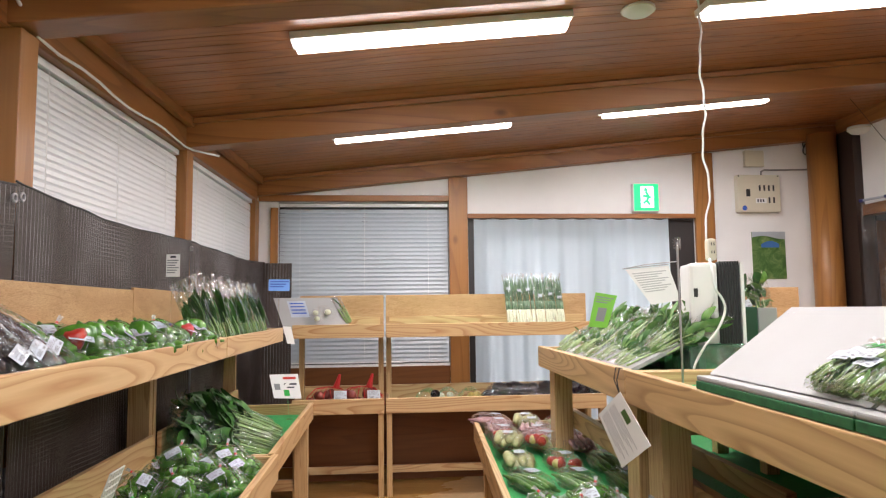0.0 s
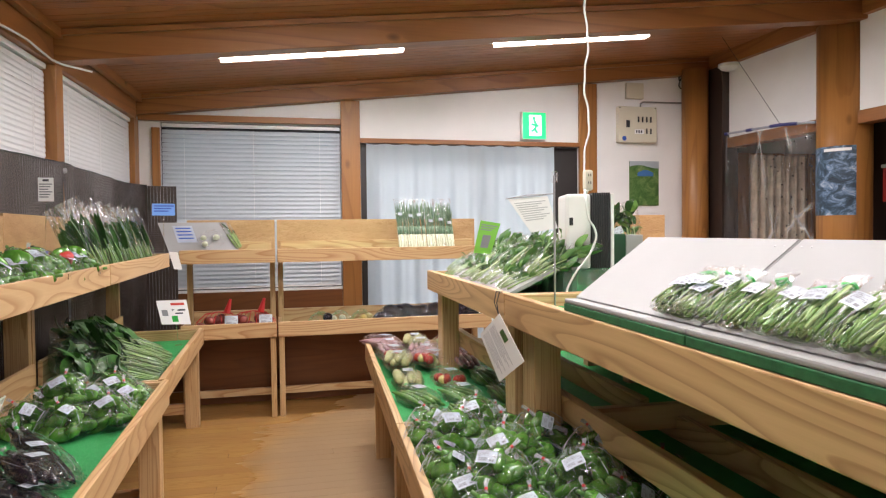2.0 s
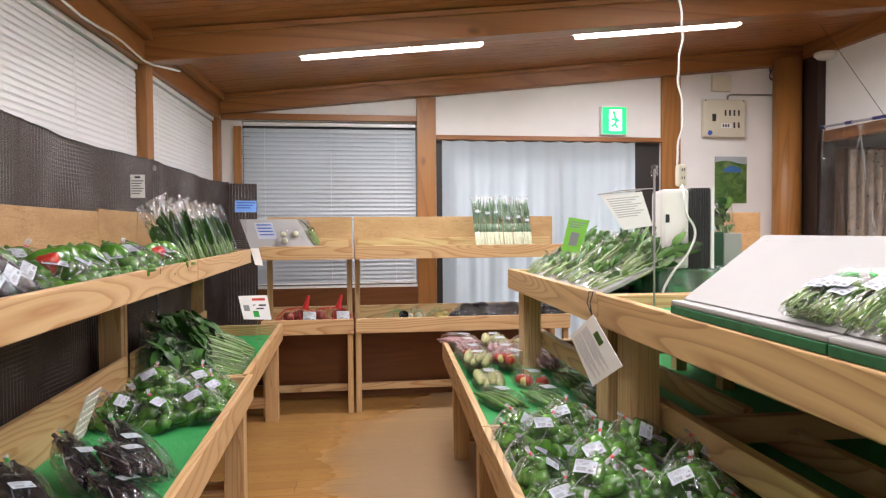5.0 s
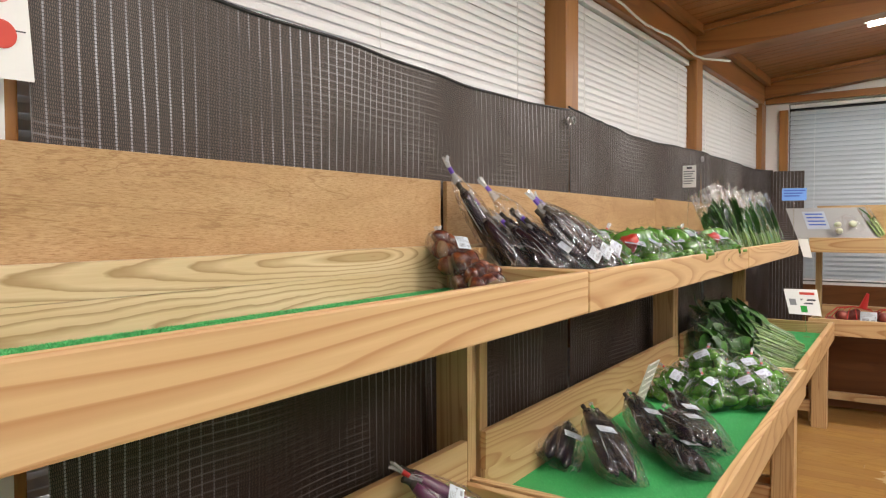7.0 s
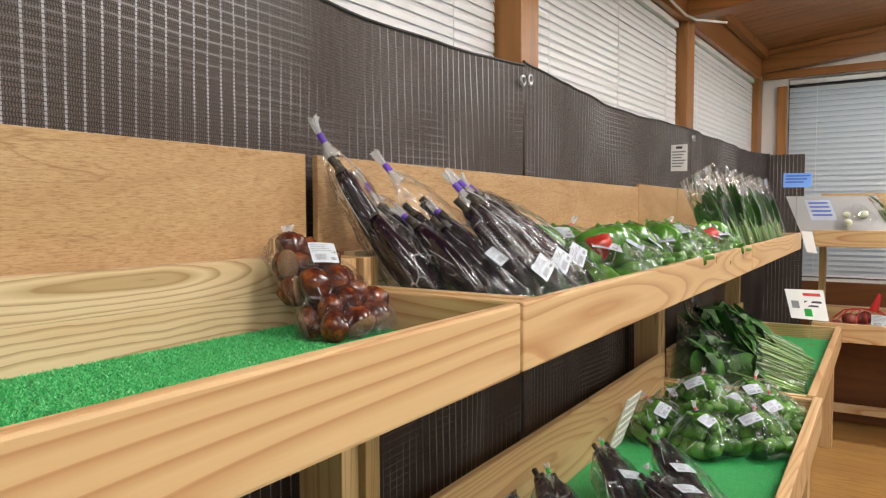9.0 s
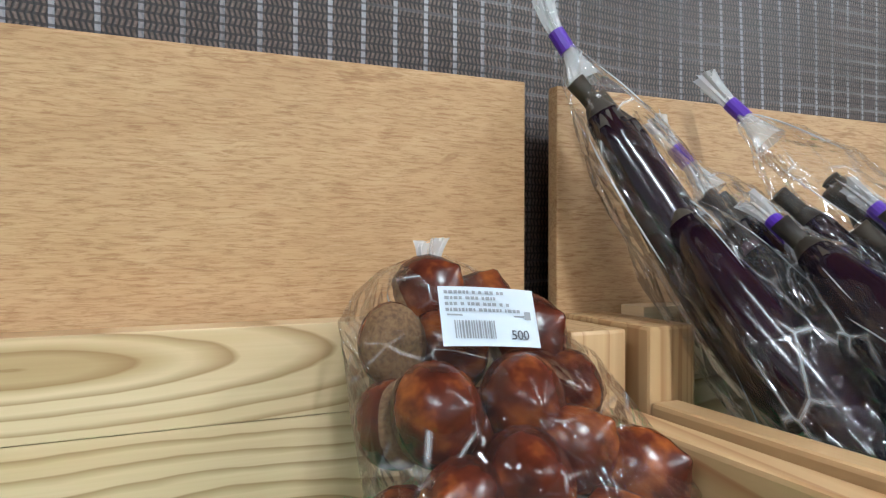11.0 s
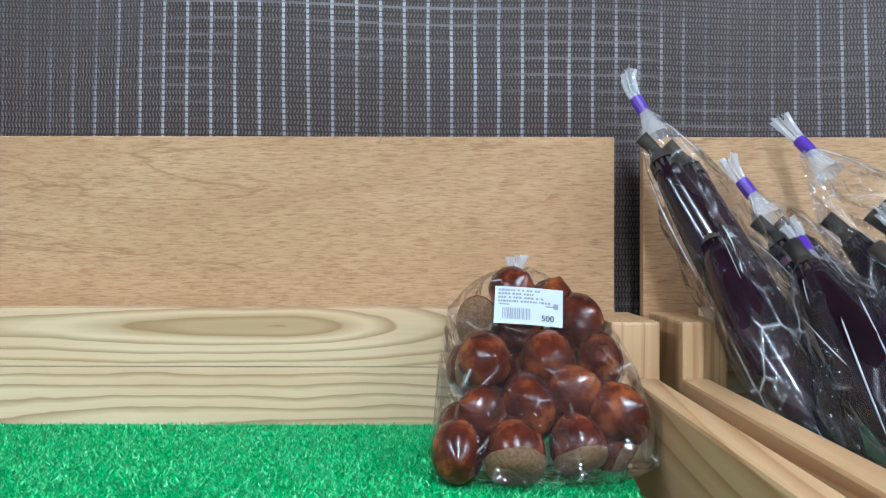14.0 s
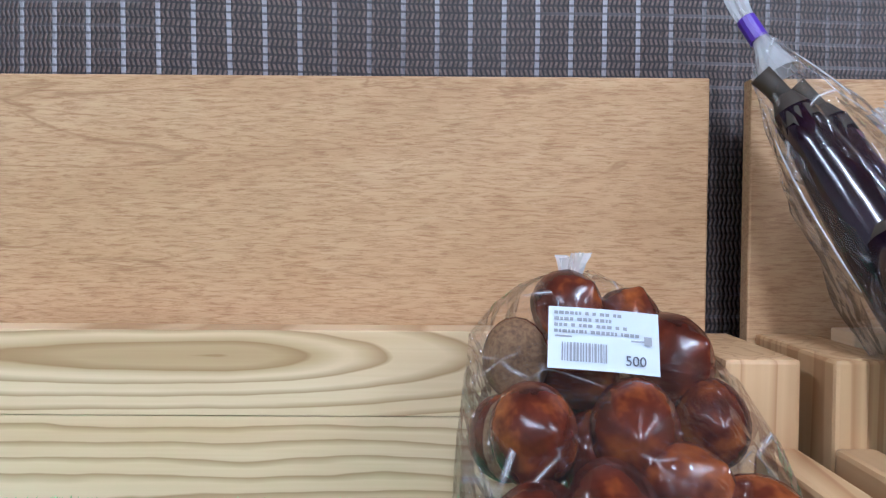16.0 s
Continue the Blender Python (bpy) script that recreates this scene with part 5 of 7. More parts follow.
def pepper_bag(seed, tape, name="pepper_bag", w=0.085, tall=0.10, red=False):
    """One lying bag of green peppers with its tie to one side; local, base at z = 0."""
    rnd = random.Random(seed)
    th = thing(name, "clear bag of green peppers with a white price label", "bagged peppers", Matrix(), group="bagged peppers")
    for i in range(15):
        a = math.tau * i / 8 + rnd.uniform(-0.2, 0.2)
        ring, lift = (0.66, 0.024) if i < 8 else (0.40, 0.058) if i < 13 else (0.10, 0.080)
        bm = bmesh.new()
        m = Matrix.Translation((math.cos(a) * w * ring, math.sin(a) * w * ring * 0.85, lift + rnd.uniform(0, 0.008))) @ pose(0, 0, 0, rnd.uniform(60, 115), rnd.uniform(-30, 30), rnd.uniform(0, 360)) @ Matrix.Translation((0, 0, -0.035))
        pepper(bm, rnd.uniform(0.06, 0.08), rnd.uniform(0.019, 0.024), seed * 9 + i, m)
        part("pepper", bm, [red_skin if red and i == 13 else pepper_skin, leaf_light], th, local=True, smooth=True)
    secs = [(0.001, 0, 0, w * 0.8, w * 0.7), (0.014, 0, 0, w * 1.06, w * 0.92), (0.045, 0, 0, w * 1.12, w * 0.98), (0.075, 0, 0, w * 0.92, w * 0.80), (tall, 0, 0.01, w * 0.60, w * 0.52), (tall * 1.08, 0, 0.02, w * 0.25, w * 0.22), (tall * 1.12, 0, 0.025, 0.008, 0.008)]
    bm = bmesh.new()
    loft(bm, secs, 22, crumple=0.010, seed=seed)
    part("film_bag", bm, film, th, "crumpled clear plastic film", local=True)
    creases(th, secs[1:6], seed, 22, thick=1.6)
    neck_and_tie(th, 0.0, 0.0036, seed, tape, 0.020, 0.007, Matrix.Translation((0, 0.03, tall * 1.08)) @ pose(0, 0, 0, rnd.uniform(-75, -50), 0, rnd.uniform(-40, 40)))
    price_label(th, (rnd.uniform(-0.02, 0.02), -w * 0.42, tall * 0.98), (rnd.uniform(-0.5, 0.5), 0.6, 0.6), (rnd.uniform(-0.3, 0.3), -0.5, 0.85), 0.050, 0.034, seed=seed)
    return th


P1 = pepper_bag(21, tie_red)
P2 = pepper_bag(22, tie_red)
P3 = pepper_bag(23, tie_purple, red=True, w=0.075, tall=0.085)
P4 = pepper_bag(24, tie_purple, w=0.075, tall=0.085)


def lay(proto, x, y, z, turn, tip=0.0, lean=0.0, scale=1.0):
    m = pose(x, y, z, tip, lean, turn)
    ob = copy_thing(proto, m)
    if scale != 1.0:
        ob.scale = (scale,) * 3
    return ob


def settle(proto, x, y, z, turn, tip=0.0, lean=0.0, scale=1.0):
    """Place the prototype itself."""
    proto.matrix_basis = pose(x, y, z, tip, lean, turn) @ Matrix.Scale(scale, 4)


rnd = random.Random(5)
# island, near table: a heap of pepper bags
heap = []
for row in range(6):
    for col in range(5):
        s = 1.86 + row * 0.165 + rnd.uniform(-0.02, 0.02)
        d = 0.11 + col * 0.135 + rnd.uniform(-0.02, 0.02)
        p = LOWT @ Vector((s, d, 0.536))
        heap.append((p, rnd.uniform(-70, 70), rnd.uniform(-8, 8), rnd.uniform(1.02, 1.18)))
for s, d in ((2.0, 0.25), (2.15, 0.16), (2.2, 0.42), (2.35, 0.28), (2.42, 0.52), (2.55, 0.2), (2.6, 0.42)):
    heap.append((LOWT @ Vector((s, d, 0.60)), rnd.uniform(-70, 70), rnd.uniform(-15, 15), 1.1))
for i, (p, turn, tip, sc) in enumerate(heap):
    if i < 2:
        settle((P1, P2)[i], p.x, p.y, p.z, turn, tip, rnd.uniform(-12, 12), sc)
    else:
        lay((P1, P2)[i % 2], p.x, p.y, p.z, turn, tip, rnd.uniform(-12, 12), sc)
# lower tier under the windows
for i, (x, y, z) in enumerate(((-0.88, 2.84, 0.581), (-0.72, 2.78, 0.581), (-0.60, 2.86, 0.581), (-0.86, 3.02, 0.581), (-0.70, 2.98, 0.60), (-0.58, 3.08, 0.581), (-0.80, 3.15, 0.581), (-0.65, 3.17, 0.60), (-0.76, 2.92, 0.655))):
    lay((P1, P2)[i % 2], x, y, z, rnd.uniform(0, 90), rnd.uniform(-8, 8), rnd.uniform(-8, 8), 1.12)
# upper tier: smaller bags with purple ties
spots = [(-0.80, 2.08), (-0.93, 2.10), (-0.80, 2.22), (-0.95, 2.28), (-0.82, 2.38), (-0.93, 2.48), (-0.80, 2.56), (-0.92, 2.67), (-0.80, 2.74), (-0.90, 2.86), (-0.79, 2.93), (-0.90, 3.06), (-0.79, 3.14)]
for i, (x, y) in enumerate(spots):
    if i < 2:
        settle((P3, P4)[i], x, y, 1.111, rnd.uniform(0, 90), rnd.uniform(-6, 6), rnd.uniform(-6, 6), 1.22)
    else:
        lay((P3, P4, P4, P2, P4)[i % 5], x, y, 1.111, rnd.uniform(0, 90), rnd.uniform(-6, 6), rnd.uniform(-6, 6), 1.22)

# ---------------------------------------------------------------- aubergine bags on the lower tier
low = [((-0.92, 1.85, 0.612), (-0.99, 2.08, 0.655), 0.13, 3), ((-0.72, 1.82, 0.612), (-0.93, 2.13, 0.700), 0.14, 4), ((-0.71, 2.11, 0.612), (-0.90, 2.40, 0.690), 0.13, 4), ((-0.575, 2.20, 0.612), (-0.79, 2.49, 0.700), 0.13, 4), ((-0.56, 1.98, 0.612), (-0.73, 2.16, 0.640), 0.13, 4), ((-0.585, 2.09, 0.655), (-0.74, 2.27, 0.690), 0.12, 3)]
for i, (b, t, w, n) in enumerate(low):
    aubergine_bag(b, t, w, 40 + i, n, tape=tie_green, front=(0.55, -0.35, 0.8), depth=0.032, fruit=0.84, folds=4, label_text="clear bag of dark aubergines lying on green turf", label_at=0.5)
aubergine_bag((-0.80, 1.36, 0.602), (-0.97, 1.23, 0.76), 0.10, 50, 2, tape=tie_red, skin_mat=purple_skin, front=(0.6, -0.2, 0.7), depth=0.034, fruit=0.9, label_at=0.6, label_text="clear bag of pale purple aubergines with a red tie")
aubergine_bag((-0.74, 1.22, 0.602), (-0.95, 1.03, 0.70), 0.10, 51, 2, tape=tie_red, skin_mat=purple_skin, front=(0.6, -0.2, 0.7), depth=0.034, fruit=0.9, label_at=0.6, label_text="clear bag of pale purple aubergines with a red tie")

# ---------------------------------------------------------------- leafy greens
def blade(bm, root, tip, width, droop, mat=0, fold=0.25, segs=6):
    """One leaf: a curved, folded strip."""
    a, b = Vector(root), Vector(tip)
    d = b - a
    side = d.cross(Vector((0, 0, 1)))
    side = side.normalized() if side.length > 1e-5 else Vector((1, 0, 0))
    up = side.cross(d).normalized()
    prev = None
    for k in range(segs + 1):
        f = k / segs
        w = width * math.sin(math.pi * (0.06 + 0.9 * f)) ** 0.8 * 0.5
        c = a + d * f + up * (4 * droop * f * (1 - f)) - Vector((0, 0, droop * f * f))
        row = [bm.verts.new(c + side * w + up * w * fold), bm.verts.new(c), bm.verts.new(c - side * w + up * w * fold)]
        if prev:
            for i in (0, 1):
                bm.faces.new((prev[i], prev[i + 1], row[i + 1], row[i])).material_index = mat
        prev = row


def leafy_bag(base, top, width, seed, leaves=46, name="leafy_bag", label="clear bag of leafy greens with pale stems", leaf_mats=None, thick=0.045, front=(1, 0, 0), stems=16, stem_part=0.55, tag=True, leaf_w=0.05, tape=None, stem_mat=None, stem_r=0.005):
    """A bunch: stems from the base, leaves towards the top, in film."""
    m = frame_between(base, top, front)
    L = (Vector(top) - Vector(base)).length
    rnd = random.Random(seed)
    th = thing(name, label, "bagged greens", m, group="bagged greens")
    for i in range(stems):
        x, y = rnd.uniform(-0.3, 0.3) * width, rnd.uniform(-0.5, 0.5) * thick
        x2, y2 = x * 1.5 + rnd.uniform(-0.06, 0.06) * width, y * 1.2 + rnd.uniform(-0.2, 0.2) * thick
        bm = bmesh.new()
        tube(bm, [(x, y, 0.008), ((x + x2) / 2, (y + y2) / 2 + 0.004, L * stem_part * 0.5), (x2, y2, L * stem_part)], [stem_r, stem_r * 0.9, stem_r * 0.6], 6)
        part("stem", bm, stem_mat or stem_pale, th, local=True, smooth=True)
    for i in range(leaves):
        x, y = rnd.uniform(-0.42, 0.42) * width, rnd.uniform(-0.5, 0.6) * thick
        z = L * rnd.uniform(stem_part * 0.55, 0.78)
        ln = L * rnd.uniform(0.16, 0.34)
        dx, dy = rnd.uniform(-0.6, 0.6), rnd.uniform(-0.7, 0.9)
        bm = bmesh.new()
        blade(bm, (x, y, z), (x + dx * ln, y + dy * ln * 0.6, z + ln * rnd.uniform(0.4, 1.0)), leaf_w * rnd.uniform(0.6, 1.2), rnd.uniform(-0.2, 0.25) * ln)
        part("leaf", bm, rnd.choice((leaf_mats or [leaf_dark, leaf_light])), th, local=True, smooth=True)
    bm = bmesh.new()
    h = width / 2
    loft(bm, [(0, 0, 0, h * 0.55, thick * 0.3), (0.03 * L, 0, 0, h * 0.75, thick * 0.6), (0.3 * L, 0, 0, h * 0.9, thick * 0.8), (0.65 * L, 0, 0, h * 1.1, thick * 1.0), (0.9 * L, 0, 0, h * 1.12, thick * 0.8), (1.0 * L, 0, 0, h * 1.05, thick * 0.3)], 20, cap=False, crumple=0.007, seed=seed)
    part("film_bag", bm, film, th, "crumpled clear plastic film", local=True)
    if tag:
        price_label(th, (rnd.uniform(-0.15, 0.15) * width, thick * 1.0, L * rnd.uniform(0.4, 0.6)), (0.15, 0, 1), (0, 1, 0.05), 0.058, 0.04, seed=seed)
    if tape:
        bm = bmesh.new()
        box(bm, -0.012, 0.012, -0.004, 0.004, L * 0.97, L * 1.06)
        part("tape_tie", bm, tape, th, local=True)
    return th


# leafy bundles on the lower corner shelf
for i, (x, y) in enumerate(((-0.64, 3.50), (-0.66, 3.66), (-0.64, 3.82), (-0.68, 3.98), (-0.66, 3.60), (-0.68, 3.80))):
    up = 0.07 if i > 3 else 0.0
    leafy_bag((x + 0.10, y + 0.10, 0.605 + 0.01 * (i % 3) + up * 0.6), (x - 0.32, y - 0.10 + 0.03 * (i % 4), 0.76 + 0.02 * (i % 4) + up), 0.21, 60 + i, 70, front=(0.4, -0.2, 0.9), thick=0.055, leaf_w=0.072, stems=22, stem_part=0.62, tag=False, leaf_mats=[leaf_mid, leaf_dark, leaf_mid], stem_mat=stalk_green, stem_r=0.0034)
# bags of long greens standing along the upper corner shelf
def tall_greens_bag(x, y, lean, seed):
    rnd = random.Random(seed)
    base, top = Vector((x, y, 1.112)), Vector((x - 0.12, y + lean, 1.112 + 0.345))
    m = frame_between(base, top, (1, -0.5, 0))
    th = thing("upright_greens_bag", "clear upright bag of long dark green leaves", "bagged greens", m, group="upright bags of greens")
    for i in range(18):
        bm = bmesh.new()
        bx, by = rnd.uniform(-0.045, 0.045), rnd.uniform(-0.016, 0.018)
        tx = bx * 1.7 + rnd.uniform(-0.015, 0.015)
        L = rnd.uniform(0.23, 0.285)
        tube(bm, [(bx, by, 0.006), ((bx + tx) / 2, by, L * 0.30), (tx * 0.8, by, L * 0.55)], [0.0055, 0.005, 0.004], 6)
        part("stalk", bm, stalk_green, th, "mid-green stalk", local=True, smooth=True)
        bm = bmesh.new()
        blade(bm, (bx * 0.6 + tx * 0.4, by, L * 0.38), (tx, by + rnd.uniform(-0.01, 0.012), L), rnd.uniform(0.034, 0.052), rnd.uniform(-0.01, 0.012), fold=rnd.uniform(-0.5, 0.5))
        part("leaf", bm, rnd.choice((leaf_mid, leaf_dark, leaf_mid)), th, local=True, smooth=True)
    bm = bmesh.new()
    loft(bm, [(0.0, 0, 0, 0.075, 0.016), (0.02, 0, 0, 0.088, 0.03), (0.12, 0, 0, 0.092, 0.034), (0.24, 0, 0, 0.098, 0.03), (0.30, 0, 0, 0.102, 0.018), (0.345, 0, 0, 0.105, 0.006)], 20, cap=False, crumple=0.006, seed=seed)
    part("film_bag", bm, film_smooth, th, "clear open-topped plastic film", local=True)


for i in range(7):
    tall_greens_bag(-0.785, 3.47 + i * 0.215, -0.10 + 0.012 * i, 70 + i)

# leeks on the far shelf
def leek_bag(x, seed):
    rnd = random.Random(seed)
    m = frame_between((x, 5.13, 1.12), (x + rnd.uniform(-0.01, 0.01), 5.30, 1.56), (0, -1, 0))
    th = thing("leek_bag", "slim clear bag of white-stemmed green leeks", "bagged leeks", m, group="bagged leeks")
    for i in range(5):
        bm = bmesh.new()
        bx, tx = (i - 2) * 0.012, (i - 2) * 0.014 + rnd.uniform(-0.005, 0.005)
        by = 0.006 * (i % 2)
        tube(bm, [(bx, by, 0.0), (bx * 0.5 + tx * 0.5, by, 0.08), (tx, by, 0.155)], [0.0085, 0.008, 0.008], 8)
        part("leek_stem", bm, leek_white, th, local=True, smooth=True)
        bm = bmesh.new()
        tube(bm, [(tx, by, 0.1555), (tx, by, 0.22)], [0.008, 0.009], 8)
        part("leek_top", bm, leek_green, th, "blue-green leek top", local=True, smooth=True)
        for k in range(7):
            bm = bmesh.new()
            blade(bm, (tx, by, 0.19), (tx + rnd.uniform(-0.022, 0.022), by + rnd.uniform(-0.01, 0.014), rnd.uniform(0.33, 0.43)), 0.015, 0.004, segs=4)
            part("leaf", bm, leek_green, th, "blue-green leek leaf", local=True, smooth=True)
    bm = bmesh.new()
    loft(bm, [(0, 0, 0, 0.028, 0.01), (0.1, 0, 0, 0.036, 0.018), (0.3, 0, 0, 0.038, 0.02), (0.45, 0, 0, 0.043, 0.012)], 14, cap=False, crumple=0.004, seed=seed)
    part("film_bag", bm, film_smooth, th, local=True)
    price_label(th, (rnd.uniform(-0.01, 0.01), 0.024, 0.27 + rnd.uniform(-0.03, 0.05)), (rnd.uniform(-0.2, 0.2), 0, 1), (0, 1, 0), 0.030, 0.022, seed=seed)


for i in range(6):
    leek_bag(0.915 + i * 0.072, 80 + i)

# ---------------------------------------------------------------- island greens
th = thing("foam_tray", "white foam board tilted under the leafy greens", "tray", ISLE)
bm = bmesh.new()
prof = [(0.055, 1.036), (0.37, 1.186), (0.365, 1.197), (0.045, 1.046)]
a = [bm.verts.new((0.20, p, q)) for p, q in prof]
b = [bm.verts.new((1.25, p, q)) for p, q in prof]
bm.faces.new(a); bm.faces.new(b[::-1])
for i in range(4):
    bm.faces.new((a[i], b[i], b[(i + 1) % 4], a[(i + 1) % 4]))
bmesh.ops.recalc_face_normals(bm, faces=bm.faces)
part("board", bm, white_foam, th, local=True)
bm = bmesh.new()
box(bm, 0.22, 1.23, 0.33, 0.352, 1.0335, 1.165)
part("support", bm, white_foam, th, local=True)
for i in range(10):
    s, d = 0.28 + (i % 5) * 0.215 + (0.08 if i > 4 else 0), 0.075 + (0.10 if i > 4 else 0)
    lift = 0.075 if i > 4 else 0.0
    a, b = ISLE @ Vector((s, d, 1.068 + lift * 0.8)), ISLE @ Vector((s - 0.03, d + 0.235, 1.185 + lift))
    leafy_bag(a, b, 0.20, 90 + i, 75, stems=16, stem_part=0.45, label="clear bag of pale leafy greens on a tilted tray", front=(-0.8, -0.3, 0.6), thick=0.032, leaf_mats=[leaf_light, leaf_mid, leaf_light], leaf_w=0.032, tag=False, stem_r=0.003)
leafy_bag(ISLE @ Vector((0.10, 0.10, 1.045)), ISLE @ Vector((0.02, 0.26, 1.12)), 0.16, 97, 60, front=(-0.8, -0.3, 0.6), label="small bunch of feathery green herbs", tag=False, leaf_w=0.02)
# stalk bundles on the tilted boards
def stalk_bag(s, seed):
    """A flat clear bag of slender stalks lying up the slope of the board."""
    rnd = random.Random(seed)
    base = ISLE @ Vector((s + rnd.uniform(-0.008, 0.008), 0.032, 1.130))
    top = ISLE @ Vector((s + rnd.uniform(-0.020, 0.012), 0.132 + rnd.uniform(-0.008, 0.010), 1.196 + rnd.uniform(-0.007, 0.008)))
    m = frame_between(base, top, (-0.68, 0.0, 0.73))
    L = (top - base).length
    th = thing("stalk_bag", "clear bag of slender green stalks with a label", "bagged stalks", m, group="stalk bags")
    for i in range(26):
        x, y = rnd.uniform(-0.030, 0.030), rnd.uniform(-0.008, 0.014)
        x2 = x * 0.75 + rnd.uniform(-0.012, 0.012)
        ln = L * rnd.uniform(0.62, 0.92)
        bm = bmesh.new()
        r = rnd.uniform(0.0019, 0.0031)
        tube(bm, [(x, y, 0.004 + rnd.uniform(0, 0.008)), ((x + x2) / 2 + rnd.uniform(-0.005, 0.005), y + 0.002, ln * 0.5), (x2, y * 0.6, ln)], [r * 0.9, r, r * 0.7], 6)
        part("stalk", bm, rnd.choice((stalk_green, stalk_green, stem_pale)), th, local=True, smooth=True)
    for i in range(9):
        x = rnd.uniform(-0.03, 0.03)
        z = L * rnd.uniform(0.0, 0.6)
        bm = bmesh.new()
        blade(bm, (x, 0.010, z), (x + rnd.uniform(-0.016, 0.016), 0.016 + rnd.uniform(-0.004, 0.004), z + rnd.uniform(0.015, 0.035)), 0.009, 0.002, segs=3)
        part("leaf", bm, rnd.choice((leaf_light, leaf_dark)), th, local=True, smooth=True)
    secs = [(-0.004, 0, 0.002, 0.034, 0.008), (0.008, 0, 0.003, 0.037, 0.017), (L * 0.45, 0, 0.004, 0.036, 0.018), (L * 0.8, 0, 0.002, 0.031, 0.013), (L * 0.95, 0, 0, 0.022, 0.007), (L * 1.06, 0.004, 0, 0.024, 0.004), (L * 1.18, 0.006, 0, 0.030, 0.003)]
    bm = bmesh.new()
    loft(bm, secs, 18, cap=False, crumple=0.005, seed=seed)
    part("film_bag", bm, film, th, "crumpled clear plastic film", local=True)
    creases(th, secs[1:], seed, 9)
    price_label(th, (rnd.uniform(-0.008, 0.008), 0.024, L * rnd.uniform(0.5, 0.72)), (rnd.uniform(-0.25, 0.25), 0, 1), (0, 1, 0.1), 0.044, 0.030, seed=seed)
    bm = bmesh.new()
    box(bm, -0.011, 0.011, -0.006, 0.006, L * 0.955, L * 0.995)
    bmesh.ops.rotate(bm, matrix=Matrix.Rotation(rnd.uniform(-0.6, 0.6), 3, 'Y'), cent=(0, 0, L * 0.97), verts=bm.verts)
    part("tape_tie", bm, tie_green, th, local=True)


for i in range(11):
    stalk_bag(2.415 + i * 0.074, 100 + i)
for i in range(2):
    stalk_bag(2.43 + i * 0.05, 112 + i)

# far end of the low table: mixed bags
def mixed_bag(s, d, turn, seed, kind, lift=0.0):
    rnd = random.Random(seed)
    p = LOWT @ Vector((s, d, 0.5355 + lift))
    th = thing("vegetable_bag", {"corn": "clear bag of pale corn in husks", "shoot": "clear bag of pink-tinged shoots", "tomato": "clear bag of red and yellow tomatoes", "pod": "clear bag of long green pods"}[kind], "bagged vegetables", pose(p.x, p.y, p.z, 0, 0, turn) @ Matrix.Scale(1.22, 4), group="mixed vegetable bags")
    mats = {"corn": corn_husk, "shoot": pink_skin, "tomato": red_skin, "pod": leaf_light}[kind]
    if kind == "tomato":
        for i in range(7):
            bm = bmesh.new()
            r = rnd.uniform(0.017, 0.022)
            cx, cy = rnd.uniform(-0.06, 0.06), rnd.uniform(-0.035, 0.035)
            loft(bm, [(0.006 + r * (1 + math.sin(t)), cx, cy, max(0.002, r * math.cos(t)), max(0.002, r * math.cos(t))) for t in [-1.5, -0.9, -0.3, 0.3, 0.9, 1.5]], 12)
            part("tomato", bm, rnd.choice((red_skin, red_skin, yellow_skin)), th, local=True, smooth=True)
    else:
        n = 4 if kind == "corn" else 8
        for i in range(n):
            bm = bmesh.new()
            r = 0.022 if kind == "corn" else 0.011
            cy = ((i + 0.5) / n - 0.5) * 0.10
            tube(bm, [(-0.11 + 0.22 * k / 6, cy + 0.004 * math.sin(k + i), r + 0.004 + (0.014 if i % 2 else 0)) for k in range(7)], [r * (0.35, 0.8, 1, 1, 0.95, 0.7, 0.3)[k] for k in range(7)], 9)
            part(kind, bm, mats, th, local=True, smooth=True)
    bm = bmesh.new()
    loft(bm, [(0.001, 0, 0, 0.11, 0.055), (0.02, 0, 0, 0.125, 0.068), (0.045, 0, 0, 0.115, 0.058), (0.062, 0, 0, 0.08, 0.035)], 20, crumple=0.008, seed=seed)
    part("film_bag", bm, film, th, local=True)
    price_label(th, (rnd.uniform(-0.03, 0.03), 0, 0.066), (0, 1, 0), (0, 0, 1), 0.055, 0.04, seed=seed)


kinds = ["shoot", "shoot", "corn", "corn", "shoot", "corn", "tomato", "corn", "tomato", "corn", "tomato", "pod", "pod", "pod", "pod"]
k = 0
for row in range(5):
    for col in range(3):
        mixed_bag(0.14 + row * 0.21 + (0.2 if row > 2 else 0) + (0.15 if row > 3 else 0), 0.15 + col * 0.20, 6 + rnd.uniform(-14, 14) + 90, 120 + k, kinds[k])
        k += 1

for i in range(12):
    mixed_bag(0.10 + (i % 4) * 0.20 + rnd.uniform(-0.03, 0.03), 0.12 + (i // 4) * 0.19 + rnd.uniform(-0.03, 0.03), 90 + rnd.uniform(-40, 40), 180 + i, ("shoot", "corn", "tomato", "shoot")[(i * 3 + i // 4) % 4], 0.045)

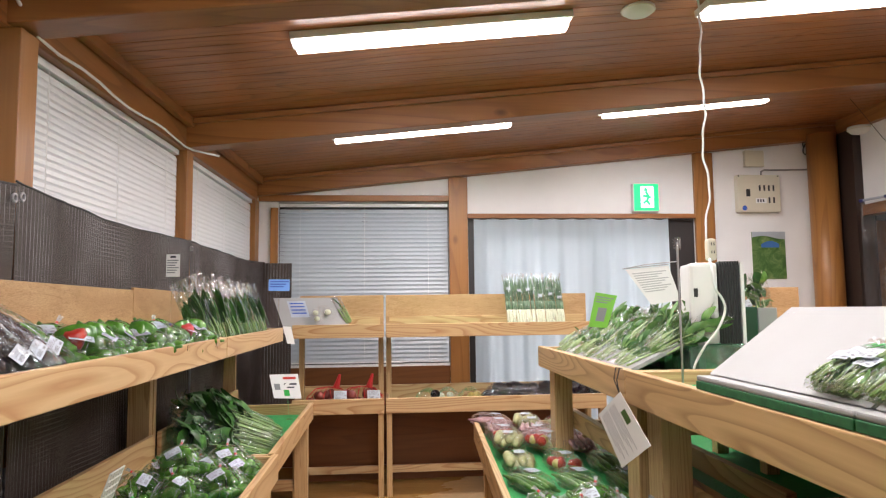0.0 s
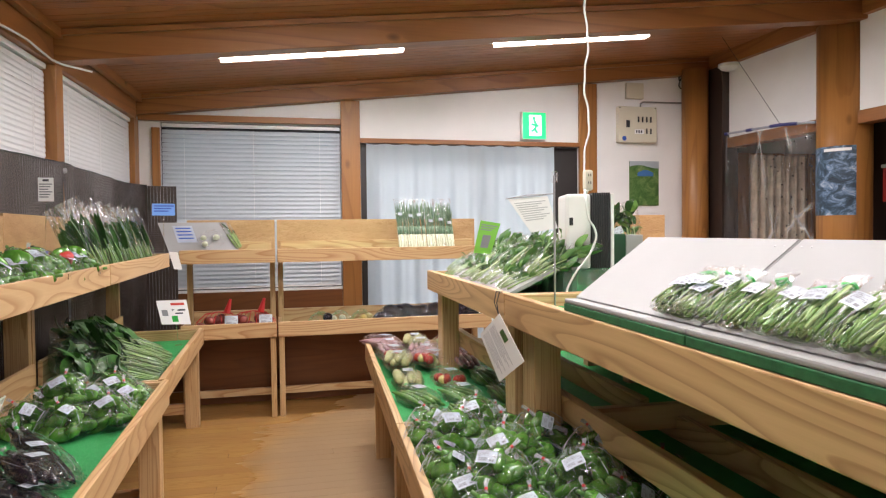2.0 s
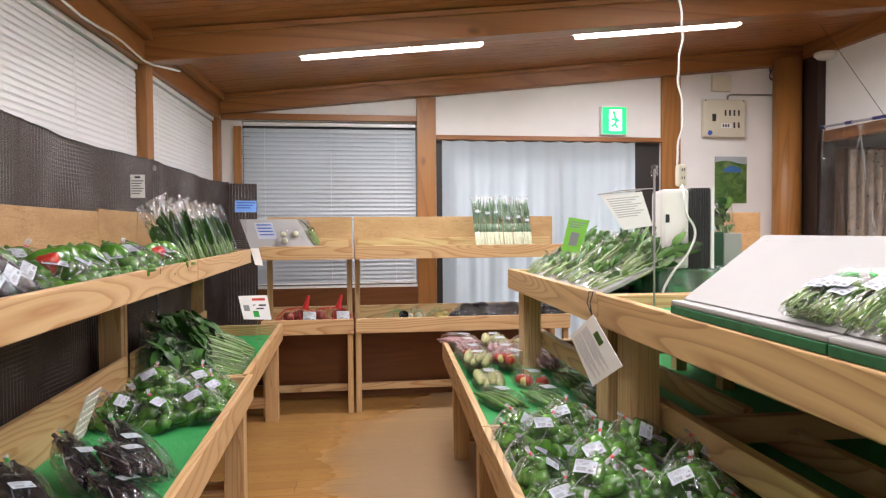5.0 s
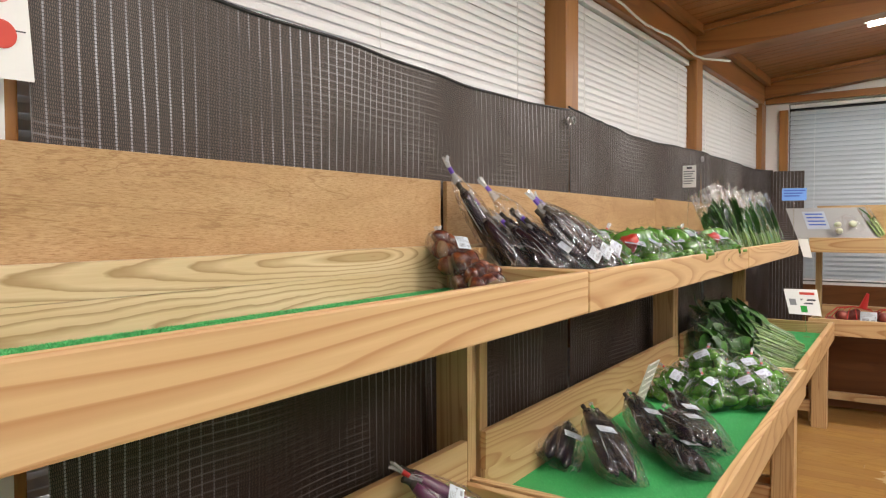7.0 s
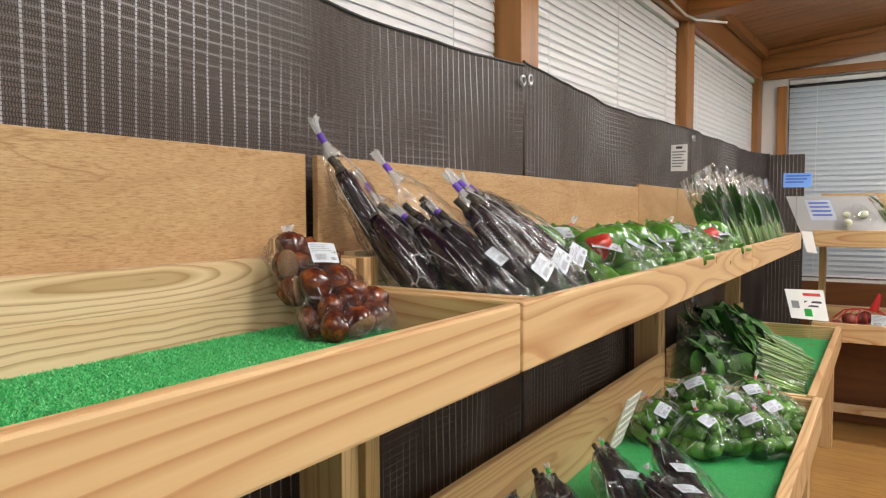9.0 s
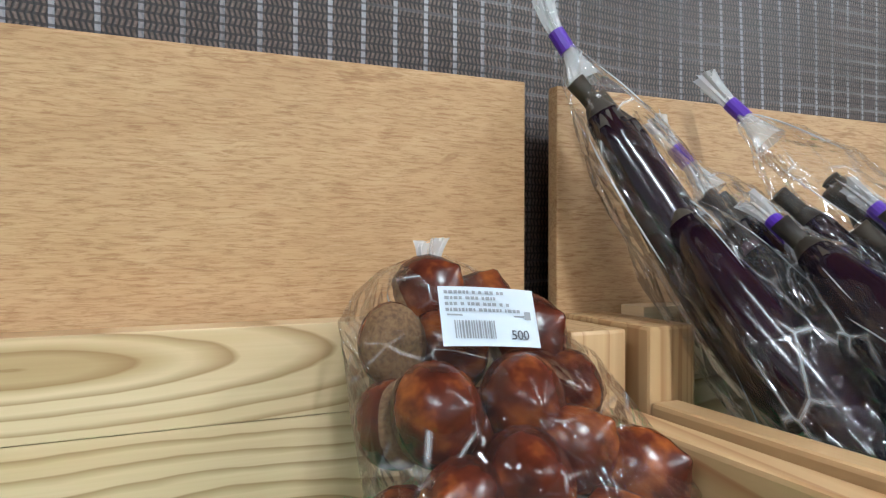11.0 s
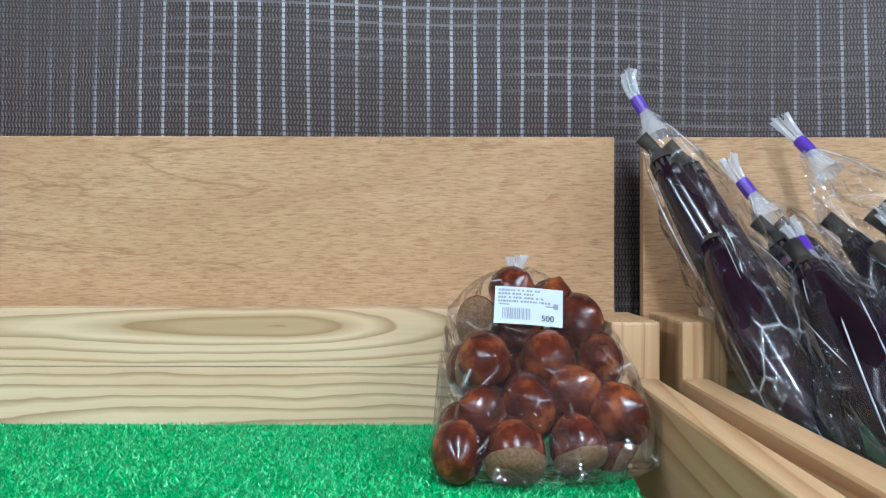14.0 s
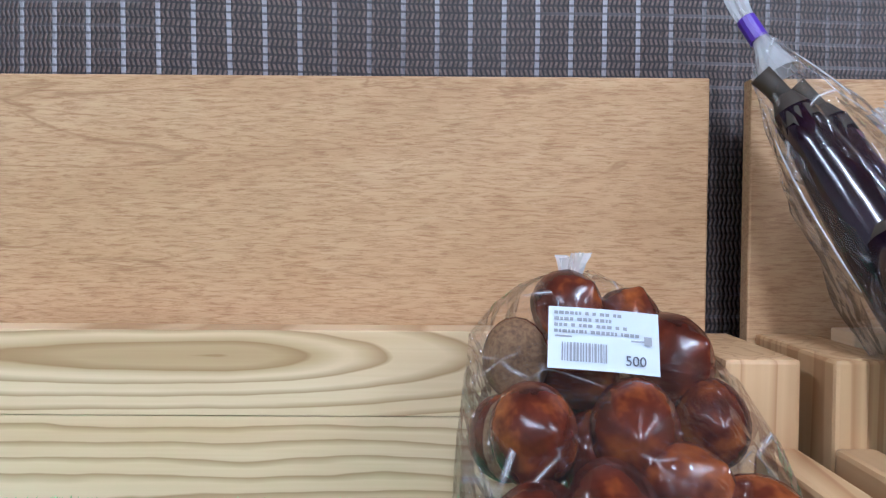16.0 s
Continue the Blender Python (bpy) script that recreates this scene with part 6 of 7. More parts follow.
# ---------------------------------------------------------------- far lower shelf
def net_bag(x, seed):
    rnd = random.Random(seed)
    th = thing("onion_net", "red net bag of small red onions", "onion net", Matrix.Translation((x, 5.16, 0.60)) @ Matrix.Scale(1.75, 4), group="onion nets")
    for i in range(14):
        bm = bmesh.new()
        r = rnd.uniform(0.017, 0.022)
        cx, cy, cz = rnd.uniform(-0.07, 0.07), rnd.uniform(-0.04, 0.04), r + (0.03 if i > 8 else 0)
        loft(bm, [(cz + r * math.sin(t), cx, cy, max(0.002, r * math.cos(t)), max(0.002, r * math.cos(t))) for t in [-1.5, -0.8, -0.2, 0.4, 1.0, 1.5]], 10)
        part("onion", bm, onion_skin, th, local=True, smooth=True)
    bm = bmesh.new()
    for k in range(9):
        a = math.pi * k / 9
        tube(bm, [(math.cos(a) * 0.095 * c, math.sin(a) * 0.06 * c, 0.004 + 0.078 * s) for c, s in ((1, 0.02), (0.9, 0.5), (0.55, 0.9), (0.0, 1.0), (-0.55, 0.9), (-0.9, 0.5), (-1, 0.02))], 0.0012, 4)
    tube(bm, [(0.03, 0, 0.075), (0.045, 0, 0.13)], [0.014, 0.005], 8)
    part("netting", bm, red_netting, th, local=True)
    price_label(th, (0.05, -0.055, 0.05), (0, 0, 1), (0, -1, 0.3), 0.05, 0.04, seed=seed)


net_bag(-0.40, 1)
net_bag(-0.17, 2)
def dark_heap(x, y, seed, material, name, label, r0=0.026, n=6, size=1.2):
    rnd = random.Random(seed)
    th = thing(name, label, "bagged vegetables", Matrix.Translation((x, y, 0.60)) @ Matrix.Scale(size, 4), group="small dark vegetable bags")
    for i in range(n):
        bm = bmesh.new()
        r = r0 * rnd.uniform(0.85, 1.1)
        cx, cy, cz = rnd.uniform(-0.05, 0.05), rnd.uniform(-0.04, 0.04), r + (0.035 if i > n * 0.6 else 0)
        loft(bm, [(cz + r * math.sin(t), cx, cy, max(0.002, r * 1.15 * math.cos(t)), max(0.002, r * math.cos(t))) for t in [-1.5, -0.8, -0.2, 0.4, 1.0, 1.5]], 12)
        part("aubergine", bm, material, th, local=True, smooth=True)
    bm = bmesh.new()
    loft(bm, [(0.001, 0, 0, 0.07, 0.055), (0.03, 0, 0, 0.085, 0.07), (0.07, 0, 0, 0.06, 0.05), (0.1, 0, 0, 0.02, 0.02)], 16, crumple=0.007, seed=seed)
    part("film_bag", bm, film, th, local=True)


for i in range(7):
    dark_heap(0.80 + i * 0.112, 5.14 + 0.06 * (i % 2), 140 + i, aubergine_skin, "aubergine_bag", "small clear bag of round black aubergines", 0.032, 10, 1.5)
dark_heap(0.30, 5.16, 150, aubergine_skin, "aubergine_bag", "small clear bag of black aubergines", n=4)
dark_heap(0.44, 5.18, 151, leek_white, "garlic_bag", "small clear bag of white bulbs", 0.018)
dark_heap(0.60, 5.17, 152, yellow_skin, "shallot_bag", "small clear bag of yellow bulbs", 0.022)

# ---------------------------------------------------------------- side room beyond the posts
def round_post(name, x, y, r, label, z1):
    bm = bmesh.new()
    tube(bm, [(x, y, 0), (x, y, z1)], r, 40)
    return solo(name, bm, post_z, label, kind="structure", smooth=True)


round_post("round_post_1", 3.916, 5.965, 0.122, "round orange-brown timber post at the end wall", 2.80)
round_post("round_post_2", 4.175, 4.46, 0.188, "thick round orange-brown timber post", 2.80)
round_post("round_post_3", 4.15, 1.3, 0.155, "thick round orange-brown timber post", 2.80)
structure("corner_post", dark_wood, "dark stained post beside the round post", (4.045, 4.22, 5.735, 5.955, 0, 2.80), bevel=0.003)
structure("eaves_beam", beam_y, "orange-brown beam over the opening to the side room", (4.07, 4.23, BACK_Y, WALL_Y - 0.12, 2.80, 2.935), bevel=0.005)
structure("wall_panel_upper", plaster, "white plastered wall above the opening", (4.12, 4.20, 4.655, 5.732, 2.13, 2.798), (4.12, 4.20, 1.46, 4.265, 2.13, 2.798), (4.12, 4.20, BACK_Y, 1.14, 0.0, 2.798))
structure("opening_head", beam_y, "orange-brown timber head of the opening", (4.10, 4.22, 4.655, 5.732, 2.035, 2.128), (4.10, 4.22, 1.46, 4.265, 2.035, 2.128), bevel=0.003)
structure("partition", dark_wood, "dark brown partition in the side room", (5.9, 6.0, 2.2, WALL_Y - 0.01, 0, 2.9))
weathered = wood("weathered_plank", (0.62, 0.46, 0.32), (0.52, 0.36, 0.23), (0.16, 0.085, 0.045), 'z', rings=70, width=7, rough=0.7, knots=0.9, lines=0.7)
th = thing("wood_screen", "weathered brown plank screen in the side room", "screen", Matrix.Translation((5.0, 5.9, 0)))
for i in range(9):
    bm = bmesh.new()
    box(bm, 4.36 + i * 0.135, 4.36 + i * 0.135 + 0.128, 5.93 + 0.006 * (i % 2), 5.96 + 0.006 * (i % 2), 0.0, 2.02, 0.004)
    part("plank", bm, weathered if i % 3 else post_z, th)
th = thing("cloth_panel", "pale striped cloth panel hanging in the side room", "cloth panel", Matrix.Translation((4.8, 5.8, 0.0)))
bm = bmesh.new()
sheet(bm, 60, 4, lambda u, v: (4.40 + 0.62 * u, 5.80 + 0.02 * math.sin(u * 44), 0.002 + 1.98 * v))
part("cloth", bm, plain("unbleached_cloth", (0.66, 0.57, 0.46), 0.8, 0.2, 14.0), th, smooth=True)

# clear vinyl screen on extending rods, hung by a wire
th = thing("vinyl_screen", "clear vinyl sheet hanging from blue and grey rods", "vinyl screen", Matrix.Translation((3.9, 5.2, 2.1)))
A, C, D = Vector((4.02, 5.65, 2.15)), Vector((3.98, 4.90, 2.12)), Vector((4.06, 4.62, 2.10))
rod_grey, rod_blue = plain("rod_grey", (0.34, 0.36, 0.42), 0.35), plain("rod_blue", (0.03, 0.035, 0.16), 0.4)
for p, q, cuts in ((A, C, ((0.0, 0.06), (0.42, 0.52), (0.84, 1.0))), (C, D, ((0.0, 0.5),))):
    bm = bmesh.new()
    tube(bm, [p, q], 0.011, 10)
    part("rod", bm, rod_grey, th)
    for a, b in cuts:
        bm = bmesh.new()
        tube(bm, [p.lerp(q, a), p.lerp(q, b)], 0.0145, 10)
        part("grip", bm, rod_blue, th)
    bm = bmesh.new()
    n = (q - p).cross(Vector((0, 0, 1))).normalized()
    sheet(bm, 50, 14, lambda u, v: p.lerp(q, u) + n * 0.022 * math.sin(u * 26 + 3 * v) * (1.1 - v) + Vector((0, 0, -0.02 - 1.5 * (1 - v))))
    part("vinyl_sheet", bm, vinyl, th, "clear wavy vinyl sheet")
    bm = bmesh.new()
    r = random.Random(4)
    for k in range(46):
        u, v = r.random(), r.random()
        c = p.lerp(q, u) + n * (0.022 * math.sin(u * 26 + 3 * v) * (1.1 - v) - 0.003) + Vector((0, 0, -0.06 - 1.4 * (1 - v)))
        s = (q - p).normalized()
        bm.faces.new([bm.verts.new(c + s * a * 0.009 + Vector((0, 0, b * 0.011))) for a, b in ((-1, 0), (0, -1), (1, 0), (0, 1))])
    part("printed_dots", bm, dark_plastic, th, kind="stuff")
bm = bmesh.new()
tube(bm, [C, Vector((3.62, 5.15, roof(3.62) - 0.01))], 0.0022, 5)
part("hanging_wire", bm, dark_plastic, th)

# poster wrapped on the round post
def poster_material(name, stops, scale):
    m, nt, b = nodes_of(name)
    tc = nt.nodes.new("ShaderNodeTexCoord")
    n = noisen(nt, tc.outputs["UV"], scale, 8.0, 0.72, 0.9)
    nt.links.new(ramp(nt, n, stops), b.inputs["Base Color"])
    b.inputs["Roughness"].default_value = 0.35
    return m


forest = poster_material("forest_print", [(0.34, (0.008, 0.016, 0.030)), (0.48, (0.035, 0.075, 0.12)), (0.57, (0.16, 0.25, 0.40)), (0.70, (0.70, 0.75, 0.82))], 7.0)
hills = poster_material("hill_print", [(0.3, (0.02, 0.06, 0.015)), (0.47, (0.07, 0.16, 0.04)), (0.6, (0.16, 0.24, 0.08)), (0.75, (0.30, 0.33, 0.2))], 4.0)
bm = bmesh.new()
a0 = math.atan2(0.16 - 4.46, 0 - 4.175)
sheet(bm, 20, 2, lambda u, v: (4.175 + 0.191 * math.cos(a0 - 1.45 + 1.87 * u), 4.46 + 0.191 * math.sin(a0 - 1.45 + 1.87 * u), 1.375 + 0.51 * v), uv=(0.5, 1.0))
th = thing("poster", "blue-grey nature poster taped round the timber post", "poster", Matrix.Translation((4.04, 4.33, 1.39)))
part("print", bm, forest, th, smooth=True)
bm = bmesh.new()
sheet(bm, 8, 1, lambda u, v: (4.175 + 0.1925 * math.cos(a0 - 0.75 + 1.0 * u), 4.46 + 0.1925 * math.sin(a0 - 0.75 + 1.0 * u), 1.846 + 0.022 * v))
part("title_bar", bm, white_card, th)

# red and white boxes hanging beyond the post
th = thing("hanging_box", "red box hanging on a cord in the side room", "box", Matrix.Translation((5.15, 4.9, 1.5)))
bm = bmesh.new(); box(bm, 5.08, 5.22, 4.86, 4.98, 1.50, 1.79, 0.006); part("box_body", bm, plain("red_card", (0.5, 0.03, 0.025), 0.5), th)
bm = bmesh.new(); box(bm, 5.07, 5.23, 4.85, 4.99, 1.791, 1.82, 0.004); part("lid", bm, white_card, th)
bm = bmesh.new(); tube(bm, [(5.15, 4.92, 1.82), (5.12, 4.92, 2.6), (5.1, 4.92, roof(5.1))], 0.002, 5); part("cord", bm, white_plastic, th)
th = thing("notice_box", "white notice box with a red mark in the side room", "box", Matrix.Translation((5.15, 4.9, 1.1)))
bm = bmesh.new(); box(bm, 5.08, 5.22, 4.86, 4.90, 0.0, 1.42, 0.004); part("box_body", bm, white_card, th)
bm = bmesh.new(); box(bm, 5.11, 5.17, 4.853, 4.859, 1.26, 1.36); part("red_mark", bm, ink_red, th)

# ---------------------------------------------------------------- on the end wall
WY = WALL_Y
th = thing("exit_sign", "green lit emergency exit sign box on the white wall", "exit sign", Matrix.Translation((2.306, WY - 0.03, 2.115)))
bm = bmesh.new(); box(bm, 2.187, 2.425, WY - 0.052, WY - 0.002, 2.115, 2.368, 0.004); part("case", bm, white_plastic, th)
bm = bmesh.new(); box(bm, 2.195, 2.417, WY - 0.057, WY - 0.053, 2.123, 2.360); part("green_face", bm, sign_green, th, "glowing green face")
bm = bmesh.new(); box(bm, 2.255, 2.372, WY - 0.061, WY - 0.058, 2.150, 2.338); part("white_doorway", bm, sign_white, th, "glowing white doorway mark")
bm = bmesh.new()
for pts in (((2.30, 2.29), (2.325, 2.25)), ((2.325, 2.25), (2.31, 2.21)), ((2.31, 2.21), (2.335, 2.175)), ((2.31, 2.215), (2.275, 2.185)), ((2.275, 2.255), (2.345, 2.24))):
    tube(bm, [(x, WY - 0.0625, z) for x, z in pts], 0.0105, 8)
loft(bm, [(2.308 + 0.016 * math.sin(t), 2.30, WY - 0.0625, 0.016 * math.cos(t) + 0.001, 0.004) for t in (-1.5, -0.8, 0, 0.8, 1.5)], 12)
part("green_mark", bm, sign_green, th)

th = thing("alarm_panel", "cream control panel with switches on the white wall", "control panel", Matrix.Translation((3.35, WY - 0.03, 2.11)))
bm = bmesh.new(); box(bm, 3.147, 3.550, WY - 0.065, WY - 0.002, 2.109, 2.448, 0.012); part("case", bm, cream_plastic, th)
bm = bmesh.new(); box(bm, 3.225, 3.262, WY - 0.069, WY - 0.066, 2.25, 2.315); part("dark_display", bm, dark_plastic, th)
for i in range(6):
    row, col = divmod(i, 4)
    x = 3.345 + col * 0.043 + (0.086 if row else 0)
    bm = bmesh.new(); box(bm, x, x + 0.016, WY - 0.070, WY - 0.066, 2.30 - row * 0.11, 2.352 - row * 0.11, 0.002); part("switch", bm, dark_plastic, th)
bm = bmesh.new(); box(bm, 3.312, 3.412, WY - 0.069, WY - 0.066, 2.19, 2.232); part("label_plate", bm, white_card, th)
bm = bmesh.new()
for x in (3.325, 3.35, 3.375): box(bm, x, x + 0.014, WY - 0.0705, WY - 0.0692, 2.198, 2.224)
part("print", bm, ink, th)
bm = bmesh.new(); tube(bm, [(3.205, WY - 0.066, 2.145), (3.205, WY - 0.069, 2.145)], 0.022, 20); part("round_mark", bm, ink_blue, th)
for x in (3.16, 3.53):
    bm = bmesh.new(); tube(bm, [(x, WY - 0.064, 2.435), (x, WY - 0.07, 2.435)], 0.006, 10); part("screw", bm, dark_plastic, th)

th = thing("junction_box", "small cream wall box above the control panel", "wall box", Matrix.Translation((3.33, WY - 0.02, 2.53)))
bm = bmesh.new(); box(bm, 3.244, 3.425, WY - 0.04, WY - 0.002, 2.527, 2.676, 0.006); part("cover", bm, cream_plastic, th)
th = thing("conduit", "grey cable conduit along the wall to the post", "conduit", Matrix.Translation((3.7, WY - 0.02, 2.45)))
bm = bmesh.new(); tube(bm, [(3.40, WY - 0.02, 2.448), (3.40, WY - 0.02, 2.485), (3.43, WY - 0.02, 2.50), (3.88, WY - 0.03, 2.505)], 0.008, 8); part("pipe", bm, plain("grey_pipe", (0.25, 0.25, 0.25), 0.4), th, smooth=True)
bm = bmesh.new(); tube(bm, [(3.86 + 0.05 * math.cos(a), WY - 0.03 - 0.01 * math.sin(3 * a), 2.66 + 0.07 * math.sin(a) + 0.01 * a) for a in [0.35 * k for k in range(30)]], 0.006, 6); part("coiled_cable", bm, dark_plastic, th, "coiled black cable", smooth=True)
th = thing("post_cables", "bundle of grey cables down the dark post", "cables", Matrix.Translation((4.08, 5.93, 1.2)))
for k in range(3):
    bm = bmesh.new(); tube(bm, [(4.09 + k * 0.012, 5.945, 2.79), (4.09 + k * 0.012, 5.94, 2.5), (4.085 + k * 0.012, 5.94, 2.3 + 0.02 * k), (4.12 + k * 0.01, 5.92, 2.26 + 0.015 * k), (4.42, 5.88, 2.28 + 0.02 * k)], 0.007, 7); part("cable", bm, plain("grey_cable", (0.35, 0.35, 0.36), 0.5), th, smooth=True)
bm = bmesh.new(); box(bm, 4.075, 4.125, 5.90, 5.955, 2.50, 2.60, 0.006); part("clamp", bm, grey_metal, th)

th = thing("landscape_poster", "green hillside photo poster pinned to the white wall", "poster", Matrix.Translation((3.44, WY - 0.005, 1.51)))
bm = bmesh.new(); sheet(bm, 6, 6, lambda u, v: (3.286 + 0.315 * u, WY - 0.006 - 0.004 * math.sin(u * 3), 1.512 + 0.426 * v), uv=(0.8, 1.0)); part("print", bm, hills, th)
bm = bmesh.new(); sheet(bm, 6, 2, lambda u, v: (3.37 + 0.17 * u, WY - 0.014, 1.795 + (0.03 + 0.03 * math.sin(u * 3.1)) * v)); part("blue_roof", bm, plain("print_blue", (0.05, 0.16, 0.42), 0.4), th)
bm = bmesh.new(); sheet(bm, 10, 1, lambda u, v: (3.287 + 0.313 * u, WY - 0.013, 1.885 + 0.015 * math.sin(u * 5) + (1.9375 - 1.885 - 0.015 * math.sin(u * 5)) * v)); part("printed_sky", bm, plain("print_sky", (0.40, 0.45, 0.5), 0.4), th)

# ---------------------------------------------------------------- on the ceiling and plate
def disc_device(name, label, x, y, z, r, h, category):
    th = thing(name, label, category, Matrix.Translation((x, y, z)))
    bm = bmesh.new()
    loft(bm, [(-h, 0, 0, r * 0.45, r * 0.45), (-h * 0.85, 0, 0, r * 0.75, r * 0.75), (-h * 0.4, 0, 0, r * 0.98, r * 0.98), (0, 0, 0, r, r)], 28)
    part("dome", bm, white_plastic, th, local=True, smooth=True)
    bm = bmesh.new()
    tube(bm, [(0, 0, -h * 0.42), (0, 0, -h * 0.36)], r * 1.03, 28)
    part("rim_ring", bm, cream_plastic, th, local=True)


disc_device("smoke_detector", "round white smoke detector on the boarded ceiling", 1.141, 3.131, roof(1.141) - 0.001, 0.075, 0.035, "smoke detector")
disc_device("motion_sensor", "round white ceiling sensor under the beam", 4.08, 5.68, 2.799, 0.095, 0.06, "sensor")

th = thing("wall_cable", "thin white cable clipped along the window plate", "cable", Matrix.Translation((-1.1, 3.2, 2.2)))
bm = bmesh.new()
pts = [(west(2.35) + 0.10, 2.30, 2.36), (west(2.5) + 0.07, 2.42, 2.29), (west(2.6) + 0.06, 2.60, 2.212)]
pts += [(west(y) + 0.055 + 0.006 * math.sin(y * 9), y, 2.205 + 0.008 * math.sin(y * 7)) for y in [2.75 + 0.15 * k for k in range(10)]]
pts += [(west(4.2) + 0.07, 4.2, 2.20), (west(4.25) + 0.19, 4.3, 2.19)]
tube(bm, pts, 0.006, 7)
part("cable_run", bm, white_plastic, th, smooth=True)

th = thing("hanging_extension_lead", "white extension lead hanging from the ceiling", "extension lead", Matrix.Translation((1.42, 3.08, 1.5)))
bm = bmesh.new()
n = 60
tube(bm, [(1.40 + 0.009 * math.sin(k * 0.30) * (0.4 + k / n) + 0.003 * math.sin(k * 0.9), 3.08 + 0.006 * math.sin(k * 0.33 + 1), roof(1.42) - 0.003 - (roof(1.42) - 1.565) * k / n) for k in range(n + 1)], 0.0048, 8)
part("lead", bm, white_plastic, th, smooth=True)
bm = bmesh.new(); box(bm, 1.384, 1.424, 3.06, 3.10, 1.470, 1.566, 0.012); part("socket_block", bm, cream_plastic, th)
bm = bmesh.new()
for z in (1.50, 1.535): box(bm, 1.397, 1.400, 3.0575, 3.0598, z, z + 0.012); box(bm, 1.408, 1.411, 3.0575, 3.0598, z, z + 0.012)
part("socket_slots", bm, dark_plastic, th)
bm = bmesh.new()
cord = [Vector(p) for p in ((1.404, 3.075, 1.472), (1.36, 3.00, 1.455), (1.24, 2.75, 1.446), (1.14, 2.56, 1.438), (1.104, 2.475, 1.40), (1.110, 2.47, 1.335), (1.136, 2.47, 1.294), (1.141, 2.47, 1.253), (1.110, 2.47, 1.19), (1.065, 2.47, 1.139), (1.031, 2.475, 1.08), (1.025, 2.48, 1.038))]
fair = []
for k in range(len(cord) - 1):
    p0, p1, p2, p3 = cord[max(k - 1, 0)], cord[k], cord[k + 1], cord[min(k + 2, len(cord) - 1)]
    for q in (0.0, 0.25, 0.5, 0.75):
        fair.append(0.5 * (2 * p1 + (p2 - p0) * q + (2 * p0 - 5 * p1 + 4 * p2 - p3) * q * q + (3 * p1 - p0 - 3 * p2 + p3) * q ** 3))
tube(bm, fair + [cord[-1]], 0.0042, 8)
part("plugged_cord", bm, white_plastic, th, smooth=True)

# ---------------------------------------------------------------- on the raised island tier
th = thing("air_purifier", "white tower air purifier with dark ribbed back", "air purifier", Matrix.Translation((1.17, 2.62, 1.141)) @ pose(0, 0, 0, 0, 0, -14))
bm = bmesh.new(); box(bm, -0.092, 0.005, -0.09, 0.09, 0.0, 0.285, 0.014); part("front_shell", bm, white_plastic, th, local=True)
bm = bmesh.new(); box(bm, 0.006, 0.078, -0.088, 0.088, 0.002, 0.282, 0.006); part("core", bm, dark_plastic, th, local=True)
for k in range(8):
    bm = bmesh.new(); x = 0.010 + k * 0.0085; box(bm, x, x + 0.005, -0.094, 0.094, 0.004, 0.288, 0.001); part("rib", bm, dark_plastic, th, local=True)
bm = bmesh.new(); box(bm, 0.079, 0.092, -0.09, 0.09, 0.0, 0.285, 0.004); part("back_shell", bm, white_plastic, th, local=True)
bm = bmesh.new(); box(bm, -0.078, -0.064, -0.0935, -0.0905, 0.165, 0.195, 0.002); part("button_panel", bm, dark_plastic, th, local=True)
th = thing("acrylic_tray", "clear green-tinted acrylic tray under the purifier", "tray", Matrix.Translation((1.25, 2.62, 1.035)))
tint = film_material("tinted_acrylic", (0.62, 0.85, 0.74), 0.3, 2.0, 0.08)
for b in ((1.02, 1.50, 2.49, 2.495), (1.02, 1.50, 2.745, 2.75), (1.02, 1.025, 2.496, 2.744), (1.495, 1.50, 2.496, 2.744)):
    bm = bmesh.new(); box(bm, *b, 1.035, 1.132); part("side", bm, tint, th)
bm = bmesh.new(); box(bm, 1.018, 1.502, 2.488, 2.752, 1.1325, 1.1395); part("top_plate", bm, tint, th)
th = thing("green_crate", "dark green plastic crate behind the purifier", "crate", Matrix.Translation((1.48, 2.95, 1.034)))
bm = bmesh.new(); box(bm, 1.36, 1.478, 2.86, 3.1, 1.034, 1.27, 0.006); part("crate_body", bm, plain("green_plastic", (0.010, 0.065, 0.028), 0.4), th)
bm = bmesh.new(); box(bm, 1.48, 1.56, 2.86, 3.1, 1.034, 1.265, 0.003); part("white_divider", bm, white_foam, th)
leafy_bag((1.86, 3.55, 1.12), (1.80, 3.62, 1.42), 0.24, 161, 50, label="upright clear bag of dark leafy greens", front=(-0.5, -0.9, 0.1), thick=0.06)
th = thing("back_board", "brown plywood board behind the greens", "board", Matrix.Translation((2.1, 3.75, 1.0)))
bm = bmesh.new(); box(bm, 1.66, 2.20, 3.72, 3.74, 0.98, 1.37, 0.002); part("panel", bm, plywood, th)
th = thing("back_table", "pale pine table behind the island", "display table", Matrix.Translation((1.9, 3.4, 0)))
bm = bmesh.new(); box(bm, 1.64, 2.24, 3.15, 3.71, 1.08, 1.115, 0.003); part("tabletop", bm, wood_x, th)
for x, y in ((1.66, 3.17), (2.16, 3.17), (1.66, 3.62), (2.16, 3.62)):
    bm = bmesh.new(); box(bm, x, x + 0.06, y, y + 0.06, 0, 1.079, 0.003); part("leg", bm, wood_z, th)

